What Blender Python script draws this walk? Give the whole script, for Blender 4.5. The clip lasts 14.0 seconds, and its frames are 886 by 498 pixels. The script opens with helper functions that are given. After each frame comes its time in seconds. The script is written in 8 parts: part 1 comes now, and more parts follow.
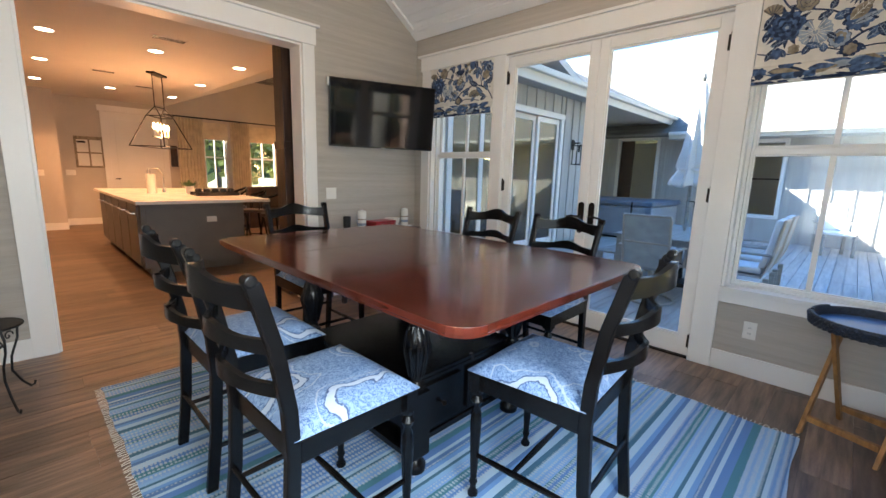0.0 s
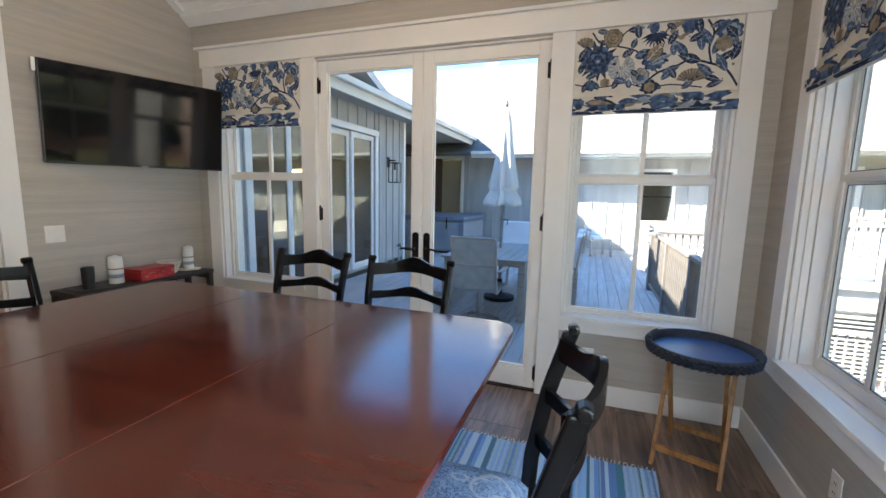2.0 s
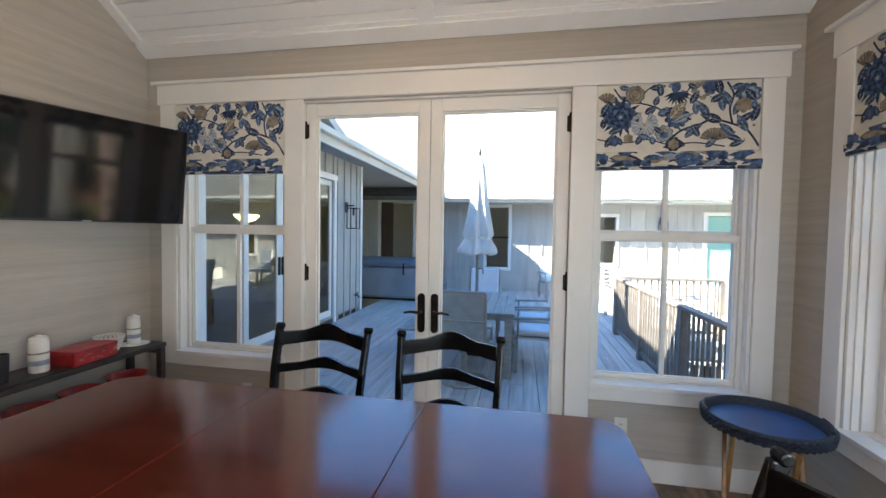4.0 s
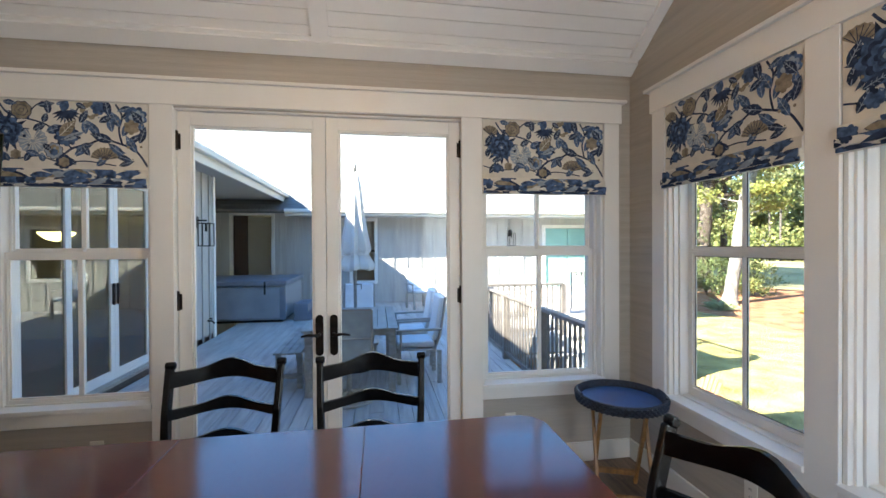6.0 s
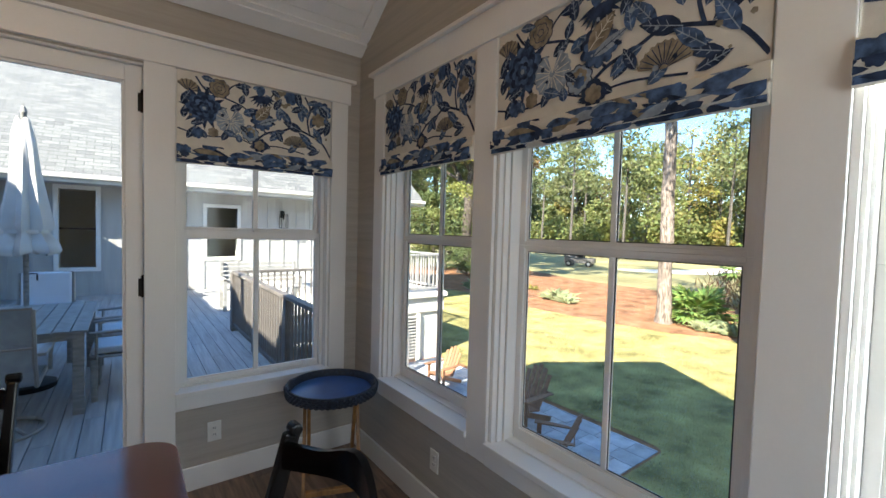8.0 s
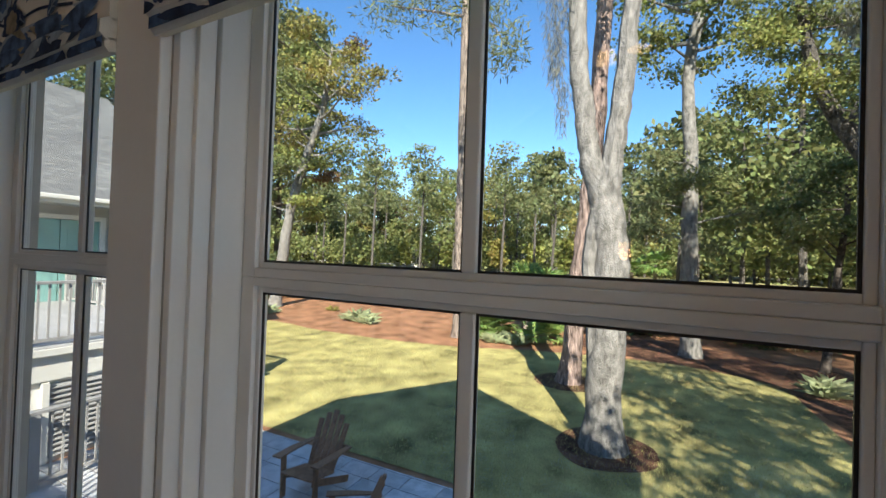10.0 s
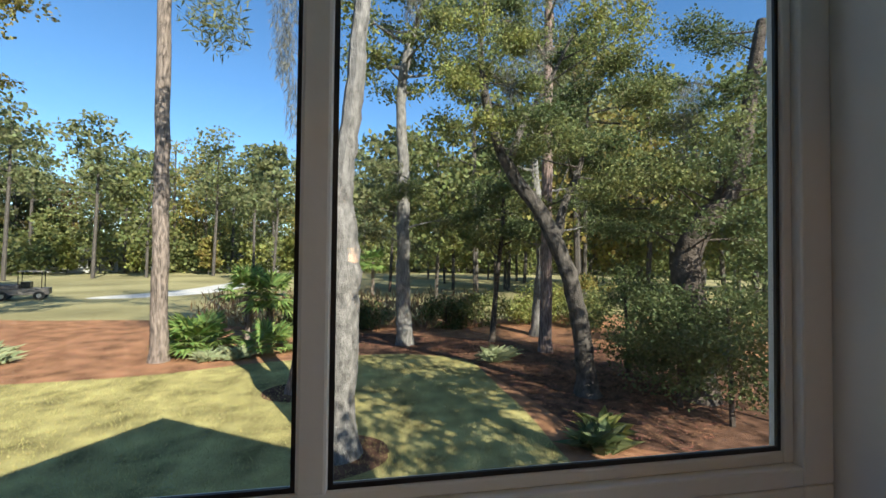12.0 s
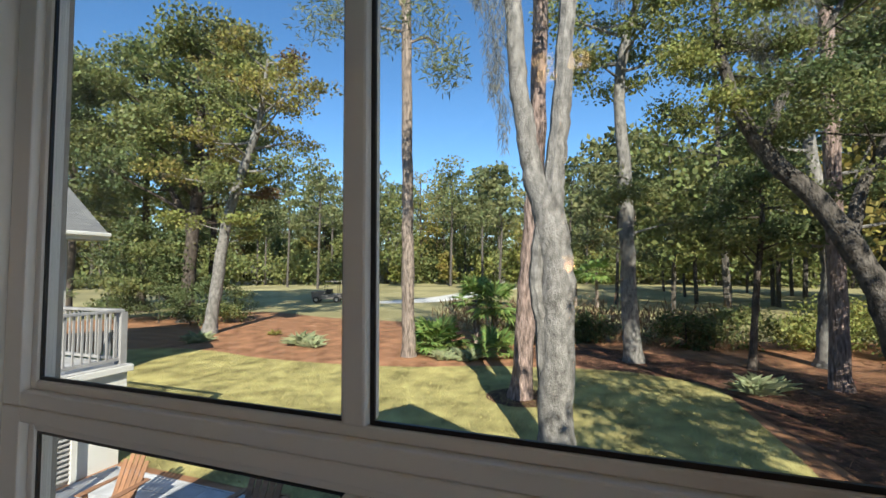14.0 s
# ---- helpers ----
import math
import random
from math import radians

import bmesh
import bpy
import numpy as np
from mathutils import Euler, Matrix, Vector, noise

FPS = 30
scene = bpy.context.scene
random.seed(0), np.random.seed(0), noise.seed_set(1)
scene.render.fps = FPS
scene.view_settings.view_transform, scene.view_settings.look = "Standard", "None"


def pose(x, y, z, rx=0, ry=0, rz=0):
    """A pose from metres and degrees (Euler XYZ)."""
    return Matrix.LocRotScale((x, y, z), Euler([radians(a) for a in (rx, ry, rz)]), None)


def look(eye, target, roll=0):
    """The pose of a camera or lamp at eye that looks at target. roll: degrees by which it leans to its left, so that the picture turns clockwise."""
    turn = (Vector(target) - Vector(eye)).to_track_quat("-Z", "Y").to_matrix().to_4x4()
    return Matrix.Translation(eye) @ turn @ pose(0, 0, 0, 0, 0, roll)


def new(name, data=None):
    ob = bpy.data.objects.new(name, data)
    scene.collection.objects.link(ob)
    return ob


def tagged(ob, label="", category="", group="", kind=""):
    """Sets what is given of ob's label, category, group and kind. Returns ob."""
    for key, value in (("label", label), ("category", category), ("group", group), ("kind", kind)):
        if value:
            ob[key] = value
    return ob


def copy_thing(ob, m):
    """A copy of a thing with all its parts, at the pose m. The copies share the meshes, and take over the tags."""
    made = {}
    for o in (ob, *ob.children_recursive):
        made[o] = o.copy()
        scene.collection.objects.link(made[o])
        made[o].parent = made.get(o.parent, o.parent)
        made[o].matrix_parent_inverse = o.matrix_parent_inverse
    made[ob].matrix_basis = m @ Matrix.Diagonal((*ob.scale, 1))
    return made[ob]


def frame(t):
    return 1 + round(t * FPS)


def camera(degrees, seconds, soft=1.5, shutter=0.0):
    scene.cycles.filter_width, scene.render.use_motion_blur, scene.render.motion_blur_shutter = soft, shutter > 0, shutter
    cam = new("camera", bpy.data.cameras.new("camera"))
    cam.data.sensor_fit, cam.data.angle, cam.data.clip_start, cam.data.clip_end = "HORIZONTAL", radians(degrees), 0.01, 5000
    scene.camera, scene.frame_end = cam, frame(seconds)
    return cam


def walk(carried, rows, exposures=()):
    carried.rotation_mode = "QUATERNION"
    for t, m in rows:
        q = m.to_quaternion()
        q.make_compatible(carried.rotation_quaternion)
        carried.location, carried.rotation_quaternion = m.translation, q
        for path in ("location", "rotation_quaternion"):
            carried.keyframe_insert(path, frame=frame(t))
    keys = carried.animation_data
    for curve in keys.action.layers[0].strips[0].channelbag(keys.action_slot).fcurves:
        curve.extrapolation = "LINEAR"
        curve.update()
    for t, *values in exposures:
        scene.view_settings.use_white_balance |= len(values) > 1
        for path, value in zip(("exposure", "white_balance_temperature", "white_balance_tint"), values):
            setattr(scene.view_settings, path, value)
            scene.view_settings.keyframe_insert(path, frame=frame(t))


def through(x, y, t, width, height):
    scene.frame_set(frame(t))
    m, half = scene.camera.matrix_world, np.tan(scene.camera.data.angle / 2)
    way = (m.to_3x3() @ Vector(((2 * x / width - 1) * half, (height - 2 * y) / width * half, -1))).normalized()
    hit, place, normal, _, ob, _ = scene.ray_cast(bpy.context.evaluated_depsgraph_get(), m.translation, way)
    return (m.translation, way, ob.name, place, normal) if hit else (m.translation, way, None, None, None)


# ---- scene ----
cam = camera(93.4, 14.0)
PATH = [
    (0, (-0.536, -3.423, 1.32), (-1.911, -2.014, 0.966), 1.7),
    (0.5, (-0.546, -3.418, 1.323), (-1.885, -1.976, 0.968), 1.2),
    (1, (-0.644, -3.267, 1.328), (-1.837, -1.694, 1.004), 0.4),
    (1.5, (-0.785, -3.044, 1.379), (-1.709, -1.296, 1.077), 0.8),
    (2, (-0.972, -2.93, 1.432), (-1.626, -1.06, 1.158), 1.2),
    (2.5, (-1.195, -2.832, 1.502), (-1.627, -0.897, 1.238), 0.9),
    (3, (-1.3, -2.747, 1.504), (-1.701, -0.798, 1.304), 1.1),
    (5.5, (-1.881, -2.816, 1.576), (-1.875, -0.817, 1.565), -1.0),
    (6, (-1.85, -2.842, 1.574), (-1.539, -0.866, 1.557), -0.3),
    (6.5, (-1.786, -2.843, 1.572), (-1.194, -0.933, 1.55), 0.3),
    (7, (-1.688, -2.867, 1.575), (-0.855, -1.049, 1.532), 0.7),
    (7.5, (-1.543, -2.87, 1.581), (-0.501, -1.165, 1.509), 1.1),
    (9.8, (-0.498, -2.239, 1.57), (1.225, -1.224, 1.583), 2.1),
    (10, (-0.426, -2.176, 1.582), (1.364, -1.286, 1.61), 1.9),
    (10.5, (-0.28, -2.02, 1.632), (1.657, -1.526, 1.671), 1.3),
    (11, (-0.224, -1.97, 1.698), (1.772, -1.853, 1.738), 0.8),
    (11.5, (-0.22, -1.994, 1.729), (1.773, -2.166, 1.77), 0.6),
    (12, (-0.198, -1.981, 1.734), (1.768, -2.342, 1.778), 0.6),
    (12.5, (-0.181, -1.941, 1.72), (1.779, -2.337, 1.767), 0.2),
    (13, (-0.163, -1.923, 1.707), (1.826, -2.122, 1.771), -0.0),
    (13.5, (-0.155, -2.05, 1.692), (1.833, -1.857, 1.778), -0.2),
    (14, (-0.174, -2.127, 1.684), (1.709, -1.461, 1.779), -0.2),
]
walk(cam, [(t, look(eye, target, roll)) for t, eye, target, roll in PATH],
     [(0, 3.15), (2.0, 3.1), (5.5, 3.1), (6.5, 2.8), (7.5, 2.45), (8.6, 2.0), (9.8, 1.5), (10.6, 1.15), (12.0, 1.1), (14.0, 1.0)])

# ---- light ----
SUN_TO = Vector((-0.77, -0.35, 0.555)).normalized()
world = bpy.data.worlds.new("world")
scene.world = world
world.use_nodes = True
wn = world.node_tree
sky = wn.nodes.new("ShaderNodeTexSky")
sky.sky_type = "NISHITA"
sky.sun_disc = False
sky.sun_elevation = math.asin(SUN_TO.z)
sky.sun_rotation = math.atan2(SUN_TO.x, SUN_TO.y)
sky.air_density, sky.dust_density, sky.ozone_density = 1.0, 0.15, 4.0
wn.nodes["Background"].inputs[1].default_value = 0.108
deep = wn.nodes.new("ShaderNodeHueSaturation")
deep.inputs["Saturation"].default_value = 1.15
wn.links.new(sky.outputs[0], deep.inputs["Color"])
wn.links.new(deep.outputs[0], wn.nodes["Background"].inputs[0])
sun_data = bpy.data.lights.new("sun", "SUN")
sun_data.energy, sun_data.angle, sun_data.color = 4.9, radians(0.5), (1.0, 0.93, 0.82)
sun = new("sun", sun_data)
sun.matrix_world = look(SUN_TO * 60, (0, 0, 0))


def lamp(name, x, y, z, watts, colour, radius=0.05, spot=0):
    d = bpy.data.lights.new(name, "SPOT" if spot else "POINT")
    d.energy, d.color, d.shadow_soft_size = watts, colour, radius
    if spot:
        d.spot_size, d.spot_blend = radians(spot), 0.6
    o = new(name, d)
    o.location = (x, y, z)
    return o


WARM = (1.0, 0.46, 0.19)


def skylight(x, y, z, wide, high, watts, rx, ry, rz):
    """An added area lamp in a window opening, standing in for the sky's light."""
    d = bpy.data.lights.new("window_skylight", "AREA")
    d.shape, d.size, d.size_y = "RECTANGLE", wide, high
    d.energy, d.color = watts, (0.86, 0.93, 1.0)
    o = new("window_skylight", d)
    o.matrix_world = pose(x, y, z, rx, ry, rz)
    return o

# ---- materials ----
def mat(name, colour, rough=0.5, metal=0.0, vary=0.12, scale=8.0, bump=0.0, bscale=60.0, stretch=(1, 1, 1), dark=None,
        island=False, obrand=0.0, spec=0.5, coat=0.0, fine=0.05, depth=0.01):
    """A surface with colour that varies at two scales, fine relief and uneven gloss."""
    m = bpy.data.materials.new(name)
    m.use_nodes = True
    nt = m.node_tree
    N, L = nt.nodes, nt.links
    b = N["Principled BSDF"]
    tc = N.new("ShaderNodeTexCoord")
    mp = N.new("ShaderNodeMapping")
    mp.inputs["Scale"].default_value = stretch
    L.new(tc.outputs["Object"], mp.inputs[0])
    n1 = N.new("ShaderNodeTexNoise")
    n1.inputs["Scale"].default_value, n1.inputs["Detail"].default_value = scale, 6
    n2 = N.new("ShaderNodeTexNoise")
    n2.inputs["Scale"].default_value, n2.inputs["Detail"].default_value = bscale, 4
    co = mp.outputs[0]
    if obrand or island:
        rsrc = N.new("ShaderNodeNewGeometry").outputs["Random Per Island"] if island else N.new("ShaderNodeObjectInfo").outputs["Random"]
        far = N.new("ShaderNodeVectorMath")
        far.operation = "MULTIPLY_ADD"
        far.inputs[1].default_value = (37.0, 53.0, 71.0)
        L.new(rsrc, far.inputs[0])
        L.new(co, far.inputs[2])
        co = far.outputs[0]
    L.new(co, n1.inputs[0])
    L.new(co, n2.inputs[0])
    ramp = N.new("ShaderNodeMix")
    ramp.data_type = "RGBA"
    d = dark or tuple(c * (1 - 2.5 * vary) for c in colour)
    u = tuple(min(1, c * (1 + vary)) for c in colour)
    ramp.inputs[6].default_value, ramp.inputs[7].default_value = (*d, 1), (*u, 1)
    cur = N.new("ShaderNodeMapRange")
    cur.inputs[1].default_value, cur.inputs[2].default_value = 0.3, 0.7
    L.new(n1.outputs[0], cur.inputs[0])
    L.new(cur.outputs[0], ramp.inputs[0])
    hsv = N.new("ShaderNodeHueSaturation")
    mr = N.new("ShaderNodeMapRange")
    mr.inputs[3].default_value, mr.inputs[4].default_value = 1 - fine * 2, 1 + fine * 2
    L.new(n2.outputs[0], mr.inputs[0])
    L.new(ramp.outputs[2], hsv.inputs["Color"])
    val = mr.outputs[0]
    if obrand or island:
        src = N.new("ShaderNodeNewGeometry").outputs["Random Per Island"] if island else N.new("ShaderNodeObjectInfo").outputs["Random"]
        k = N.new("ShaderNodeMapRange")
        r = obrand or 0.25
        k.inputs[3].default_value, k.inputs[4].default_value = 1 - r, 1 + r
        L.new(src, k.inputs[0])
        mul = N.new("ShaderNodeMath")
        mul.operation = "MULTIPLY"
        L.new(val, mul.inputs[0])
        L.new(k.outputs[0], mul.inputs[1])
        val = mul.outputs[0]
    L.new(val, hsv.inputs["Value"])
    L.new(hsv.outputs[0], b.inputs["Base Color"])
    rr = N.new("ShaderNodeMapRange")
    rr.inputs[3].default_value, rr.inputs[4].default_value = max(0.02, rough - 0.07), min(1, rough + 0.07)
    L.new(n1.outputs[0], rr.inputs[0])
    L.new(rr.outputs[0], b.inputs["Roughness"])
    b.inputs["Metallic"].default_value = metal
    b.inputs["Specular IOR Level"].default_value = spec
    b.inputs["Coat Weight"].default_value = coat
    b.inputs["Coat Roughness"].default_value = 0.12
    if bump:
        bp = N.new("ShaderNodeBump")
        bp.inputs["Strength"].default_value, bp.inputs["Distance"].default_value = bump, depth
        L.new(n2.outputs[0], bp.inputs["Height"])
        L.new(bp.outputs[0], b.inputs["Normal"])
    return m


def glow(name, colour, strength):
    m = bpy.data.materials.new(name)
    m.use_nodes = True
    b = m.node_tree.nodes["Principled BSDF"]
    b.inputs["Base Color"].default_value = (*colour, 1)
    b.inputs["Emission Color"].default_value = (*colour, 1)
    b.inputs["Emission Strength"].default_value = strength
    return m


def pane_mat(name, tint, base=0.035, rough=0.0):
    m = bpy.data.materials.new(name)
    m.use_nodes = True
    nt = m.node_tree
    N, L = nt.nodes, nt.links
    N.remove(N["Principled BSDF"])
    tr, gl, lw, mx = N.new("ShaderNodeBsdfTransparent"), N.new("ShaderNodeBsdfGlossy"), N.new("ShaderNodeLayerWeight"), N.new("ShaderNodeMixShader")
    tr.inputs[0].default_value = (*tint, 1)
    gl.inputs["Roughness"].default_value = rough
    lw.inputs[0].default_value = 0.5
    pw, sc = N.new("ShaderNodeMath"), N.new("ShaderNodeMath")
    pw.operation, pw.inputs[1].default_value = "POWER", 5.0
    sc.operation, sc.inputs[1].default_value, sc.inputs[2].default_value = "MULTIPLY_ADD", 0.9, base
    L.new(lw.outputs["Facing"], pw.inputs[0])
    L.new(pw.outputs[0], sc.inputs[0])
    L.new(sc.outputs[0], mx.inputs[0])
    L.new(tr.outputs[0], mx.inputs[1])
    L.new(gl.outputs[0], mx.inputs[2])
    L.new(mx.outputs[0], N["Material Output"].inputs[0])
    return m


def rug_mat():
    """Woven stripes across x, with rows of small knots."""
    m = mat("rug_weave", (0.3, 0.42, 0.55), rough=0.95, vary=0.05, scale=30, bump=0.5, bscale=220, spec=0.1)
    N, L = m.node_tree.nodes, m.node_tree.links
    b = N["Principled BSDF"]
    tc = N.new("ShaderNodeTexCoord")
    sep = N.new("ShaderNodeSeparateXYZ")
    L.new(tc.outputs["Object"], sep.inputs[0])
    wrap = N.new("ShaderNodeMath")
    wrap.operation, wrap.inputs[1].default_value = "PINGPONG", 0.78
    L.new(sep.outputs[0], wrap.inputs[0])
    mr = N.new("ShaderNodeMapRange")
    mr.inputs[2].default_value = 0.78
    L.new(wrap.outputs[0], mr.inputs[0])
    ramp = N.new("ShaderNodeValToRGB")
    ramp.color_ramp.interpolation = "CONSTANT"
    cols = [(0.132, 0.257, 0.531), (0.244, 0.421, 0.684), (0.079, 0.179, 0.261), (0.363, 0.530, 0.702), (0.178, 0.343, 0.639), (0.442, 0.593, 0.702),
            (0.086, 0.234, 0.297), (0.152, 0.312, 0.369), (0.271, 0.476, 0.702), (0.403, 0.569, 0.702), (0.119, 0.226, 0.441), (0.290, 0.460, 0.603)]
    el = ramp.color_ramp.elements
    el[0].color = (*cols[0], 1)
    el[1].position, el[1].color = 0.06, (*cols[1], 1)
    p = 0.06
    rnd = random.Random(4)
    for i in range(2, 28):
        p += rnd.uniform(0.018, 0.055)
        if p > 0.99:
            break
        e = el.new(p)
        e.color = (*cols[(i * 5 + i // 3) % 12], 1)
    L.new(mr.outputs[0], ramp.inputs[0])
    # knots: bright and dark dots in rows
    mp = N.new("ShaderNodeMapping")
    mp.inputs["Scale"].default_value = (34, 60, 1)
    L.new(tc.outputs["Object"], mp.inputs[0])
    ch = N.new("ShaderNodeTexVoronoi")
    ch.inputs["Scale"].default_value, ch.inputs["Randomness"].default_value = 1.0, 0.15
    L.new(mp.outputs[0], ch.inputs[0])
    st = N.new("ShaderNodeTexNoise")
    st.noise_dimensions = "1D"
    st.inputs["Scale"].default_value, st.inputs["Detail"].default_value = 9.0, 2
    L.new(wrap.outputs[0], st.inputs["W"])
    thr = N.new("ShaderNodeMath")
    thr.operation, thr.inputs[1].default_value = "GREATER_THAN", 0.5
    L.new(st.outputs[0], thr.inputs[0])
    dot = N.new("ShaderNodeMath")
    dot.operation, dot.inputs[1].default_value = "LESS_THAN", 0.36
    L.new(ch.outputs["Distance"], dot.inputs[0])
    both = N.new("ShaderNodeMath")
    both.operation = "MULTIPLY"
    L.new(thr.outputs[0], both.inputs[0])
    L.new(dot.outputs[0], both.inputs[1])
    half = N.new("ShaderNodeMath")
    half.operation, half.inputs[1].default_value = "MULTIPLY", 0.75
    L.new(both.outputs[0], half.inputs[0])
    mix = N.new("ShaderNodeMix")
    mix.data_type = "RGBA"
    mix.inputs[7].default_value = (0.5, 0.58, 0.64, 1)
    L.new(half.outputs[0], mix.inputs[0])
    L.new(ramp.outputs[0], mix.inputs[6])
    L.new(mix.outputs[2], b.inputs["Base Color"])
    return m


def paisley_mat():
    """Blue cloth with large wavy ringed motifs and fine darker scrollwork."""
    m = mat("paisley_cloth", (0.3, 0.4, 0.55), rough=0.85, vary=0.05, scale=20, bump=0.25, bscale=300, spec=0.2)
    N, L = m.node_tree.nodes, m.node_tree.links
    b = N["Principled BSDF"]

    def math_node(op, a, c, third=None):
        n = N.new("ShaderNodeMath")
        n.operation = op
        for k, q in enumerate((a, c, third)):
            if q is None:
                continue
            if isinstance(q, (int, float)):
                n.inputs[k].default_value = q
            else:
                L.new(q, n.inputs[k])
        return n.outputs[0]

    def ramp(src, stops):
        r = N.new("ShaderNodeValToRGB")
        el = r.color_ramp.elements
        el[0].position, el[0].color = stops[0][0], (*stops[0][1], 1)
        el[1].position, el[1].color = stops[-1][0], (*stops[-1][1], 1)
        for p, c in stops[1:-1]:
            el.new(p).color = (*c, 1)
        L.new(src, r.inputs[0])
        return r.outputs[0]

    tc = N.new("ShaderNodeTexCoord")
    far = N.new("ShaderNodeVectorMath")
    far.operation = "MULTIPLY_ADD"
    far.inputs[1].default_value = (1.0, 0.7, 0.0)
    inf = N.new("ShaderNodeObjectInfo")
    L.new(tc.outputs["Object"], far.inputs[0])
    L.new(inf.outputs["Random"], far.inputs[2])
    co = far.outputs[0]
    warp = N.new("ShaderNodeTexNoise")
    warp.inputs["Scale"].default_value, warp.inputs["Detail"].default_value = 9.0, 1
    L.new(co, warp.inputs[0])
    add = N.new("ShaderNodeMix")
    add.data_type = "VECTOR"
    add.inputs[0].default_value = 0.12
    L.new(co, add.inputs[4])
    L.new(warp.outputs["Color"], add.inputs[5])
    v = N.new("ShaderNodeTexVoronoi")
    v.inputs["Scale"].default_value, v.inputs["Randomness"].default_value = 4.4, 0.7
    L.new(add.outputs[1], v.inputs[0])
    fine = N.new("ShaderNodeTexNoise")
    fine.inputs["Scale"].default_value, fine.inputs["Detail"].default_value, fine.inputs["Distortion"].default_value = 48.0, 3, 2.2
    L.new(co, fine.inputs[0])
    scroll = math_node("ABSOLUTE", math_node("SUBTRACT", fine.outputs[0], 0.5), 0.0)
    ground = ramp(scroll, [(0.0, (0.07, 0.14, 0.32)), (0.022, (0.13, 0.23, 0.44)), (0.05, (0.25, 0.38, 0.60)), (0.16, (0.31, 0.45, 0.66))])
    dist = math_node("MULTIPLY_ADD", fine.outputs[0], 0.05, v.outputs["Distance"])
    ring = ramp(dist, [(0.0, (0, 0, 0)), (0.30, (0, 0, 0)), (0.305, (1, 1, 1)), (0.37, (1, 1, 1)), (0.375, (0, 0, 0)), (0.47, (0, 0, 0)), (0.475, (0.8, 0.8, 0.8)), (0.49, (0.8, 0.8, 0.8)), (0.495, (0, 0, 0)), (0.9, (0, 0, 0))])
    edge = ramp(dist, [(0.0, (0, 0, 0)), (0.285, (0, 0, 0)), (0.29, (1, 1, 1)), (0.302, (1, 1, 1)), (0.304, (0, 0, 0)), (0.376, (0, 0, 0)), (0.378, (1, 1, 1)), (0.39, (1, 1, 1)), (0.395, (0, 0, 0)), (0.9, (0, 0, 0))])
    last = ground
    for fac, colour in ((ring, (0.52, 0.60, 0.68, 1)), (edge, (0.05, 0.08, 0.17, 1))):
        mx = N.new("ShaderNodeMix")
        mx.data_type = "RGBA"
        mx.inputs[7].default_value = colour
        L.new(math_node("MULTIPLY", fac, 0.85), mx.inputs[0])
        L.new(last, mx.inputs[6])
        last = mx.outputs[2]
    L.new(last, b.inputs["Base Color"])
    return m


def shingle_mat():
    m = mat("roof_shingle", (0.22, 0.22, 0.215), rough=0.95, vary=0.1, scale=3, bump=0.3, bscale=150, spec=0.2)
    N, L = m.node_tree.nodes, m.node_tree.links
    b = N["Principled BSDF"]
    tc = N.new("ShaderNodeTexCoord")
    br = N.new("ShaderNodeTexBrick")
    br.inputs["Scale"].default_value = 1.0
    br.inputs["Brick Width"].default_value, br.inputs["Row Height"].default_value = 0.3, 0.14
    br.inputs["Mortar Size"].default_value = 0.008
    br.inputs["Color1"].default_value, br.inputs["Color2"].default_value = (0.225, 0.225, 0.215, 1), (0.155, 0.155, 0.155, 1)
    br.inputs["Mortar"].default_value = (0.1, 0.1, 0.1, 1)
    L.new(tc.outputs["UV"], br.inputs[0])
    L.new(br.outputs[0], b.inputs["Base Color"])
    return m


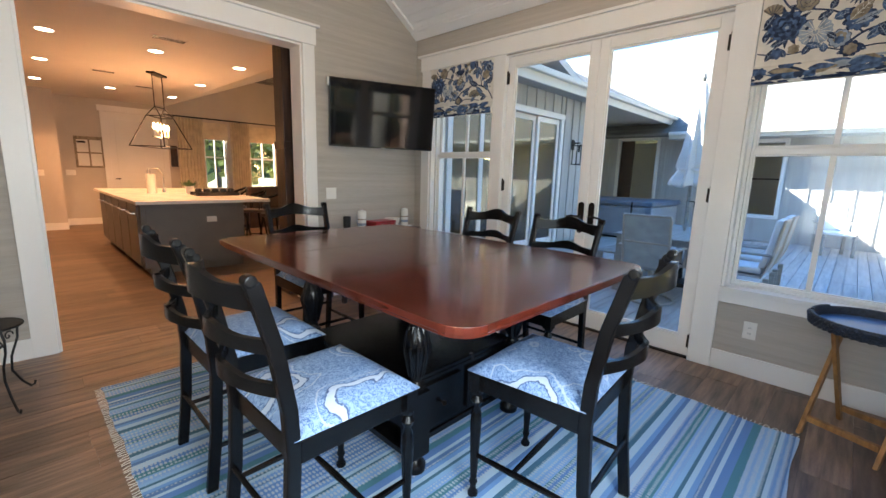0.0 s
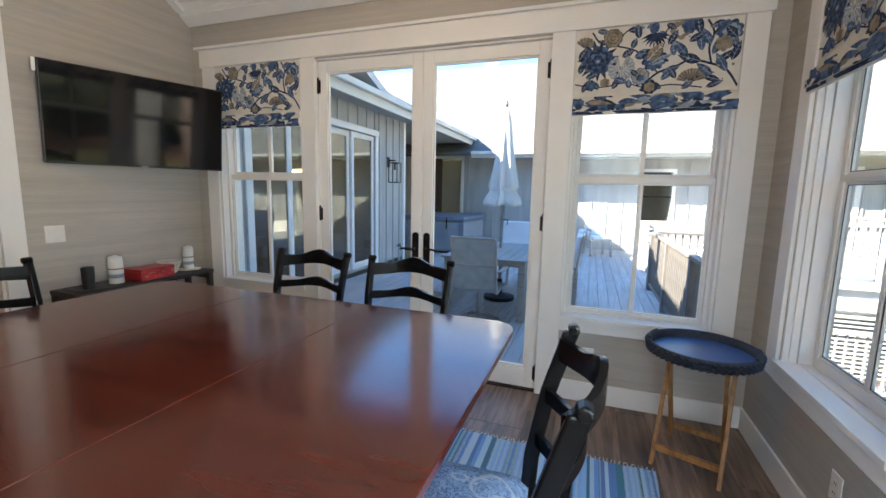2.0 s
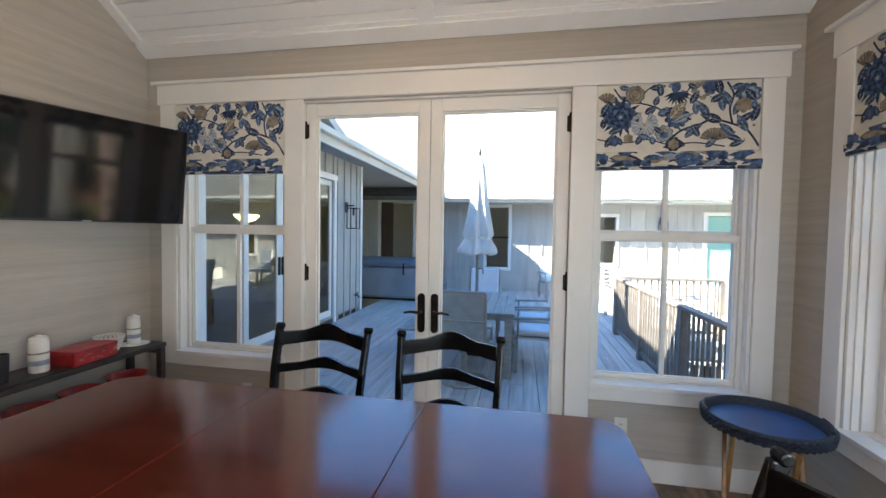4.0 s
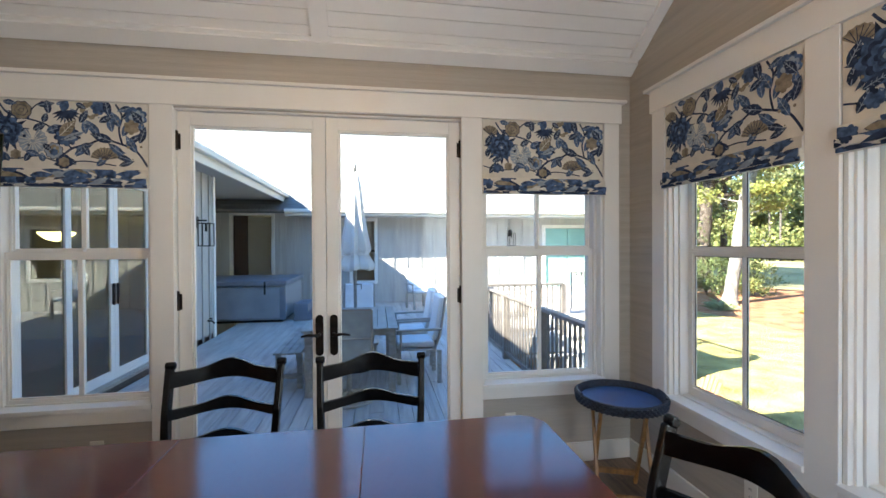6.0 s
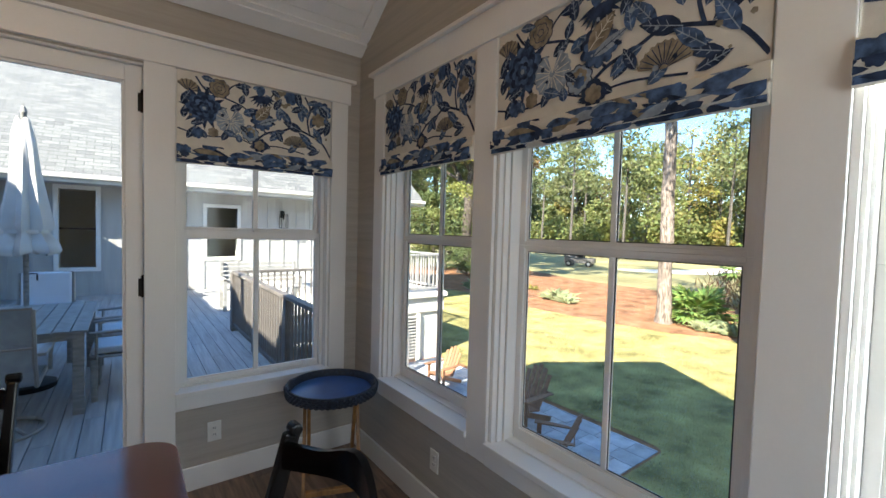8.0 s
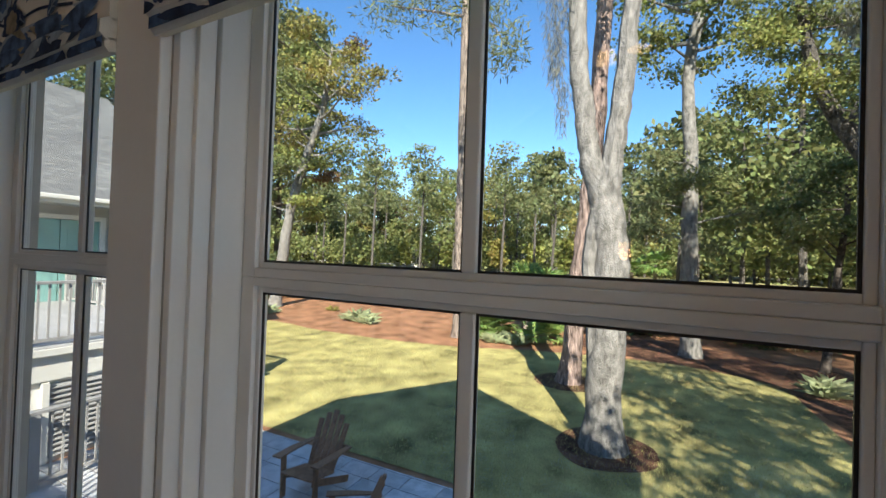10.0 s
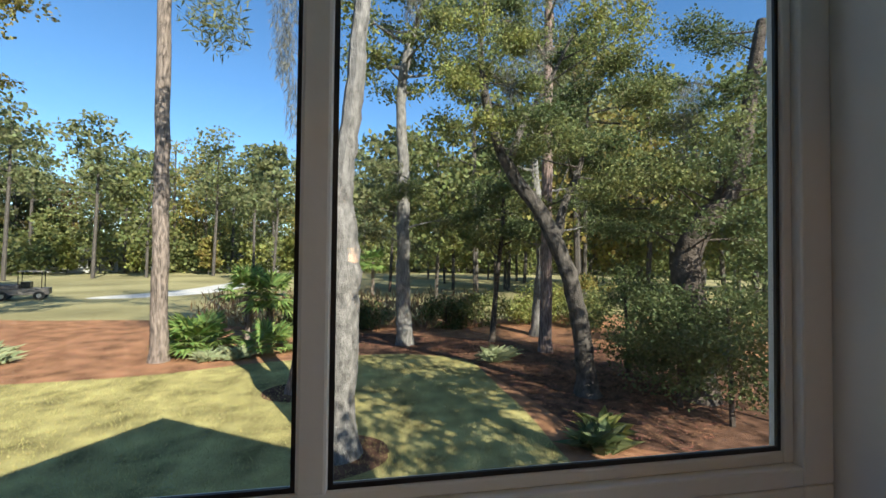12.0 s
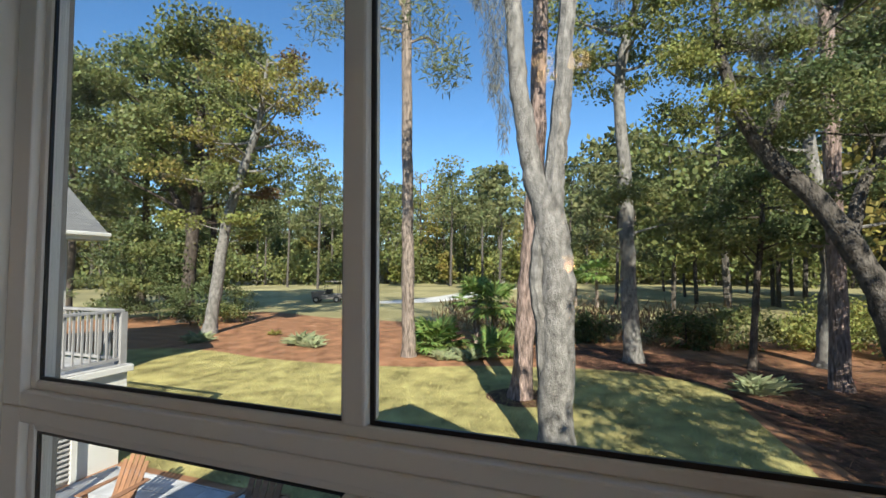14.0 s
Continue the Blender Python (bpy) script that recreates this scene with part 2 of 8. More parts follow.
M = dict(
    white=mat("white_paint", (0.78, 0.76, 0.72), 0.38, vary=0.02, scale=2, bump=0.04, bscale=90, fine=0.01),
    wall=mat("grasscloth", (0.44, 0.40, 0.345), 0.8, vary=0.06, scale=1.6, bump=0.2, bscale=26, stretch=(0.35, 0.35, 14), fine=0.08),
    ceil=mat("ceiling_paint", (0.80, 0.79, 0.77), 0.55, vary=0.02, scale=1.5, bump=0.05, bscale=50, fine=0.01),
    plank=mat("floor_plank", (0.22, 0.145, 0.10), 0.42, vary=0.25, scale=3.5, bump=0.12, bscale=40, stretch=(9, 0.8, 9), obrand=0.3, fine=0.12),
    plank2=mat("kitchen_plank", (0.165, 0.105, 0.07), 0.42, vary=0.25, scale=3.5, bump=0.12, bscale=40, stretch=(9, 0.8, 9), island=True, obrand=0.25, fine=0.12),
    table=mat("mahogany", (0.088, 0.015, 0.0075), 0.15, vary=0.12, scale=2.5, bump=0.01, bscale=30, stretch=(1, 7, 7), fine=0.05, coat=0.3),
    black=mat("black_lacquer", (0.004, 0.004, 0.0045), 0.24, vary=0.2, scale=6, bump=0.03, bscale=70, fine=0.1, spec=0.25),
    darkwood=mat("dark_wood", (0.03, 0.021, 0.016), 0.5, vary=0.3, scale=4, bump=0.1, bscale=50, stretch=(1, 8, 8), fine=0.15),
    post=mat("stained_post", (0.05, 0.022, 0.011), 0.5, vary=0.3, scale=4, bump=0.1, bscale=50, stretch=(8, 8, 1), fine=0.15),
    pine=mat("honey_wood", (0.36, 0.17, 0.05), 0.45, vary=0.2, scale=4, bump=0.06, bscale=60, stretch=(8, 8, 1.5), fine=0.1),
    rug=rug_mat(), cloth=paisley_mat(), shingle=shingle_mat(),
    bronze=mat("oiled_bronze", (0.025, 0.018, 0.014), 0.45, metal=0.7, vary=0.2, scale=20, fine=0.1),
    iron=mat("black_iron", (0.02, 0.02, 0.02), 0.5, metal=0.6, vary=0.2, scale=20, fine=0.1),
    steel=mat("brushed_steel", (0.6, 0.6, 0.6), 0.3, metal=1.0, vary=0.05, scale=20),
    screen=mat("tv_screen", (0.004, 0.004, 0.005), 0.03, vary=0.05, scale=3, fine=0.02, spec=0.7),
    plastic=mat("black_plastic", (0.015, 0.015, 0.016), 0.4, vary=0.1, scale=30),
    plate=mat("ivory_plastic", (0.74, 0.72, 0.66), 0.4, vary=0.02, scale=20, fine=0.01),
    dimglass=pane_mat("tinted_glass", (0.45, 0.55, 0.52), 0.12),
    glass=pane_mat("window_glass", (0.95, 0.97, 0.96), 0.022),
    wicker=mat("navy_wicker", (0.02, 0.027, 0.045), 0.55, vary=0.3, scale=60, bump=0.5, bscale=160, fine=0.2),
    blue=mat("blue_tray", (0.03, 0.09, 0.26), 0.35, vary=0.12, scale=8, fine=0.05),
    red=mat("red_lacquer", (0.42, 0.02, 0.025), 0.35, vary=0.2, scale=14, fine=0.08),
    cream=mat("shade_linen", (0.74, 0.70, 0.62), 0.9, vary=0.05, scale=12, bump=0.3, bscale=350, fine=0.04, spec=0.2),
    navy=mat("print_navy", (0.035, 0.055, 0.11), 0.9, vary=0.25, scale=25, bump=0.3, bscale=350, spec=0.2),
    midblue=mat("print_blue", (0.09, 0.15, 0.28), 0.9, vary=0.3, scale=30, bump=0.3, bscale=350, spec=0.2),
    paleblue=mat("print_pale_blue", (0.34, 0.40, 0.48), 0.9, vary=0.15, scale=30, bump=0.3, bscale=350, spec=0.2),
    taupe=mat("print_taupe", (0.32, 0.27, 0.20), 0.9, vary=0.2, scale=30, bump=0.3, bscale=350, spec=0.2),
    deck=mat("deck_board", (0.44, 0.43, 0.42), 0.7, vary=0.12, scale=3, bump=0.15, bscale=40, stretch=(9, 0.6, 9), obrand=0.1, fine=0.08),
    deck2=mat("deck_board_far", (0.44, 0.43, 0.42), 0.7, vary=0.12, scale=3, bump=0.15, bscale=40, stretch=(9, 0.6, 9), island=True, obrand=0.1, fine=0.08),
    siding=mat("grey_siding", (0.44, 0.43, 0.405), 0.7, vary=0.07, scale=1.5, bump=0.1, bscale=40, stretch=(6, 6, 0.7)),
    fascia=mat("cream_fascia", (0.72, 0.70, 0.64), 0.5, vary=0.04, scale=2),
    soffit=mat("soffit_paint", (0.35, 0.36, 0.36), 0.7, vary=0.05, scale=2),
    teal=mat("teal_door", (0.24, 0.46, 0.42), 0.5, vary=0.08, scale=3),
    rail=mat("dark_rail", (0.17, 0.15, 0.135), 0.5, vary=0.15, scale=10),
    rail2=mat("grey_rail", (0.33, 0.32, 0.31), 0.6, vary=0.1, scale=10),
    teak=mat("weathered_teak", (0.34, 0.33, 0.31), 0.8, vary=0.15, scale=6, bump=0.2, bscale=50, stretch=(2, 2, 8)),
    sling=mat("sling_mesh", (0.36, 0.40, 0.43), 0.7, vary=0.08, scale=14, bump=0.3, bscale=300),
    alu=mat("taupe_aluminium", (0.36, 0.34, 0.31), 0.45, metal=0.2, vary=0.08, scale=10),
    cushion=mat("pale_cushion", (0.66, 0.69, 0.72), 0.9, vary=0.05, scale=6, bump=0.2, bscale=120),
    canvas=mat("cream_canvas", (0.72, 0.70, 0.66), 0.9, vary=0.07, scale=5, bump=0.2, bscale=120),
    tub=mat("hot_tub_panel", (0.30, 0.33, 0.37), 0.6, vary=0.08, scale=3),
    cover=mat("vinyl_cover", (0.17, 0.20, 0.25), 0.5, vary=0.1, scale=4, bump=0.1, bscale=30),
    cabinet=mat("grey_cabinet", (0.15, 0.14, 0.125), 0.45, vary=0.06, scale=3),
    quartz=mat("pale_quartz", (0.75, 0.72, 0.68), 0.2, vary=0.05, scale=6),
    plaster=mat("kitchen_plaster", (0.52, 0.47, 0.41), 0.8, vary=0.03, scale=2, bump=0.05),
    kceil=mat("kitchen_ceiling", (0.66, 0.62, 0.58), 0.8, vary=0.02, scale=2),
    curtain=mat("linen_curtain", (0.62, 0.55, 0.42), 0.9, vary=0.08, scale=6, bump=0.2, bscale=160),
    leather=mat("brown_leather", (0.055, 0.03, 0.02), 0.5, vary=0.2, scale=8),
    adiron=mat("cedar_board", (0.33, 0.165, 0.085), 0.75, vary=0.2, scale=5, bump=0.2, bscale=60, stretch=(7, 7, 1.2), obrand=0.12),
    stone=mat("patio_paver", (0.52, 0.52, 0.53), 0.85, vary=0.12, scale=6, bump=0.3, bscale=60, obrand=0.14),
)
M["bulb"] = glow("lamp_glow", (1.0, 0.62, 0.26), 4.0)
M["down"] = glow("downlight_glow", (1.0, 0.80, 0.55), 3.0)


# ---- mesh helpers ----
class Mesh:
    """Vertices and faces gathered for one mesh."""

    def __init__(self):
        self.v, self.f, self.uv = [], [], None

    def box(self, x0, x1, y0, y1, z0, z1):
        n = len(self.v)
        self.v += [(x, y, z) for z in (z0, z1) for x, y in ((x0, y0), (x1, y0), (x1, y1), (x0, y1))]
        self.f += [tuple(n + i for i in q) for q in ((3, 2, 1, 0), (4, 5, 6, 7), (0, 1, 5, 4), (1, 2, 6, 5), (2, 3, 7, 6), (3, 0, 4, 7))]
        return self

    def prism(self, poly, a0, a1, axis="z"):
        """A polygon pushed out along an axis."""
        n, k = len(self.v), len(poly)
        put = {"z": lambda p, a: (p[0], p[1], a), "y": lambda p, a: (p[0], a, p[1]), "x": lambda p, a: (a, p[0], p[1])}[axis]
        self.v += [put(p, a0) for p in poly] + [put(p, a1) for p in poly]
        self.f += [tuple(range(n + k - 1, n - 1, -1)), tuple(range(n + k, n + 2 * k))]
        self.f += [(n + i, n + (i + 1) % k, n + k + (i + 1) % k, n + k + i) for i in range(k)]
        return self

    def lathe(self, profile, x=0, y=0, sides=16, cap=True):
        """Radius and height pairs turned about an upright axis."""
        n = len(self.v)
        for r, z in profile:
            self.v += [(x + r * math.cos(2 * math.pi * i / sides), y + r * math.sin(2 * math.pi * i / sides), z) for i in range(sides)]
        for j in range(len(profile) - 1):
            for i in range(sides):
                a, b = n + j * sides + i, n + j * sides + (i + 1) % sides
                self.f.append((a, b, b + sides, a + sides))
        if cap:
            self.f.append(tuple(n + i for i in range(sides - 1, -1, -1)))
            self.f.append(tuple(n + (len(profile) - 1) * sides + i for i in range(sides)))
        return self

    def tube(self, pts, radii, sides=8, flat=1.0):
        """A round bar along points; flat squeezes it sideways."""
        n, k = len(self.v), len(pts)
        if not hasattr(radii, "__len__"):
            radii = [radii] * k
        P = [Vector(p) for p in pts]
        side = None
        for j in range(k):
            d = (P[min(j + 1, k - 1)] - P[max(j - 1, 0)]).normalized()
            if side is None:
                side = d.orthogonal().normalized() if abs(d.z) < 0.95 else Vector((1, 0, 0))
            side = (side - d * side.dot(d)).normalized()
            up = d.cross(side)
            for i in range(sides):
                a = 2 * math.pi * i / sides
                self.v.append(tuple(P[j] + radii[j] * (math.cos(a) * side + flat * math.sin(a) * up)))
        for j in range(k - 1):
            for i in range(sides):
                a, b = n + j * sides + i, n + j * sides + (i + 1) % sides
                self.f.append((a, b, b + sides, a + sides))
        self.f += [tuple(n + i for i in range(sides - 1, -1, -1)), tuple(n + (k - 1) * sides + i for i in range(sides))]
        return self

    def strip(self, pts, width_vec, thick_vec, widths=None):
        """A rectangular board that follows points; its section is width_vec by thick_vec."""
        n, k = len(self.v), len(pts)
        w, t = Vector(width_vec), Vector(thick_vec)
        for j, p in enumerate(pts):
            p = Vector(p)
            s = widths[j] if widths else 1.0
            for a, c in ((-1, -1), (1, -1), (1, 1), (-1, 1)):
                self.v.append(tuple(p + w * 0.5 * a * s + t * 0.5 * c))
        for j in range(k - 1):
            for i in range(4):
                a, b = n + 4 * j + i, n + 4 * j + (i + 1) % 4
                self.f.append((a, b, b + 4, a + 4))
        self.f += [(n + 3, n + 2, n + 1, n), tuple(n + 4 * (k - 1) + i for i in range(4))]
        return self

    def data(self, name, material, smooth=False):
        me = bpy.data.meshes.new(name)
        me.from_pydata(self.v, [], self.f)
        me.materials.append(material)
        if smooth:
            me.polygons.foreach_set("use_smooth", [True] * len(me.polygons))
            me.set_sharp_from_angle(angle=radians(40))
        me.update()
        return me


def fix(me):
    bm = bmesh.new()
    bm.from_mesh(me)
    bmesh.ops.recalc_face_normals(bm, faces=bm.faces)
    bm.to_mesh(me)
    bm.free()


def part(name, mesh, material, parent=None, label="", bevel=0.0, smooth=False, at=None):
    me = mesh.data(name, material)
    fix(me)
    if smooth:
        me.polygons.foreach_set("use_smooth", [True] * len(me.polygons))
        me.set_sharp_from_angle(angle=radians(42))
    ob = new(name, me)
    if parent:
        ob.parent = parent
    if at is not None:
        ob.matrix_basis = at
    if label:
        ob["label"] = label
    if bevel:
        b = ob.modifiers.new("bevel", "BEVEL")
        b.width, b.segments, b.limit_method, b.angle_limit = bevel, 2, "ANGLE", radians(40)
    return ob


def thing(name, label, category, group="", at=None):
    ob = tagged(new(name), label, category, group)
    if at is not None:
        ob.matrix_basis = at
    return ob


def setting(name, mesh, material, label="", bevel=0.0):
    return tagged(part(name, mesh, material, None, label, bevel), label, "", "", "structure")


def holes(u0, u1, z0, z1, openings):
    """Rectangles of a wall from u0 to u1 left over round its openings (ua, ub, za, zb)."""
    out, u = [], u0
    for a, b, c, d in sorted(openings):
        if a > u:
            out.append((u, a, z0, z1))
        if c > z0:
            out.append((a, b, z0, c))
        if d < z1:
            out.append((a, b, d, z1))
        u = b
    if u < u1:
        out.append((u, u1, z0, z1))
    return out

# ---- the sunroom: shell ----
W, DEPTH, EAVE, SLOPE = 4.39, 3.89, 2.83, 0.667
RIDGE_Y = -DEPTH / 2
RIDGE_Z = EAVE - RIDGE_Y * SLOPE
N_WIN = [(-4.135, -3.235), (-1.127, -0.215)]
E_WIN = [(-1.295, -0.400), (-2.452, -1.434), (-3.51, -2.605)]
# unseen south window, set eastward to keep its added lamp out of reflections
S_WIN = [(-1.12, -0.2)]
Z0, Z1 = 0.6, 2.455
DOOR = (-3.118, -1.254)
GAP = (-3.325, -1.425)

m = Mesh()
for a, b, c, d in holes(-W - 0.2, 0.2, -0.3, EAVE, [(*w, Z0, Z1) for w in N_WIN] + [(*DOOR, -0.3, 2.445)]):
    m.box(a, b, 0, 0.2, c, d)
setting("wall_north", m, M["wall"], "taupe grasscloth wall with doors and windows")
m = Mesh()
for a, b, c, d in holes(-W - 0.2, 0.2, -0.3, EAVE, [(*w, Z0, Z1) for w in S_WIN]):
    m.box(a, b, -DEPTH - 0.2, -DEPTH, c, d)
setting("wall_south", m, M["wall"], "taupe grasscloth wall with two windows")
gable = [(-DEPTH, EAVE), (0, EAVE), (RIDGE_Y, RIDGE_Z + 0.02)]
m = Mesh()
for a, b, c, d in holes(-DEPTH, 0, -0.3, EAVE, [(*w, Z0, Z1) for w in E_WIN]):
    m.box(0, 0.2, a, b, c, d)
m.prism(gable, 0, 0.2, "x")
setting("wall_east", m, M["wall"], "taupe grasscloth gable wall with three windows")
m = Mesh()
for a, b, c, d in holes(-DEPTH, 0, -0.3, EAVE, [(*GAP, -0.3, 2.47)]):
    m.box(-W - 0.2, -W, a, b, c, d)
m.prism(gable, -W - 0.2, -W, "x")
setting("wall_west", m, M["wall"], "taupe grasscloth gable wall with a wide cased opening")

# vaulted ceiling, its beadboard grooves, battens and border
m = Mesh()
for sgn, y0 in ((1, 0.0), (-1, -DEPTH)):
    slope_n = Vector((0, -SLOPE * sgn, -1)).normalized()
    def at_slope(x, s, lift=0.0):
        y = y0 - sgn * s
        return Vector((x, y, EAVE + s * SLOPE)) + slope_n * lift
    run = DEPTH / 2
    rows = 24
    for i in range(rows):
        s0, s1 = run * i / rows, run * (i + 1) / rows - 0.004
        n = len(m.v)
        for x in (-W, 0):
            m.v += [tuple(at_slope(x, s0)), tuple(at_slope(x, s1)), tuple(at_slope(x, s1, -0.02)), tuple(at_slope(x, s0, -0.02))]
        m.f += [(n, n + 1, n + 5, n + 4), (n + 1, n + 2, n + 6, n + 5), (n + 2, n + 3, n + 7, n + 6), (n + 3, n, n + 4, n + 7), (n, n + 3, n + 2, n + 1), (n + 4, n + 5, n + 6, n + 7)]
    def strip_on(xa, xb, sa, sb, lift):
        n = len(m.v)
        for x in (xa, xb):
            m.v.extend([tuple(at_slope(x, sa, 0.001)), tuple(at_slope(x, sb, 0.001)), tuple(at_slope(x, sb, lift)), tuple(at_slope(x, sa, lift))])
        m.f.extend([(n, n + 1, n + 5, n + 4), (n + 1, n + 2, n + 6, n + 5), (n + 2, n + 3, n + 7, n + 6), (n + 3, n, n + 4, n + 7), (n, n + 3, n + 2, n + 1), (n + 4, n + 5, n + 6, n + 7)])
    strip_on(-W, 0, 0.0, 0.085, 0.03)
    strip_on(-W, 0, 0.085, 0.11, 0.014)
    for xa, xb in ((-W, -W + 0.075), (-0.075, 0), (-W / 2 - 0.055, -W / 2 + 0.055)):
        strip_on(xa, xb, 0.111, run - 0.01, 0.026)
setting("ceiling", m, M["ceil"], "white vaulted beadboard ceiling with flat battens")
m = Mesh()
for sgn, y0 in ((1, 0.6), (-1, -DEPTH - 0.6)):
    n = len(m.v)
    ze = EAVE + 0.22 - 0.6 * SLOPE
    for x in (-W - 0.2, 0.45):
        m.v += [(x, y0, ze), (x, RIDGE_Y, RIDGE_Z + 0.24), (x, RIDGE_Y, RIDGE_Z + 0.12), (x, y0, ze - 0.12)]
    m.f += [(n, n + 1, n + 5, n + 4), (n + 3, n + 2, n + 6, n + 7), (n, n + 4, n + 7, n + 3), (n, n + 3, n + 2, n + 1), (n + 4, n + 5, n + 6, n + 7)]
setting("roof", m, M["shingle"], "grey shingled gable roof of the sunroom")

# sub-floor; the planks lie on it
setting("floor", Mesh().box(-W - 0.2, 0, -DEPTH, 0, -0.3, -0.012), M["darkwood"], "dark brown plank floor")

# trim: casings, heads, aprons, baseboards
def trim(name, boxes, bevel=0.003):
    m = Mesh()
    for b in boxes:
        m.box(*b)
    return setting(name, m, M["white"], "white painted wooden trim", bevel)


T = 0.02
north = [(-4.265, -4.135, -T, 0, 0.5, 2.455), (-3.235, -3.10, -T, 0, 0, 2.455), (-1.273, -1.127, -T, 0, 0, 2.455), (-0.215, -0.098, -T, 0, 0.5, 2.455)]
trim("trim", north)
trim("trim", [(-4.285, -0.08, -T - 0.006, 0, 2.455, 2.60)])
trim("trim", [(-4.32, -0.05, -T - 0.03, 0, 2.60, 2.622)])
for a, b in N_WIN:
    trim("trim", [(a, b, -T, 0, 0.495, 0.575)])
    trim("trim", [(a - 0.003, b + 0.003, -T - 0.014, 0.07, 0.575, 0.604)])
trim("baseboard", [(-W, -3.237, -0.016, 0, 0, 0.14)])
trim("baseboard", [(-1.125, 0, -0.016, 0, 0, 0.14)])
east = [(-T, 0, -0.400, -0.28, 0.5, 2.455), (-T, 0, -1.434, -1.295, 0.5, 2.455), (-T, 0, -2.605, -2.452, 0.5, 2.455), (-T, 0, -3.635, -3.51, 0.5, 2.455)]
trim("trim", east)
trim("trim", [(-T - 0.006, 0, -3.655, -0.26, 2.455, 2.60)])
trim("trim", [(-T - 0.03, 0, -3.69, -0.225, 2.60, 2.622)])
for a, b in E_WIN:
    trim("trim", [(-T, 0, a, b, 0.495, 0.575)])
    trim("trim", [(-T - 0.014, 0.07, a - 0.003, b + 0.003, 0.575, 0.604)])
trim("baseboard", [(-0.016, 0, -DEPTH, -0.017, 0, 0.14)])
trim("baseboard", [(-W, 0, -DEPTH, -DEPTH + 0.016, 0, 0.14)])
trim("baseboard", [(-W, -W + 0.016, -1.28, -0.017, 0, 0.14)])
trim("baseboard", [(-W, -W + 0.016, -DEPTH + 0.017, -3.43, 0, 0.14)])
for a, b in S_WIN:
    trim("trim", [(a - 0.12, a, -DEPTH, -DEPTH + T, 0.5, 2.455), (b, b + 0.12, -DEPTH, -DEPTH + T, 0.5, 2.455), (a - 0.14, b + 0.14, -DEPTH, -DEPTH + T + 0.005, 2.457, 2.62)] if a < -3 else [(b, b + 0.12, -DEPTH, -DEPTH + T, 0.5, 2.455), (a - 0.03, b + 0.14, -DEPTH, -DEPTH + T + 0.005, 2.457, 2.62)])
    trim("trim", [(a, b, -DEPTH, -DEPTH + T, 0.495, 0.575)])
    trim("trim", [(a - 0.003, b + 0.003, -DEPTH - 0.07, -DEPTH + T + 0.014, 0.575, 0.604)])
trim("trim", [(-W, -W + T, GAP[1], GAP[1] + 0.12, 0, 2.47), (-W, -W + T, GAP[0] - 0.13, GAP[0], 0, 2.47)])
trim("trim", [(-W, -W + T + 0.006, GAP[0] - 0.15, GAP[1] + 0.135, 2.472, 2.63)])
trim("trim", [(-W, -W + T + 0.03, GAP[0] - 0.185, GAP[1] + 0.165, 2.63, 2.652)])
trim("trim", [(-W - 0.2, -W, GAP[1] - 0.02, GAP[1], 0, 2.47), (-W - 0.2, -W, GAP[0], GAP[0] + 0.02, 0, 2.47), (-W - 0.2, -W, GAP[0] + 0.021, GAP[1] - 0.021, 2.45, 2.47)])

TURN = {"n": pose(0, 0, 0), "e": pose(0, 0, 0, 0, 0, -90), "s": pose(0, 0, 0, 0, 0, 180), "w": pose(0, 0, 0, 0, 0, 90)}
win_count = 0


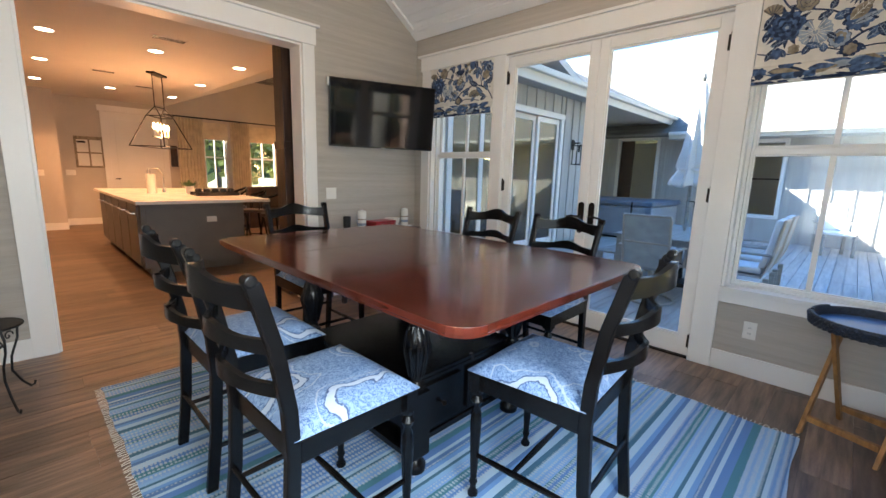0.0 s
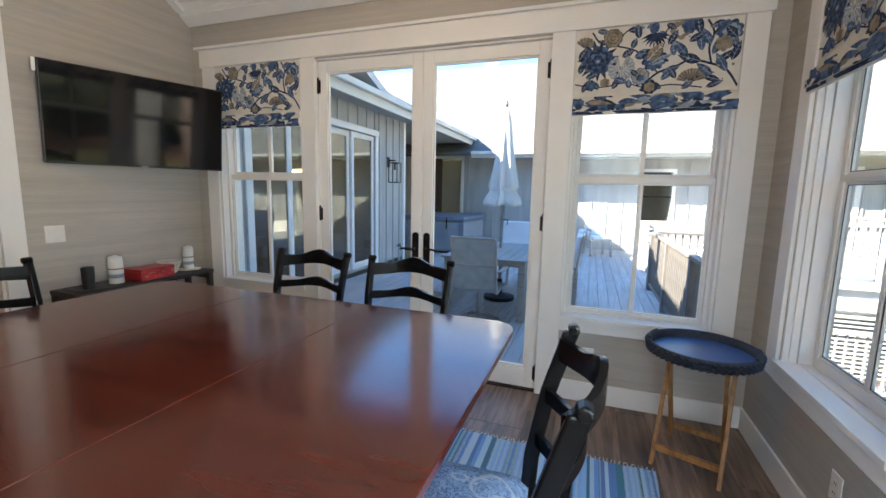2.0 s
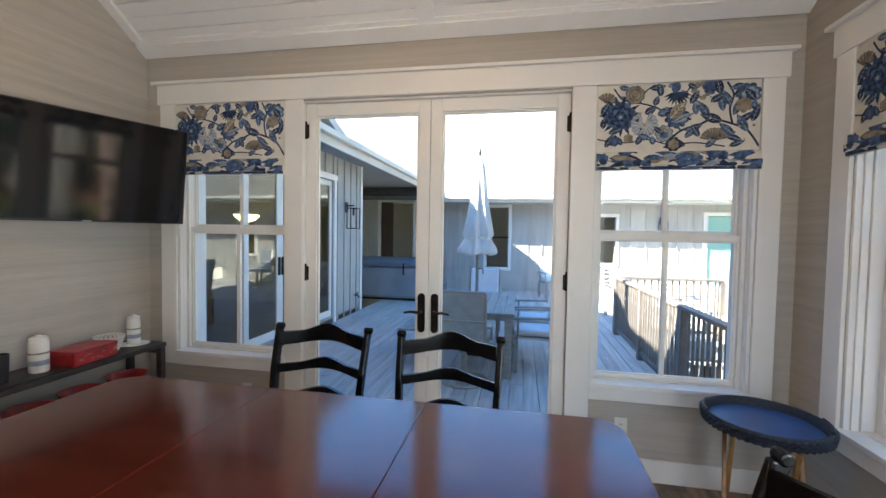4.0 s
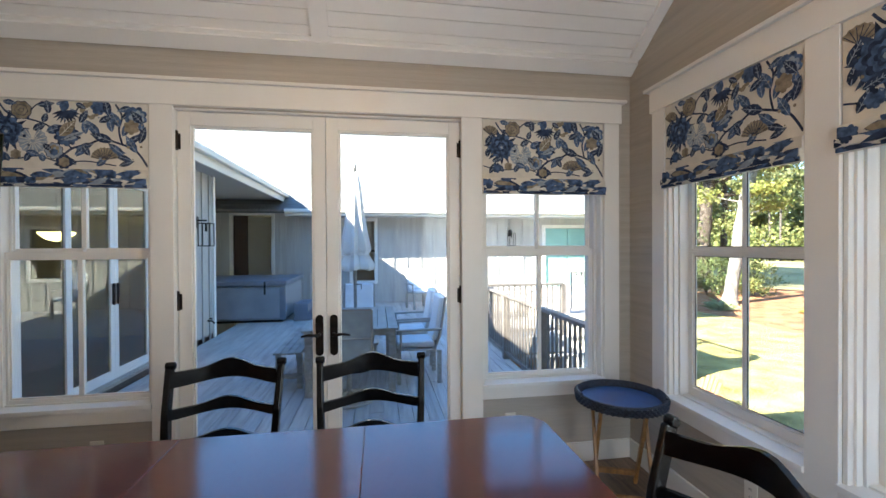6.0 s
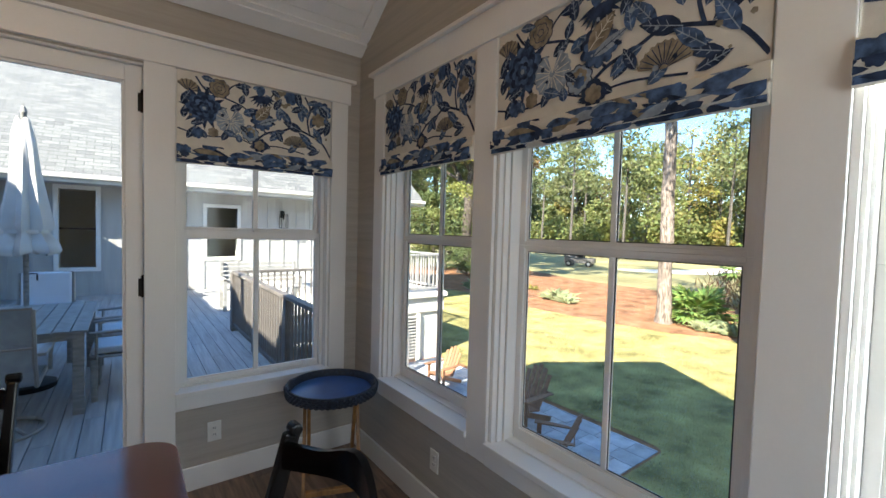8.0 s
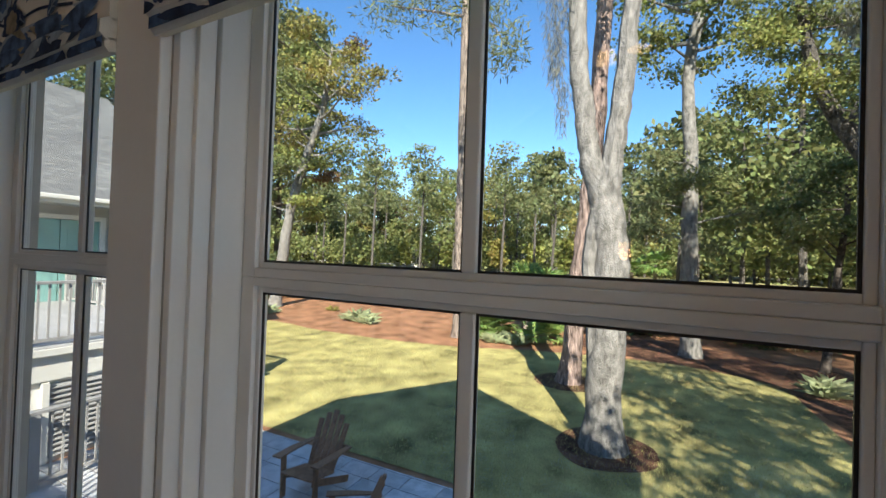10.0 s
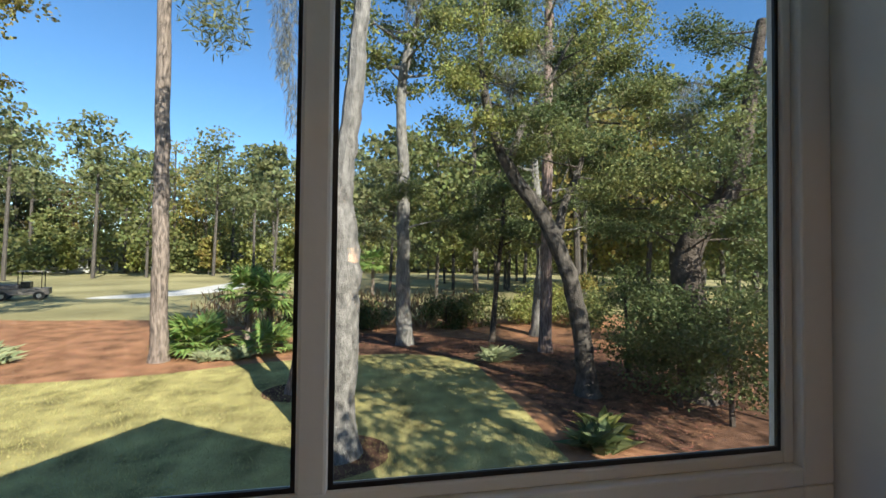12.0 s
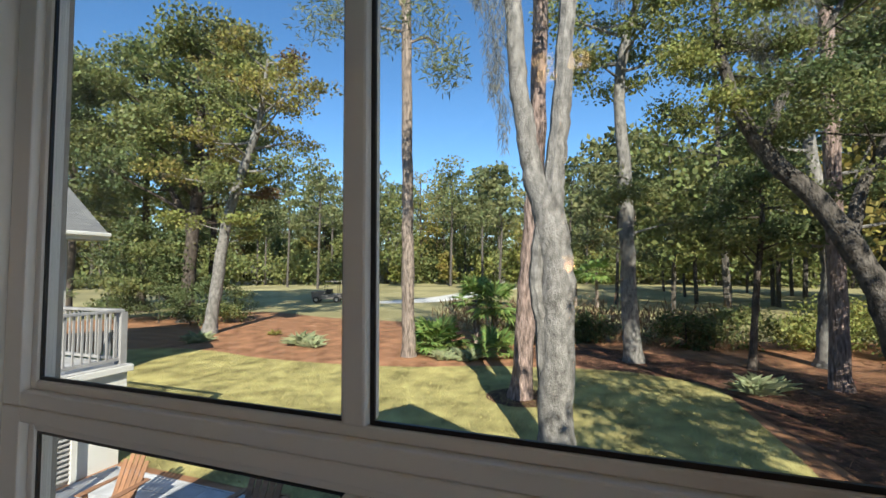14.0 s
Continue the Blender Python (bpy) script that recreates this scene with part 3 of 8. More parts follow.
def window(side, u, at, w):
    """A double-hung window, its middle at (u, at); two tall panes to a sash."""
    global win_count
    win_count += 1
    base = Matrix.Translation((u, at, 0) if side in "ns" else (at, u, 0)) @ TURN[side]
    root = tagged(new(f"window_{win_count}"), "white double-hung window, two panes to each sash", "", "", "structure")
    root.matrix_basis = base
    h = w / 2
    out = 0.165 if side == "e" else 0.198
    m = Mesh()
    for s in (-1, 1):
        a, b = sorted((s * h, s * (h - 0.018)))
        m.box(a, b, 0.001, out + 0.002, Z0, Z1)
        a, b = sorted((s * (h - 0.018), s * (h - 0.040)))
        m.box(a, b, 0.062, out, Z0 + 0.001, Z1 - 0.018)
        a, b = sorted((s * (h - 0.018), s * (h - 0.030 if side == "e" else h - 0.020)))
        m.box(a, b, 0.028, 0.060, Z0 + 0.001, Z1 - 0.018)
    m.box(-h + 0.0185, h - 0.0185, 0.001, 0.2, Z1 - 0.018, Z1)
    m.box(-h + 0.0185, h - 0.0185, 0.071, 0.22, Z0 - 0.02, Z0 + 0.012)
    part("window_frame", m, M["white"], root, bevel=0.002)
    g = h - 0.075 if side == "e" else h - 0.056
    flush = side == "e"
    rows = (("lower_sash", 0.121, 0.155, Z0 + 0.013, 1.5285, 0.052, 0.0175), ("upper_sash", 0.121, 0.155, 1.529, Z1 - 0.02, 0.017, 0.05)) if flush else (("lower_sash", 0.082, 0.116, Z0 + 0.013, 1.545, 0.024, 0.038), ("upper_sash", 0.121, 0.156, 1.5, Z1 - 0.02, 0.057, 0.05))
    for nm, y0, y1, za, zb, rb, rt in rows:
        m = Mesh()
        e = h - 0.041
        m.box(-e, -g, y0, y1, za, zb).box(g, e, y0, y1, za, zb).box(-g, g, y0, y1, za, za + rb).box(-g, g, y0, y1, zb - rt, zb)
        bead = 0.011
        for s in (-1, 1):
            a, b = sorted((s * g, s * (g - bead)))
            m.box(a, b, y0 + 0.009, y1 - 0.009, za + rb, zb - rt)
        m.box(-g + bead, g - bead, y0 + 0.009, y1 - 0.009, za + rb, za + rb + bead).box(-g + bead, g - bead, y0 + 0.009, y1 - 0.009, zb - rt - bead, zb - rt)
        sash = part(nm, m, M["white"], root, bevel=0.002)
        mw = 0.0115 if flush else 0.015
        part("muntin", Mesh().box(-mw, mw, y0 + 0.004, y1 - 0.004, za + rb + bead, zb - rt - bead), M["white"], sash, bevel=0.003)
        ym = (y0 + y1) / 2
        for a, b in ((-g + 0.002, -mw - 0.0001), (mw + 0.0001, g - 0.002)):
            if flush:
                c, d, e2, f2 = a + (0.0095 if a < -0.1 else 0), b - (0.0095 if b > 0.1 else 0), za + rb + bead, zb - rt - bead
                gk = Mesh().box(c, c + 0.004, ym - 0.005, ym - 0.0022, e2, f2).box(d - 0.004, d, ym - 0.005, ym - 0.0022, e2, f2).box(c + 0.004, d - 0.004, ym - 0.005, ym - 0.0022, e2, e2 + 0.004).box(c + 0.004, d - 0.004, ym - 0.005, ym - 0.0022, f2 - 0.004, f2)
                part("gasket", gk, M["plastic"], sash, "thin black rubber gasket")
            p = part("pane", Mesh().box(a, b, ym - 0.002, ym + 0.002, za + rb, zb - rt), M["glass"], sash)
            p.visible_shadow = False
    if not flush:
        part("sash_lock", Mesh().box(-0.02, 0.02, 0.084, 0.112, 1.545, 1.56).box(-0.008, 0.03, 0.09, 0.1, 1.56, 1.568), M["plate"], root, bevel=0.002)
    return root


for a, b in N_WIN:
    window("n", (a + b) / 2, 0, b - a)
for a, b in E_WIN:
    window("e", (a + b) / 2, 0, b - a)
for a, b in S_WIN:
    window("s", (a + b) / 2, -DEPTH, b - a)
    skylight((a + b) / 2, -DEPTH - 0.24, (Z0 + Z1) / 2, b - a - 0.1, Z1 - Z0 - 0.1, 4, 90, 0, 0)
# added fill lamp in the third east window, whose opening stays out of view
a, b = E_WIN[2]
skylight(0.24, (a + b) / 2, (Z0 + Z1) / 2, Z1 - Z0 - 0.1, b - a - 0.1, 15, 0, 90, 0)


def french_door(name, x0, x1, hinge):
    """One glazed leaf; hinge is the side, -1 or 1, on which it hangs."""
    root = tagged(new(name), "white full-glass french door with dark hinges", "", "", "structure")
    root.location = (0, 0.03, 0)
    y0, y1, zb, zt = 0.0, 0.045, 0.012, 2.432
    st = 0.079
    m = Mesh()
    m.box(x0, x0 + st, y0, y1, zb, zt).box(x1 - st, x1, y0, y1, zb, zt).box(x0 + st, x1 - st, y0, y1, zb, 0.16).box(x0 + st, x1 - st, y0, y1, 2.345, zt)
    for a, b in ((x0 + st, x0 + st + 0.014), (x1 - st - 0.014, x1 - st)):
        m.box(a, b, y0 + 0.01, y1 - 0.01, 0.16, 2.345)
    m.box(x0 + st + 0.014, x1 - st - 0.014, y0 + 0.01, y1 - 0.01, 0.16, 0.174).box(x0 + st + 0.014, x1 - st - 0.014, y0 + 0.01, y1 - 0.01, 2.331, 2.345)
    part("door_frame", m, M["white"], root, bevel=0.003)
    p = part("pane", Mesh().box(x0 + st + 0.002, x1 - st - 0.002, 0.02, 0.024, 0.161, 2.344), M["glass"], root)
    p.visible_shadow = False
    hx = x0 if hinge < 0 else x1
    for z in (0.13, 1.225, 2.24):
        m = Mesh().lathe([(0.009, z - 0.055), (0.009, z + 0.055)], hx, -0.006, 10).lathe([(0.006, z + 0.055), (0.011, z + 0.06), (0.004, z + 0.07)], hx, -0.006, 10)
        m.box(hx - 0.022, hx + 0.022, -0.003, 0.0, z - 0.05, z + 0.05)
        part("hinge", m, M["bronze"], root)
    mx = x1 - 0.045 if hinge < 0 else x0 + 0.045
    s = -1 if hinge < 0 else 1
    plate = Mesh()
    k = 20
    plate.prism([(mx + 0.026 * math.cos(2 * math.pi * i / k), 0.98 + (0.11 if math.sin(2 * math.pi * i / k) > 0 else -0.11) + 0.026 * math.sin(2 * math.pi * i / k)) for i in range(k)], -0.012, 0.0, "y")
    hd = part("backplate", plate, M["bronze"], root, "dark bronze handle plate", bevel=0.002)
    lv = Mesh().tube([(mx, -0.01, 0.99), (mx, -0.05, 0.99), (mx + s * 0.02, -0.06, 0.99), (mx + s * 0.06, -0.06, 0.995), (mx + s * 0.11, -0.055, 0.985)], [0.011, 0.011, 0.011, 0.009, 0.007], 8)
    part("lever", lv, M["bronze"], hd, "curved dark bronze lever", smooth=True)
    return root


mid = (DOOR[0] + DOOR[1]) / 2
french_door("door_1", DOOR[0] + 0.022, mid - 0.0015, -1)
french_door("door_2", mid + 0.0015, DOOR[1] - 0.022, 1)
trim("trim", [(DOOR[0], DOOR[0] + 0.019, 0.001, 0.2, 0, 2.445), (DOOR[1] - 0.019, DOOR[1], 0.001, 0.2, 0, 2.445), (DOOR[0] + 0.0195, DOOR[1] - 0.0195, 0.001, 0.2, 2.434, 2.445)])
setting("threshold", Mesh().box(DOOR[0] + 0.02, DOOR[1] - 0.02, 0.0, 0.24, -0.011, 0.010), M["bronze"], "dark metal door threshold", 0.003)

# ---- the sunroom: furniture ----
def turned(m, x, y, z0, z1, r):
    """A turned leg with rings and a vase."""
    h = z1 - z0
    prof = [(0.55, 0.0), (0.8, 0.01), (0.85, 0.03), (0.5, 0.06), (0.45, 0.09), (0.7, 0.12), (0.5, 0.15), (0.62, 0.25), (0.78, 0.45), (0.88, 0.6), (0.8, 0.68), (0.5, 0.735), (0.72, 0.755), (0.95, 0.78), (0.72, 0.805), (0.55, 0.82), (0.9, 0.84), (0.9, 0.86)]
    m.lathe([(r * a, z0 + h * b) for a, b in prof], x, y, 14)
    m.box(x - r * 0.95, x + r * 0.95, y - r * 0.95, y + r * 0.95, z0 + h * 0.86, z1)


def chair(at, label, group="chairs round the table"):
    """Counter-height ladder-back chair; it faces +y."""
    root = thing("dining_chair", label, "chair", group, at)
    hw, fr, bk, st = 0.24, 0.235, -0.225, 0.55
    for s in (-1, 1):
        m = Mesh()
        turned(m, s * (hw - 0.02), fr - 0.03, 0.0, st, 0.026)
        part("front_leg", m, M["black"], root, smooth=True)
        pts = [(s * (hw - 0.03), bk - 0.045, 0.0), (s * (hw - 0.03), bk - 0.015, 0.25), (s * (hw - 0.03), bk, 0.5), (s * (hw - 0.026), bk - 0.008, 0.65), (s * (hw - 0.016), bk - 0.045, 0.85), (s * (hw - 0.008), bk - 0.10, 1.035)]
        m = Mesh().strip(pts, (0.031, 0, 0), (0, 0.044, 0), [0.9, 1, 1.1, 1.05, 0.95, 0.85])
        m.tube([(s * (hw - 0.008) - 0.02, bk - 0.106, 1.04), (s * (hw - 0.008) + 0.02, bk - 0.106, 1.04)], 0.017, 10)
        part("back_post", m, M["black"], root, bevel=0.006)
    def rail(z, ht, crown, back, name):
        m = Mesh()
        k = 14
        rows = []
        n = len(m.v)
        for i in range(k + 1):
            f = i / k
            x = (f - 0.5) * 2 * (hw - 0.026)
            dip = -0.085 * math.sin(math.pi * f)
            c = crown * (0.5 - 0.5 * math.cos(2 * math.pi * min(1, max(0, (f - 0.18) / 0.64))))
            lo = z - ht * 0.5 + crown * 0.45 * (0.5 - 0.5 * math.cos(2 * math.pi * f))
            hi = z + ht * 0.5 + c
            yb = back + dip
            m.v += [(x, yb, lo), (x, yb + 0.018, lo), (x, yb + 0.018, hi), (x, yb, hi)]
        for i in range(k):
            for j in range(4):
                a, b = n + 4 * i + j, n + 4 * i + (j + 1) % 4
                m.f.append((a, b, b + 4, a + 4))
        m.f += [(n + 3, n + 2, n + 1, n), tuple(n + 4 * k + j for j in range(4))]
        part(name, m, M["black"], root, smooth=True)
    rail(0.985, 0.066, 0.036, bk - 0.085, "top_rail")
    rail(0.845, 0.042, 0.025, bk - 0.052, "back_slat")
    rail(0.71, 0.042, 0.022, bk - 0.025, "back_slat")
    m = Mesh()
    m.box(-hw + 0.015, hw - 0.015, fr - 0.045, fr - 0.022, 0.475, 0.55).box(-hw + 0.02, hw - 0.02, bk - 0.005, bk + 0.018, 0.475, 0.55)
    for s in (-1, 1):
        a, b = sorted((s * (hw - 0.035), s * (hw - 0.012)))
        m.box(a, b, bk + 0.018, fr - 0.045, 0.475, 0.55)
    part("seat_frame", m, M["black"], root, bevel=0.004)
    m = Mesh()
    k = 12
    n = len(m.v)
    for j in range(k + 1):
        for i in range(k + 1):
            u, v = i / k * 2 - 1, j / k * 2 - 1
            flare = 0.93 + 0.07 * (v + 1) / 2
            e = max(abs(u), abs(v))
            top = 0.605 - 0.05 * max(0, (e - 0.55) / 0.45) ** 2.2 + 0.006 * (1 - u * u) * (1 - v * v)
            m.v.append((u * hw * flare * 1.03, (v * 0.5) * (fr - bk) * 1.02 + (fr + bk) / 2, top))
    for j in range(k):
        for i in range(k):
            a = n + j * (k + 1) + i
            m.f.append((a, a + 1, a + k + 2, a + k + 1))
    ring = [n + i for i in range(k + 1)] + [n + j * (k + 1) + k for j in range(1, k + 1)] + [n + k * (k + 1) + i for i in range(k - 1, -1, -1)] + [n + j * (k + 1) for j in range(k - 1, 0, -1)]
    low = len(m.v)
    m.v += [(m.v[i][0] * 0.985, m.v[i][1] * 0.985, 0.551) for i in ring]
    for i in range(len(ring)):
        j = (i + 1) % len(ring)
        m.f.append((ring[i], low + i, low + j, ring[j]))
    m.f.append(tuple(range(low, low + len(ring))))
    part("seat_cushion", m, M["cloth"], root, "blue and white paisley seat pad", smooth=True)
    for s in (-1, 1):
        part("stretcher", Mesh().tube([(s * (hw - 0.025), bk - 0.02, 0.19), (s * (hw - 0.022), 0, 0.19), (s * (hw - 0.02), fr - 0.03, 0.19)], [0.009, 0.013, 0.009], 8), M["black"], root, smooth=True)
    part("stretcher", Mesh().tube([(-hw + 0.03, 0.03, 0.19), (0, 0.03, 0.19), (hw - 0.03, 0.03, 0.19)], [0.009, 0.013, 0.009], 8), M["black"], root, smooth=True)
    part("stretcher", Mesh().tube([(-hw + 0.03, bk - 0.025, 0.25), (hw - 0.03, bk - 0.025, 0.25)], 0.010, 8), M["black"], root, smooth=True)
    return root


CL = "black ladder-back chair with blue paisley seat"
first = chair(pose(-2.515, -1.185, 0.012, 0, 0, 180), CL + " by the doors")
copy_thing(first, pose(-1.88, -1.20, 0.012, 0, 0, 180))
south_c = copy_thing(first, pose(-1.79, -2.725, 0.012, 0, 0, 1))
south_c["label"] = CL + " beside the table"
copy_thing(south_c, pose(-2.455, -2.715, 0.012, 0, 0, 0))
side_c = copy_thing(first, pose(-1.306, -1.988, 0.012, 0, 0, 94.4))
side_c["label"] = CL + " at table end"
copy_thing(side_c, pose(-3.24, -1.93, 0.012, 0, 0, -90))

# table
TX0, TX1, TY0, TY1, TOP = -3.205, -1.225, -2.625, -1.268, 0.905
tb = thing("dining_table", "large mahogany counter-height table on a black turned base", "table", "", pose(0, 0, 0))


def slab(x0, x1, left_round, right_round, z0, z1, inset):
    y0, y1, r = TY0 + inset, TY1 - inset, 0.10
    x0, x1 = x0 + (inset if left_round else 0), x1 - (inset if right_round else 0)
    pts = []
    def corner(cx, cy, a0):
        for i in range(7):
            a = radians(a0 + 90 * i / 6)
            pts.append((cx + r * math.cos(a), cy + r * math.sin(a)))
    if right_round:
        corner(x1 - r, y0 + r, -90)
        corner(x1 - r, y1 - r, 0)
    else:
        pts.extend([(x1, y0), (x1, y1)])
    if left_round:
        corner(x0 + r, y1 - r, 90)
        corner(x0 + r, y0 + r, 180)
    else:
        pts.extend([(x0, y1), (x0, y0)])
    return pts, z0, z1


for x0, x1, l, r in ((TX0, -2.5303, True, False), (-2.5297, -1.9003, False, False), (-1.8997, TX1, False, True)):
    m = Mesh()
    m.prism(*slab(x0, x1, l, r, TOP - 0.026, TOP, 0.0))
    m.prism(*slab(x0, x1, l, r, TOP - 0.045, TOP - 0.0265, 0.018))
    part("tabletop" if l or r else "table_leaf", m, M["table"], tb, "glossy red-brown mahogany top", bevel=0.0025)
m = Mesh().box(-2.78, -1.65, -2.36, -2.335, 0.74, TOP - 0.046).box(-2.78, -1.65, -1.56, -1.535, 0.74, TOP - 0.046)
m.box(-2.78, -2.755, -2.335, -1.56, 0.74, TOP - 0.046).box(-1.675, -1.65, -2.335, -1.56, 0.74, TOP - 0.046)
part("apron", m, M["black"], tb, bevel=0.004)
for x in (-2.66, -1.77):
    for y in (-2.30, -1.59):
        m = Mesh()
        m.lathe([(0.03, 0.012), (0.048, 0.02), (0.05, 0.05), (0.03, 0.075), (0.026, 0.085), (0.042, 0.10)], x, y, 16)
        m.box(x - 0.045, x + 0.045, y - 0.045, y + 0.045, 0.10, 0.40)
        m.lathe([(0.03, 0.40), (0.046, 0.42), (0.03, 0.44), (0.026, 0.46), (0.05, 0.54), (0.058, 0.60), (0.05, 0.66), (0.03, 0.70), (0.046, 0.715), (0.03, 0.73), (0.046, 0.75), (0.046, TOP - 0.05)], x, y, 16)
        leg = part("leg", m, M["black"], tb, "fluted black turned leg", smooth=True)
        for i in range(10):
            a = 2 * math.pi * i / 10
            part("flute", Mesh().tube([(x + 0.032 * math.cos(a), y + 0.032 * math.sin(a), 0.47), (x + 0.056 * math.cos(a), y + 0.056 * math.sin(a), 0.60), (x + 0.034 * math.cos(a), y + 0.034 * math.sin(a), 0.695)], [0.005, 0.011, 0.005], 6), M["black"], leg, smooth=True)
part("base_cabinet", Mesh().box(-2.615, -1.815, -2.28, -1.61, 0.12, 0.40), M["black"], tb, bevel=0.005)
part("bottom_board", Mesh().box(-2.62, -1.81, -2.345, -1.545, 0.085, 0.118), M["black"], tb, bevel=0.005)
part("shelf_board", Mesh().box(-2.62, -1.81, -2.345, -1.545, 0.402, 0.425), M["black"], tb, bevel=0.005)
for y in (-2.11, -1.78):
    d = part("drawer", Mesh().box(-1.814, -1.80, y - 0.14, y + 0.14, 0.15, 0.37), M["black"], tb, bevel=0.004)
    part("knob", Mesh().tube([(-1.80, y, 0.26), (-1.785, y, 0.26), (-1.778, y, 0.26), (-1.77, y, 0.26)], [0.006, 0.006, 0.013, 0.009], 10), M["bronze"], d, smooth=True)
for y in (-2.281, -1.609):
    part("side_panel", Mesh().box(-2.56, -1.87, min(y, y + (0.012 if y > -2 else -0.012)), max(y, y + (0.012 if y > -2 else -0.012)), 0.15, 0.37), M["black"], tb, bevel=0.004)

# rug
rug = thing("area_rug", "flat woven rug in blue, teal and white stripes", "rug", "", pose(-2.07, -1.93, 0))
m = Mesh()
nx, ny = 40, 30
for j in range(ny + 1):
    for i in range(nx + 1):
        x, y = (i / nx - 0.5) * 3.0, (j / ny - 0.5) * 2.52
        m.v.append((x + 0.006 * math.sin(j * 0.9), y + 0.007 * math.sin(i * 0.8) + 0.004 * math.sin(i * 2.3), 0.010 + 0.0015 * math.sin(i * 0.7) * math.sin(j * 0.6)))
for j in range(ny):
    for i in range(nx):
        a = j * (nx + 1) + i
        m.f.append((a, a + 1, a + nx + 2, a + nx + 1))
n = len(m.v)
m.v += [(x, y, 0.001) for x, y, z in m.v[:n]]
m.f += [tuple(reversed([q + n for q in f])) for f in list(m.f)]
for i in range(nx):
    m.f += [(i, n + i, n + i + 1, i + 1)]
    a = ny * (nx + 1) + i
    m.f += [(a, a + 1, n + a + 1, n + a)]
for j in range(ny):
    a = j * (nx + 1)
    m.f += [(a, a + nx + 1, n + a + nx + 1, n + a)]
    a += nx
    m.f += [(a, n + a, n + a + nx + 1, a + nx + 1)]
part("weave", m, M["rug"], rug)
for s in (-1, 1):
    m = Mesh()
    rnd = random.Random(7)
    for i in range(150):
        x = (i / 149 - 0.5) * 2.98
        m.tube([(x, s * 1.255, 0.007), (x + rnd.uniform(-0.006, 0.006), s * 1.275, 0.004), (x + rnd.uniform(-0.012, 0.012), s * 1.292, 0.003)], 0.002, 4)
    part("fringe", m, M["cream"], rug, "short pale yarn fringe")

# wall-mounted television
tv = thing("television", "large black flat television on a swivel wall bracket", "television", "", pose(-4.12, -0.675, 1.885, 6.5, 0, 69.3))
part("casing", Mesh().box(-0.555, 0.555, -0.001, 0.04, -0.325, 0.325).box(-0.35, 0.35, 0.04, 0.07, -0.22, 0.12), M["plastic"], tv, bevel=0.006)
part("screen", Mesh().box(-0.545, 0.545, -0.004, -0.0012, -0.312, 0.317), M["screen"], tv, "dark glossy screen")
part("badge", Mesh().box(-0.022, 0.022, -0.0045, -0.0011, -0.322, -0.315), M["steel"], tv)
part("bracket", Mesh().box(-0.12, 0.12, 0.07, 0.085, -0.1, 0.1).box(-0.03, 0.03, 0.085, 0.24, -0.03, 0.03), M["iron"], tv, bevel=0.003)
part("sensor_box", Mesh().box(-0.575, -0.556, 0.0, 0.03, 0.24, 0.32), M["plate"], tv, bevel=0.003)

# console table below it
CX0, CX1, CY0, CY1, CZ = -4.37, -4.06, -1.22, -0.19, 0.715
con = thing("console_table", "narrow dark wood console table with a slatted shelf", "table", "", pose(0, 0, 0))
part("tabletop", Mesh().box(CX0, CX1, CY0, CY1, CZ - 0.03, CZ), M["darkwood"], con, bevel=0.004)
part("apron", Mesh().box(CX0 + 0.02, CX1 - 0.02, CY0 + 0.02, CY0 + 0.04, CZ - 0.075, CZ - 0.031), M["darkwood"], con)
part("apron", Mesh().box(CX0 + 0.02, CX1 - 0.02, CY1 - 0.04, CY1 - 0.02, CZ - 0.075, CZ - 0.031), M["darkwood"], con)
for x in (CX0 + 0.005, CX1 - 0.045):
    for y in (CY0 + 0.005, CY1 - 0.045):
        part("leg", Mesh().box(x, x + 0.04, y, y + 0.04, 0.0, CZ - 0.031), M["darkwood"], con, bevel=0.003)
for i in range(6):
    x = CX0 + 0.01 + i * 0.052
    part("shelf_slat", Mesh().box(x, x + 0.03, CY0 + 0.046, CY1 - 0.046, 0.40, 0.42), M["darkwood"], con, bevel=0.002)
part("shelf_rail", Mesh().box(CX0 + 0.046, CX1 - 0.046, CY0 + 0.02, CY0 + 0.045, 0.385, 0.425), M["darkwood"], con)
part("shelf_rail", Mesh().box(CX0 + 0.046, CX1 - 0.046, CY1 - 0.045, CY1 - 0.02, 0.385, 0.425), M["darkwood"], con)


def switch(name, label, at, w, h, toggles):
    o = thing(name, label, "switch" if toggles else "outlet", "", at)
    part("cover_plate", Mesh().box(-w / 2, w / 2, -0.006, -0.0005, -h / 2, h / 2), M["plate"], o, bevel=0.002)
    if toggles:
        for i in range(toggles):
            x = (i - (toggles - 1) / 2) * 0.046
            part("rocker", Mesh().box(x - 0.016, x + 0.016, -0.010, -0.0062, -0.033, 0.033), M["plate"], o, bevel=0.002)
    else:
        for z in (-0.02, 0.02):
            sock = part("socket", Mesh().box(-0.016, 0.016, -0.008, -0.0062, z - 0.014, z + 0.014), M["plate"], o, bevel=0.003)
            part("slot", Mesh().box(-0.007, -0.004, -0.0086, -0.0079, z - 0.005, z + 0.006).box(0.004, 0.007, -0.0086, -0.0079, z - 0.005, z + 0.006), M["plastic"], sock)


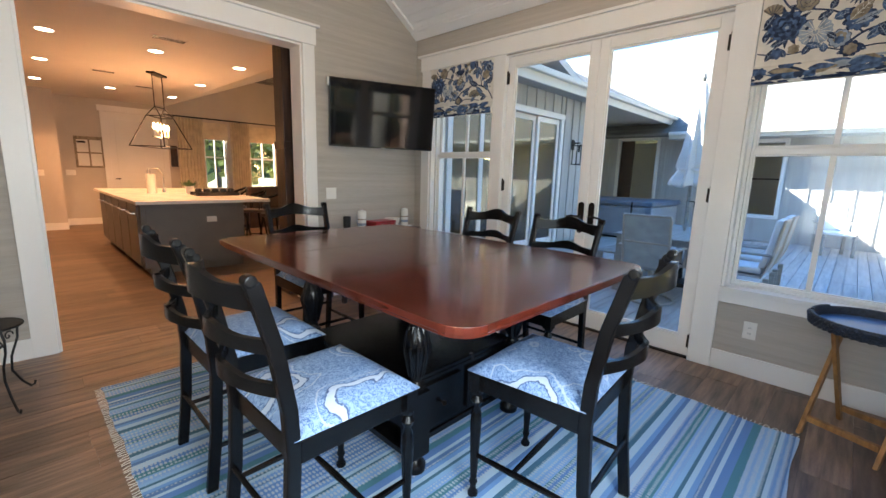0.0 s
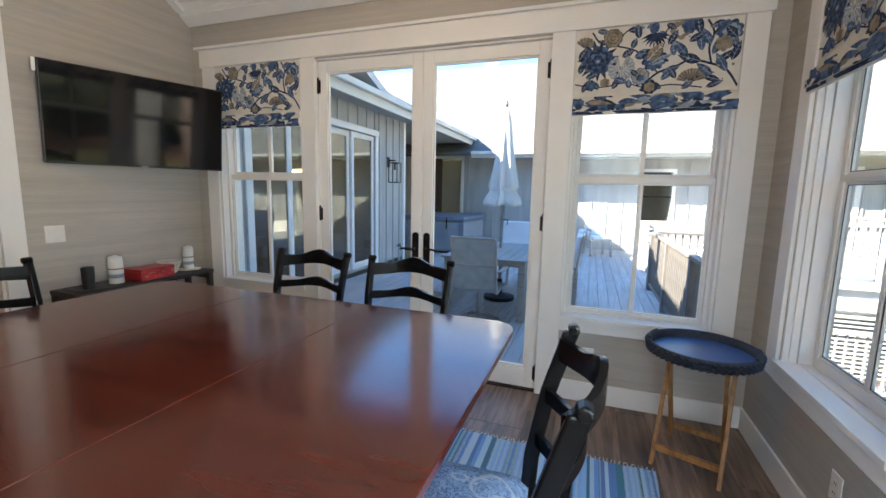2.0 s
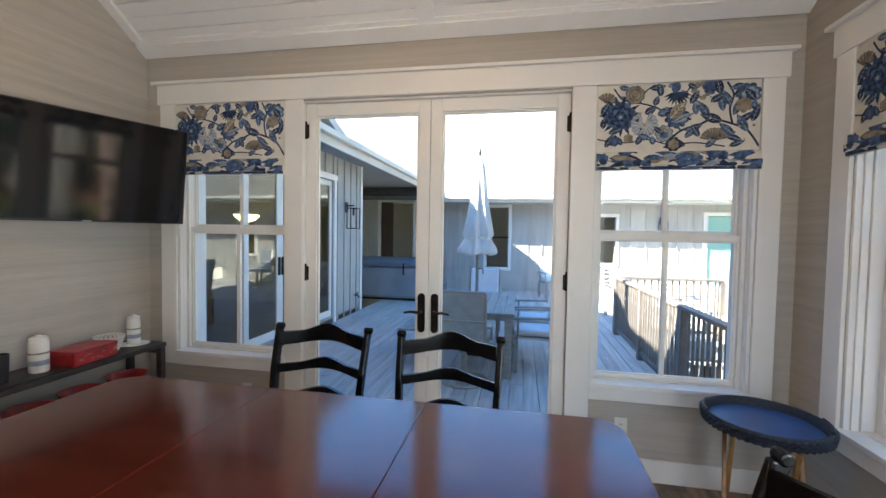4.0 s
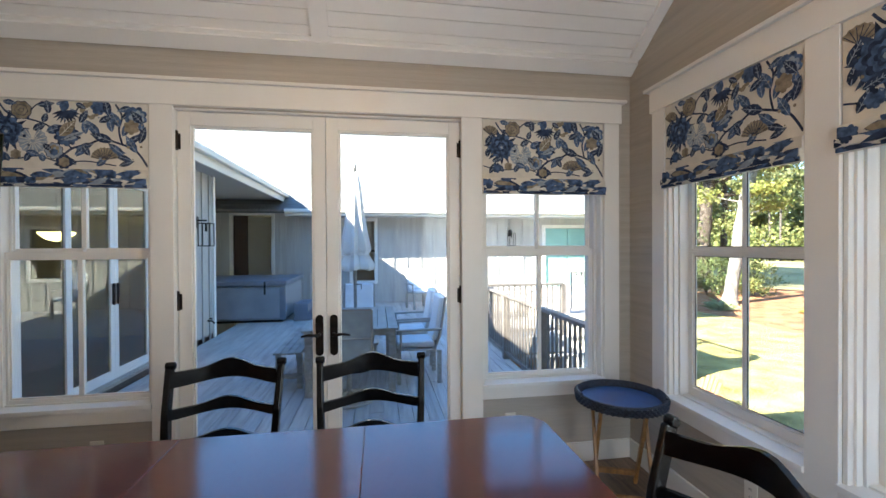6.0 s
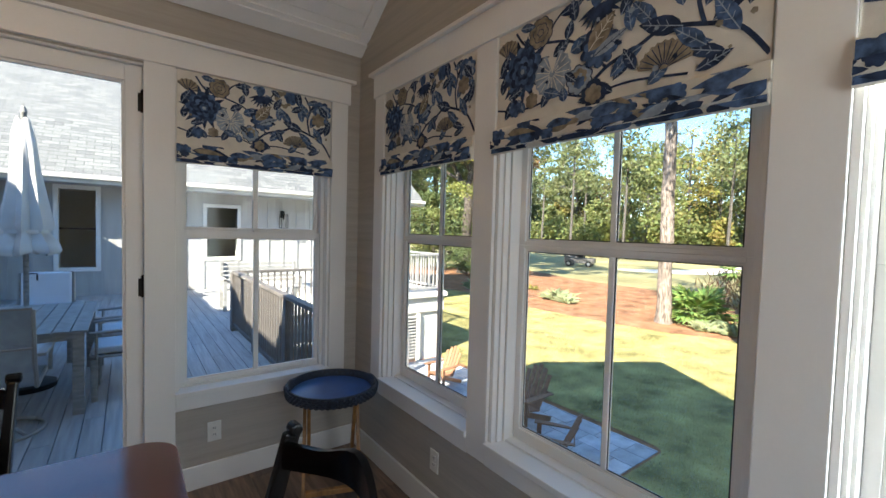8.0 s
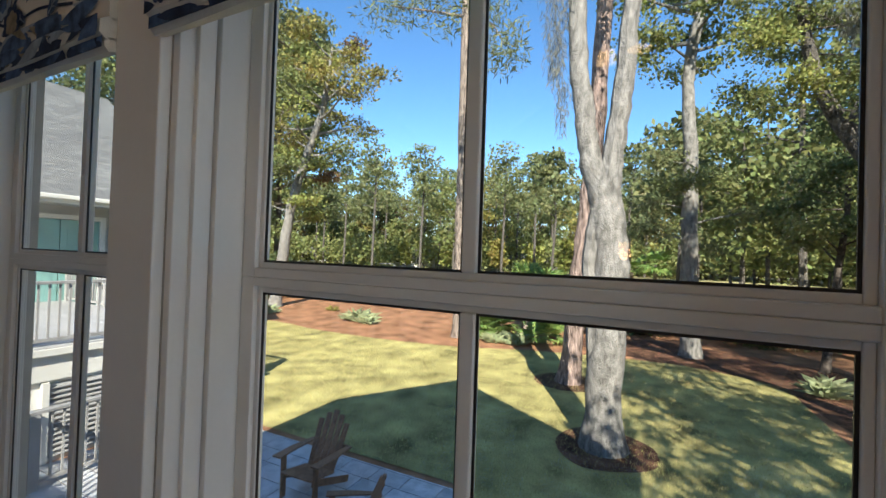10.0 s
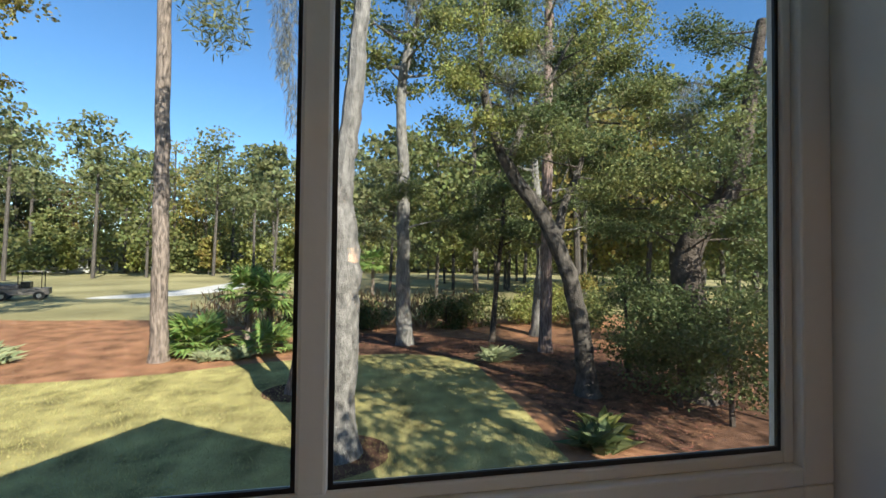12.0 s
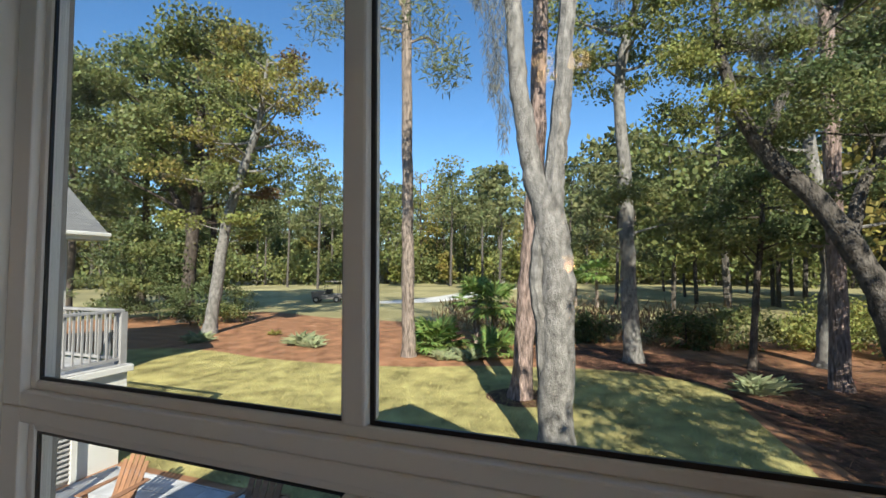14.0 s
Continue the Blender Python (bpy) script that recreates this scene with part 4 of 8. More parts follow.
switch("light_switch", "double ivory rocker switch on grasscloth wall", pose(-4.39, -1.145, 1.09, 0, 0, 90), 0.115, 0.115, 2)
switch("wall_outlet", "ivory duplex outlet low on grasscloth wall", pose(-0.925, 0, 0.327), 0.075, 0.12, 0)
switch("wall_outlet", "ivory duplex outlet below a window", pose(-3.55, 0, 0.33), 0.075, 0.12, 0)
switch("wall_outlet", "ivory duplex outlet low on the gable wall", pose(0, -1.02, 0.32, 0, 0, -90), 0.075, 0.12, 0)

# tray table in the corner
tt = thing("tray_table", "round woven navy tray on folding honey-wood legs", "table", "", pose(-0.365, -0.46, 0, 0, 0, 70))
R = 0.262
m = Mesh().lathe([(R - 0.045, 0.595), (R - 0.01, 0.60), (R, 0.650), (R - 0.004, 0.657), (R - 0.014, 0.657), (R - 0.018, 0.65), (R - 0.024, 0.612), (0.0, 0.610)], 0, 0, 40, cap=False)
m.lathe([(R - 0.045, 0.595), (0.0, 0.595)], 0, 0, 40, cap=False)
tray = part("tray", m, M["wicker"], tt, "dark navy wicker tray", smooth=True)
m = Mesh()
for row in range(4):
    for i in range(52):
        a = 2 * math.pi * (i + 0.5 * (row % 2)) / 52
        z = 0.605 + row * 0.0135
        rr = R - 0.006 + 0.010 * (z - 0.60) / 0.06
        c, s = math.cos(a), math.sin(a)
        m.tube([(rr * math.cos(a - 0.05), rr * math.sin(a - 0.05), z), ((rr + 0.006) * c, (rr + 0.006) * s, z), (rr * math.cos(a + 0.05), rr * math.sin(a + 0.05), z)], [0.004, 0.007, 0.004], 5)
part("wicker_weave", m, M["wicker"], tray, "raised woven strands")
part("tray_base", Mesh().lathe([(R - 0.027, 0.611), (R - 0.027, 0.616), (0.0, 0.616)], 0, 0, 40, cap=False), M["blue"], tray, "bright blue tray bottom", smooth=True)
for s in (-1, 1):
    pts = [((R - 0.008) * math.cos(a), (R - 0.008) * math.sin(a), 0.660) for a in [radians(90 * s + d) for d in range(-20, 21, 5)]]
    part("handle", Mesh().tube(pts, 0.008, 6), M["wicker"], tray, smooth=True)
for y in (-0.155, 0.155):
    part("leg", Mesh().strip([(-0.19, y, 0.0), (0.10, y, 0.594)], (0.034, 0, 0), (0, 0.02, 0)), M["pine"], tt, bevel=0.003)
    yy = y * 0.84
    part("leg", Mesh().strip([(0.19, yy, 0.0), (-0.10, yy, 0.594)], (0.034, 0, 0), (0, 0.02, 0)), M["pine"], tt, bevel=0.003)
part("crossbar", Mesh().box(-0.170, -0.140, -0.144, 0.144, 0.07, 0.10), M["pine"], tt, bevel=0.003)
part("crossbar", Mesh().box(0.140, 0.170, -0.119, 0.119, 0.07, 0.10), M["pine"], tt, bevel=0.003)

# ceiling light, seen in the glass
cl = thing("ceiling_light", "bronze ceiling light with three glowing glass shades", "lamp", "", pose(-2.195, RIDGE_Y, 0))
part("rod", Mesh().lathe([(0.07, RIDGE_Z - 0.01), (0.06, RIDGE_Z - 0.06), (0.012, RIDGE_Z - 0.08), (0.012, 3.2), (0.06, 3.17), (0.09, 3.10), (0.05, 3.04)], 0, 0, 16), M["bronze"], cl, smooth=True)
for i in range(3):
    a = radians(30 + 120 * i)
    x, y = 0.14 * math.cos(a), 0.14 * math.sin(a)
    part("arm", Mesh().tube([(0.05 * math.cos(a), 0.05 * math.sin(a), 3.08), (x, y, 3.09), (x, y, 3.06)], 0.008, 6), M["bronze"], cl, smooth=True)
    part("shade", Mesh().lathe([(0.03, 3.06), (0.05, 3.02), (0.065, 2.96), (0.07, 2.93), (0.0, 2.935)], x, y, 14, cap=False), M["bulb"], cl, "frosted amber glass shade", smooth=True)

# ---- roman shades ----
class Print:
    """Flat shapes in the plane of the cloth, gathered colour by colour."""

    def __init__(self, w, h):
        self.w, self.h, self.by, self.level = w, h, {}, 0

    def poly(self, colour, pts):
        m = self.by.setdefault(colour, Mesh())
        self.level += 1
        y = -0.0016 - 0.000012 * self.level
        n = len(m.v)
        c = [(min(self.w / 2, max(-self.w / 2, x)), y, min(self.h, max(0, z))) for x, z in pts]
        m.v += c
        m.f.append(tuple(range(n, n + len(c))))

    def leaf(self, colour, x, z, ang, ln, wd, vein=None):
        a = radians(ang)
        c, s = math.cos(a), math.sin(a)
        pts = []
        for f in (0, .12, .3, .5, .7, .88, 1, .88, .7, .5, .3, .12):
            i = len(pts)
            side = 1 if i <= 6 else -1
            wv = wd * math.sin(math.pi * f ** 0.8) * side
            pts.append((x + c * f * ln - s * wv, z + s * f * ln + c * wv))
        self.poly(colour, pts)
        if vein:
            self.stem(vein, [(x, z), (x + c * ln * .9, z + s * ln * .9)], 0.0016)
            for f in (.3, .5, .7):
                for sd in (-1, 1):
                    bx, bz = x + c * ln * f, z + s * ln * f
                    b = a + sd * 0.8
                    self.stem(vein, [(bx, bz), (bx + math.cos(b) * wd * .75, bz + math.sin(b) * wd * .75)], 0.0011)

    def stem(self, colour, pts, r):
        left, right = [], []
        for i, (x, z) in enumerate(pts):
            x0, z0 = pts[max(i - 1, 0)]
            x1, z1 = pts[min(i + 1, len(pts) - 1)]
            d = math.hypot(x1 - x0, z1 - z0) or 1
            nx, nz = -(z1 - z0) / d * r, (x1 - x0) / d * r
            left.append((x + nx, z + nz))
            right.append((x - nx, z - nz))
        self.poly(colour, left + right[::-1])

    def bloom(self, colour, x, z, r, petals, deep=0.25, turn=0):
        pts = []
        for i in range(petals * 4):
            a = 2 * math.pi * i / (petals * 4) + turn
            pts.append((x + r * (1 - deep * (i % 4 == 0) - deep * 0.25 * (i % 2)) * math.cos(a), z + r * (1 - deep * (i % 4 == 0) - deep * 0.25 * (i % 2)) * math.sin(a)))
        self.poly(colour, pts)

    def fan(self, colour, line, x, z, r, ang, spread=150, ribs=9):
        a0 = radians(ang - spread / 2)
        pts = [(x, z)]
        for i in range(ribs * 2 + 1):
            a = a0 + radians(spread) * i / (ribs * 2)
            pts.append((x + r * (0.93 + 0.07 * (i % 2)) * math.cos(a), z + r * (0.93 + 0.07 * (i % 2)) * math.sin(a)))
        self.poly(colour, pts)
        for i in range(ribs):
            a = a0 + radians(spread) * (i + 0.5) / ribs
            self.stem(line, [(x + r * .15 * math.cos(a), z + r * .15 * math.sin(a)), (x + r * .9 * math.cos(a), z + r * .9 * math.sin(a))], 0.0016)


def botanical(p, w, h):
    """The blue and taupe flowers; u runs left to right, v from the top down, both 0 to 1."""
    X = lambda u: (u - 0.5) * w
    Z = lambda v: (1 - v) * h
    k = w / 0.95
    def curve(c, uv, r):
        P = [(X(u), Z(v)) for u, v in uv]
        fine = []
        for i in range(len(P) - 1):
            p0, p1, p2, p3 = P[max(i - 1, 0)], P[i], P[i + 1], P[min(i + 2, len(P) - 1)]
            for j in range(6):
                t = j / 6
                fine.append(tuple(0.5 * (2 * b + (c2 - a) * t + (2 * a - 5 * b + 4 * c2 - d) * t * t + (3 * b - a - 3 * c2 + d) * t ** 3) for a, b, c2, d in zip(p0, p1, p2, p3)))
        fine.append(P[-1])
        p.stem(c, fine, r * k)
    curve("navy", [(1.0, .95), (.93, .72), (.84, .62), (.72, .55), (.64, .62), (.53, .70), (.45, .86)], 0.0065)
    curve("navy", [(.84, .62), (.82, .4), (.84, .2), (.80, .02)], 0.006)
    curve("navy", [(.53, .70), (.45, .5), (.38, .36), (.27, .28), (.16, .22), (.10, .05)], 0.005)
    curve("navy", [(.27, .28), (.30, .12), (.36, .02)], 0.004)
    curve("navy", [(.45, .5), (.52, .3), (.57, .1), (.62, .02)], 0.004)
    curve("navy", [(.72, .55), (.66, .4), (.6, .36)], 0.004)
    curve("navy", [(0, .8), (.08, .84), (.2, .86), (.33, .82), (.46, .90), (.62, .88), (.8, .94)], 0.004)
    for u, v, an, ln, wd, c in ((.70, .5, 128, .13, .026, "midblue"), (.78, .58, 160, .14, .03, "navy"), (.84, .5, 62, .15, .026, "midblue"), (.86, .62, 35, .14, .022, "navy"), (.83, .36, 120, .12, .026, "midblue"),
                                (.84, .24, 40, .12, .024, "navy"), (.66, .62, 200, .11, .02, "midblue"), (.62, .66, 228, .09, .02, "navy"), (.74, .7, -10, .12, .022, "midblue"), (.93, .74, 120, .13, .026, "midblue"),
                                (.30, .44, 30, .085, .024, "navy"), (.38, .46, 20, .09, .028, "midblue"), (.36, .33, 70, .07, .02, "navy"), (.42, .36, -20, .06, .012, "midblue"), (.2, .24, 150, .06, .014, "navy"),
                                (.33, .08, 10, .10, .02, "navy"), (.44, .06, 25, .05, .012, "midblue"), (.90, .86, 160, .13, .02, "navy"), (.97, .45, 100, .1, .02, "midblue"), (.57, .2, 140, .06, .014, "midblue"),
                                (.16, .90, 120, .07, .018, "midblue"), (.25, .90, 60, .09, .02, "navy"), (.36, .9, 100, .06, .02, "midblue"), (.05, .93, 60, .1, .02, "navy"), (.56, .93, 150, .1, .02, "navy"), (.68, .95, 40, .09, .02, "midblue"),
                                (.82, .94, 20, .1, .018, "navy"), (.03, .65, 80, .08, .02, "navy"), (.42, .94, 10, .08, .014, "navy")):
        p.leaf(c, X(u), Z(v), an, ln * k, wd * k, "paleblue")
    p.fan("taupe", "navy", X(.055), Z(.28), .075 * k, 75, 140, 7)
    for a in range(0, 360, 24):
        p.leaf("navy", X(.145), Z(.47), a + 8, .135 * k, .017 * k)
    p.bloom("midblue", X(.145), Z(.47), .098 * k, 9, .2)
    p.bloom("navy", X(.145), Z(.47), .076 * k, 8, .22, .3)
    p.bloom("midblue", X(.145), Z(.47), .058 * k, 7, .22, .1)
    p.bloom("navy", X(.145), Z(.47), .038 * k, 6, .25, .5)
    p.bloom("midblue", X(.145), Z(.47), .024 * k, 5, .25)
    p.bloom("paleblue", X(.145), Z(.47), .008 * k, 4, .2)
    p.bloom("navy", X(.235), Z(.16), .061 * k, 8, .12)
    p.bloom("taupe", X(.235), Z(.16), .057 * k, 8, .12)
    p.bloom("navy", X(.235), Z(.16), .038 * k, 6, .15, .4)
    p.bloom("taupe", X(.235), Z(.16), .035 * k, 6, .15, .4)
    p.bloom("navy", X(.235), Z(.16), .016 * k, 5, .2)
    p.bloom("taupe", X(.235), Z(.16), .013 * k, 5, .2)
    p.fan("paleblue", "cream", X(.30), Z(.60), .085 * k, -90, 320, 15)
    p.bloom("navy", X(.425), Z(.74), .056 * k, 9, .15)
    p.bloom("paleblue", X(.425), Z(.74), .051 * k, 9, .15)
    p.bloom("taupe", X(.425), Z(.72), .033 * k, 6, .2)
    p.bloom("midblue", X(.425), Z(.76), .024 * k, 6, .2)
    for a in range(-160, 0, 16):
        p.leaf("navy", X(.50), Z(.14), a, .09 * k, .009 * k)
    p.leaf("midblue", X(.48), Z(.16), 75, .09 * k, .028 * k)
    p.bloom("navy", X(.5), Z(.5), .075 * k, 10, .2)
    p.bloom("midblue", X(.505), Z(.52), .066 * k, 10, .2)
    p.leaf("taupe", X(.46), Z(.52), 48, .14 * k, .036 * k, "cream")
    p.leaf("paleblue", X(.48), Z(.58), 25, .14 * k, .02 * k, "navy")
    p.bloom("taupe", X(.645), Z(.13), .06 * k, 7, .2)
    p.bloom("cream", X(.645), Z(.14), .03 * k, 6, .2)
    p.bloom("midblue", X(.70), Z(.08), .05 * k, 7, .2)
    p.bloom("midblue", X(.93), Z(.2), .07 * k, 8, .2)
    p.bloom("paleblue", X(.935), Z(.21), .05 * k, 7, .25)
    p.bloom("midblue", X(.94), Z(.22), .032 * k, 6, .25)
    p.bloom("taupe", X(.9), Z(.36), .05 * k, 6, .25)
    p.fan("taupe", "navy", X(.73), Z(.86), .085 * k, 90, 160, 11)
    p.bloom("navy", X(.485), Z(.9), .05 * k, 8, .2)
    p.bloom("taupe", X(.485), Z(.9), .034 * k, 6, .2)
    p.bloom("taupe", X(.2), Z(.8), .032 * k, 6, .2)
    p.bloom("midblue", X(.11), Z(.84), .035 * k, 7, .2)
    for u, v, an, ln, wd, c in ((.58, .32, 60, .10, .022, "navy"), (.62, .48, 100, .09, .02, "midblue"), (.76, .2, 100, .12, .026, "navy"), (.9, .06, 200, .09, .02, "midblue"), (.97, .3, 130, .11, .024, "navy"), (.78, .44, 100, .12, .024, "midblue"),
                                (.7, .3, 30, .1, .022, "navy"), (.55, .8, 40, .1, .02, "midblue"), (.64, .8, 120, .09, .02, "navy"), (.85, .78, 140, .12, .024, "midblue"), (.95, .6, 70, .12, .024, "navy"), (.36, .64, -40, .07, .016, "navy"),
                                (.02, .45, 60, .1, .022, "navy"), (.26, .75, -20, .09, .02, "midblue"), (.07, .72, 20, .09, .02, "navy"), (.4, .2, 100, .09, .022, "navy"), (.13, .04, -10, .08, .018, "midblue"), (.56, .03, -30, .07, .018, "navy")):
        p.leaf(c, X(u), Z(v), an, ln * k, wd * k, "paleblue")
    rnd = random.Random(3)
    for i in range(26):
        u, v = rnd.uniform(.03, .97), rnd.uniform(.04, .95)
        p.bloom(rnd.choice(("taupe", "navy", "paleblue")), X(u), Z(v), rnd.uniform(.005, .011) * k, 5, .2)


def shade(side, u, at, w):
    base = Matrix.Translation((u, at - 0.012 if side == "n" else at, 1.94) if side == "n" else (at - 0.012, u, 1.94)) @ TURN[side]
    root = thing("roman_shade", "raised roman shade printed with blue and taupe flowers", "window shade", "window shades", base)
    h = 0.512
    part("cloth", Mesh().box(-w / 2, w / 2, 0.0, 0.006, 0.05, h), M["cream"], root)
    # stacked folds at the bottom
    n = 24
    for nm, z0, z1, dep, off in (("fold", 0.045, 0.105, 0.020, 0.0), ("fold", 0.008, 0.052, 0.034, 2.0), ("hem", -0.010, 0.016, 0.026, 4.0)):
        m = Mesh()
        ww = w + 0.012
        for i in range(n + 1):
            x = (i / n - 0.5) * ww
            sag = 0.0025 * math.sin(i * 0.55 + off)
            m.v += [(x, 0.0, z1), (x, -dep * 0.6, z1 - 0.001), (x, -dep, z1 - 0.012), (x, -dep, z0 + 0.008 + sag), (x, -dep * 0.7, z0 + sag), (x, 0.0, z0 + 0.004)]
        for i in range(n):
            for j in range(6):
                a, b = 6 * i + j, 6 * i + (j + 1) % 6
                m.f.append((a, b, b + 6, a + 6))
        m.f += [(0, 1, 2, 3, 4, 5), tuple(6 * n + 5 - j for j in range(6))]
        fold = part(nm, m, M["cream"], root, smooth=True)
        hh = z1 - z0 - 0.006
        pr = Print(ww - 0.004, hh)
        rnd = random.Random(int(off) + 2)
        for q in range(34 if nm == "fold" else 40):
            x, z = rnd.uniform(-ww / 2, ww / 2), rnd.uniform(0, hh)
            c = rnd.choice(("navy", "navy", "midblue", "midblue", "taupe", "paleblue")) if nm == "fold" else rnd.choice(("navy", "navy", "midblue"))
            if rnd.random() < 0.7:
                pr.leaf(c, x, z, rnd.choice((rnd.uniform(-30, 30), rnd.uniform(150, 210))), rnd.uniform(0.07, 0.16), rnd.uniform(0.010, 0.024))
            else:
                pr.bloom(c, x, z, rnd.uniform(0.02, 0.04), 7, 0.2)
        for c, me in pr.by.items():
            tagged(part("print", me, M[c], fold, at=Matrix.Translation((0, -dep - 0.001, z0 + 0.003))), kind="stuff")
    pr = Print(w - 0.004, h - 0.105)
    botanical(pr, w - 0.004, h - 0.105)
    for c, me in pr.by.items():
        tagged(part("print", me, M[c], root, at=Matrix.Translation((0, 0, 0.105))), kind="stuff")
    return root


for a, b in N_WIN:
    shade("n", (a + b) / 2, 0, b - a - 0.012)
for a, b in E_WIN:
    shade("e", (a + b) / 2, 0, b - a - 0.012)

# ---- things on the console ----
def bottle(x, y, z, r, h, body, label, name="bottle"):
    o = thing(name, label, "bottle", "", pose(x, y, z))
    part("body", Mesh().lathe([(r * .95, 0), (r, 0.004), (r, h * .82), (r * .97, h * .84), (r * .9, h * .845)], 0, 0, 18), body, o, smooth=True)
    part("cap", Mesh().lathe([(r * .93, h * .846), (r * .95, h * .93), (r * .8, h * .95), (r * .35, h * .97), (r * .3, h)], 0, 0, 14), M["plate"], o, smooth=True)
    part("printed_band", Mesh().lathe([(r + .0008, h * .2), (r + .0008, h * .34)], 0, 0, 18, cap=False), M["paleblue"], o)
    part("printed_band", Mesh().lathe([(r + .0008, h * .5), (r + .0008, h * .55)], 0, 0, 18, cap=False), M["taupe"], o)


bottle(-4.2, -0.9, CZ + 0.005, 0.045, 0.205, M["plate"], "white printed wipes canister standing on a black tray", "canister")
bottle(-4.22, -0.30, CZ + 0.008, 0.040, 0.20, M["plate"], "white printed canister standing on a small white dish", "canister")
o = thing("dish", "small white scalloped dish under a bottle", "dish", "", pose(-4.22, -0.30, CZ))
part("plate", Mesh().lathe([(0.06, 0.0), (0.095, 0.006), (0.09, 0.0075), (0.0, 0.004)], 0, 0, 18, cap=False), M["plate"], o, smooth=True)
o = thing("tin_box", "shallow red printed box on the console table", "box", "", pose(-4.19, -0.66, CZ, 0, 0, 4))
part("body", Mesh().box(-0.085, 0.085, -0.14, 0.14, 0, 0.066), M["red"], o, bevel=0.003)
part("lid", Mesh().box(-0.088, 0.088, -0.143, 0.143, 0.0665, 0.088), M["red"], o, "dark red lid", bevel=0.003)
m = Mesh()
rnd = random.Random(5)
for i in range(16):
    y, z = rnd.uniform(-0.12, 0.12), rnd.uniform(0.012, 0.055)
    m.box(0.085, 0.0857, y, y + rnd.uniform(0.01, 0.03), z, z + 0.006)
part("printed_marks", m, M["taupe"], o)["kind"] = "stuff"
o = thing("basket", "small white lattice basket on the console table", "basket", "", pose(-4.24, -0.46, CZ))
for z, r in ((0.0, .05), (0.09, .085)):
    pts = [(r * math.cos(a), r * math.sin(a), z + 0.004) for a in [2 * math.pi * i / 20 for i in range(21)]]
    part("rim", Mesh().tube(pts, 0.004, 5), M["plate"], o)
m = Mesh()
for i in range(20):
    for s in (-1, 1):
        a0, a1 = 2 * math.pi * i / 20, 2 * math.pi * (i + 2 * s) / 20
        m.tube([(.05 * math.cos(a0), .05 * math.sin(a0), 0.004), (.07 * math.cos((a0 + a1) / 2), .07 * math.sin((a0 + a1) / 2), 0.05), (.085 * math.cos(a1), .085 * math.sin(a1), 0.094)], 0.0032, 5)
part("lattice", m, M["plate"], o)
o = thing("tumbler", "dark ribbed tumbler on the console table", "cup", "", pose(-4.2, -1.08, CZ))
part("body", Mesh().lathe([(0.03, 0), (0.034, 0.003), (0.038, 0.15), (0.034, 0.15), (0.03, 0.01), (0.0, 0.008)], 0, 0, 18, cap=False), M["plastic"], o, smooth=True)
o = thing("tray", "flat black serving tray on the console table", "tray", "", pose(-4.2, -0.97, CZ))
part("base", Mesh().box(-0.11, 0.11, -0.2, 0.17, 0.0, 0.004), M["plastic"], o)
o.location.z = CZ
for dx, nm in ((-4.21, "bowl"),):
    for y, c in ((-0.36, M["red"]), (-0.66, M["red"]), (-0.94, M["red"])):
        o = thing("bowl", "red enamel bowl with white dots on the shelf", "bowl", "red bowls on the shelf", pose(dx, y, 0.421))
        part("body", Mesh().lathe([(0.06, 0), (0.065, 0.004), (0.10, 0.05), (0.118, 0.10), (0.122, 0.103), (0.113, 0.1), (0.095, 0.05), (0.06, 0.012), (0, 0.01)], 0, 0, 28, cap=False), c, o, smooth=True)
        m = Mesh()
        for row, (r, z) in enumerate(((0.088, 0.03), (0.1045, 0.055), (0.1145, 0.083))):
            for i in range(14):
                a = 2 * math.pi * (i + 0.5 * row) / 14
                p0 = Vector(((r + .003) * math.cos(a), (r + .003) * math.sin(a), z))
                out, side = Vector((math.cos(a), math.sin(a), -0.4)).normalized(), Vector((-math.sin(a), math.cos(a), 0))
                up = out.cross(side)
                n0 = len(m.v)
                m.v += [tuple(p0 + 0.005 * (math.cos(t) * side + math.sin(t) * up)) for t in [math.pi * q / 3 for q in range(6)]]
                m.f.append(tuple(range(n0, n0 + 6)))
        part("dots", m, M["plate"], o)["kind"] = "stuff"
# scrolled iron stand
o = thing("plant_stand", "small scrolled black iron stand on the floor", "stand", "", pose(-3.72, -3.60, 0))
pts = [(.13 * math.cos(2 * math.pi * i / 24), .13 * math.sin(2 * math.pi * i / 24), 0.45) for i in range(25)]
part("ring", Mesh().tube(pts, 0.007, 6), M["iron"], o, smooth=True)
part("top", Mesh().lathe([(0.125, 0.448), (0.125, 0.455), (0, 0.455)], 0, 0, 24, cap=False), M["iron"], o)
for i in range(3):
    a = radians(20 + 120 * i)
    c, s = math.cos(a), math.sin(a)
    prof = [(.13, .45), (.16, .40), (.15, .33), (.10, .24), (.09, .16), (.14, .07), (.19, .012), (.215, .012), (.222, .03)]
    part("leg", Mesh().tube([(r * c, r * s, z) for r, z in prof], 0.006, 6), M["iron"], o, smooth=True)
    sp = [(.10 + .03 * (1 - q / 14) * math.cos(q * .55), .36 + .03 * (1 - q / 14) * math.sin(q * .55)) for q in range(15)]
    part("scroll", Mesh().tube([(r * c, r * s, z) for r, z in sp], 0.004, 5), M["iron"], o, smooth=True)

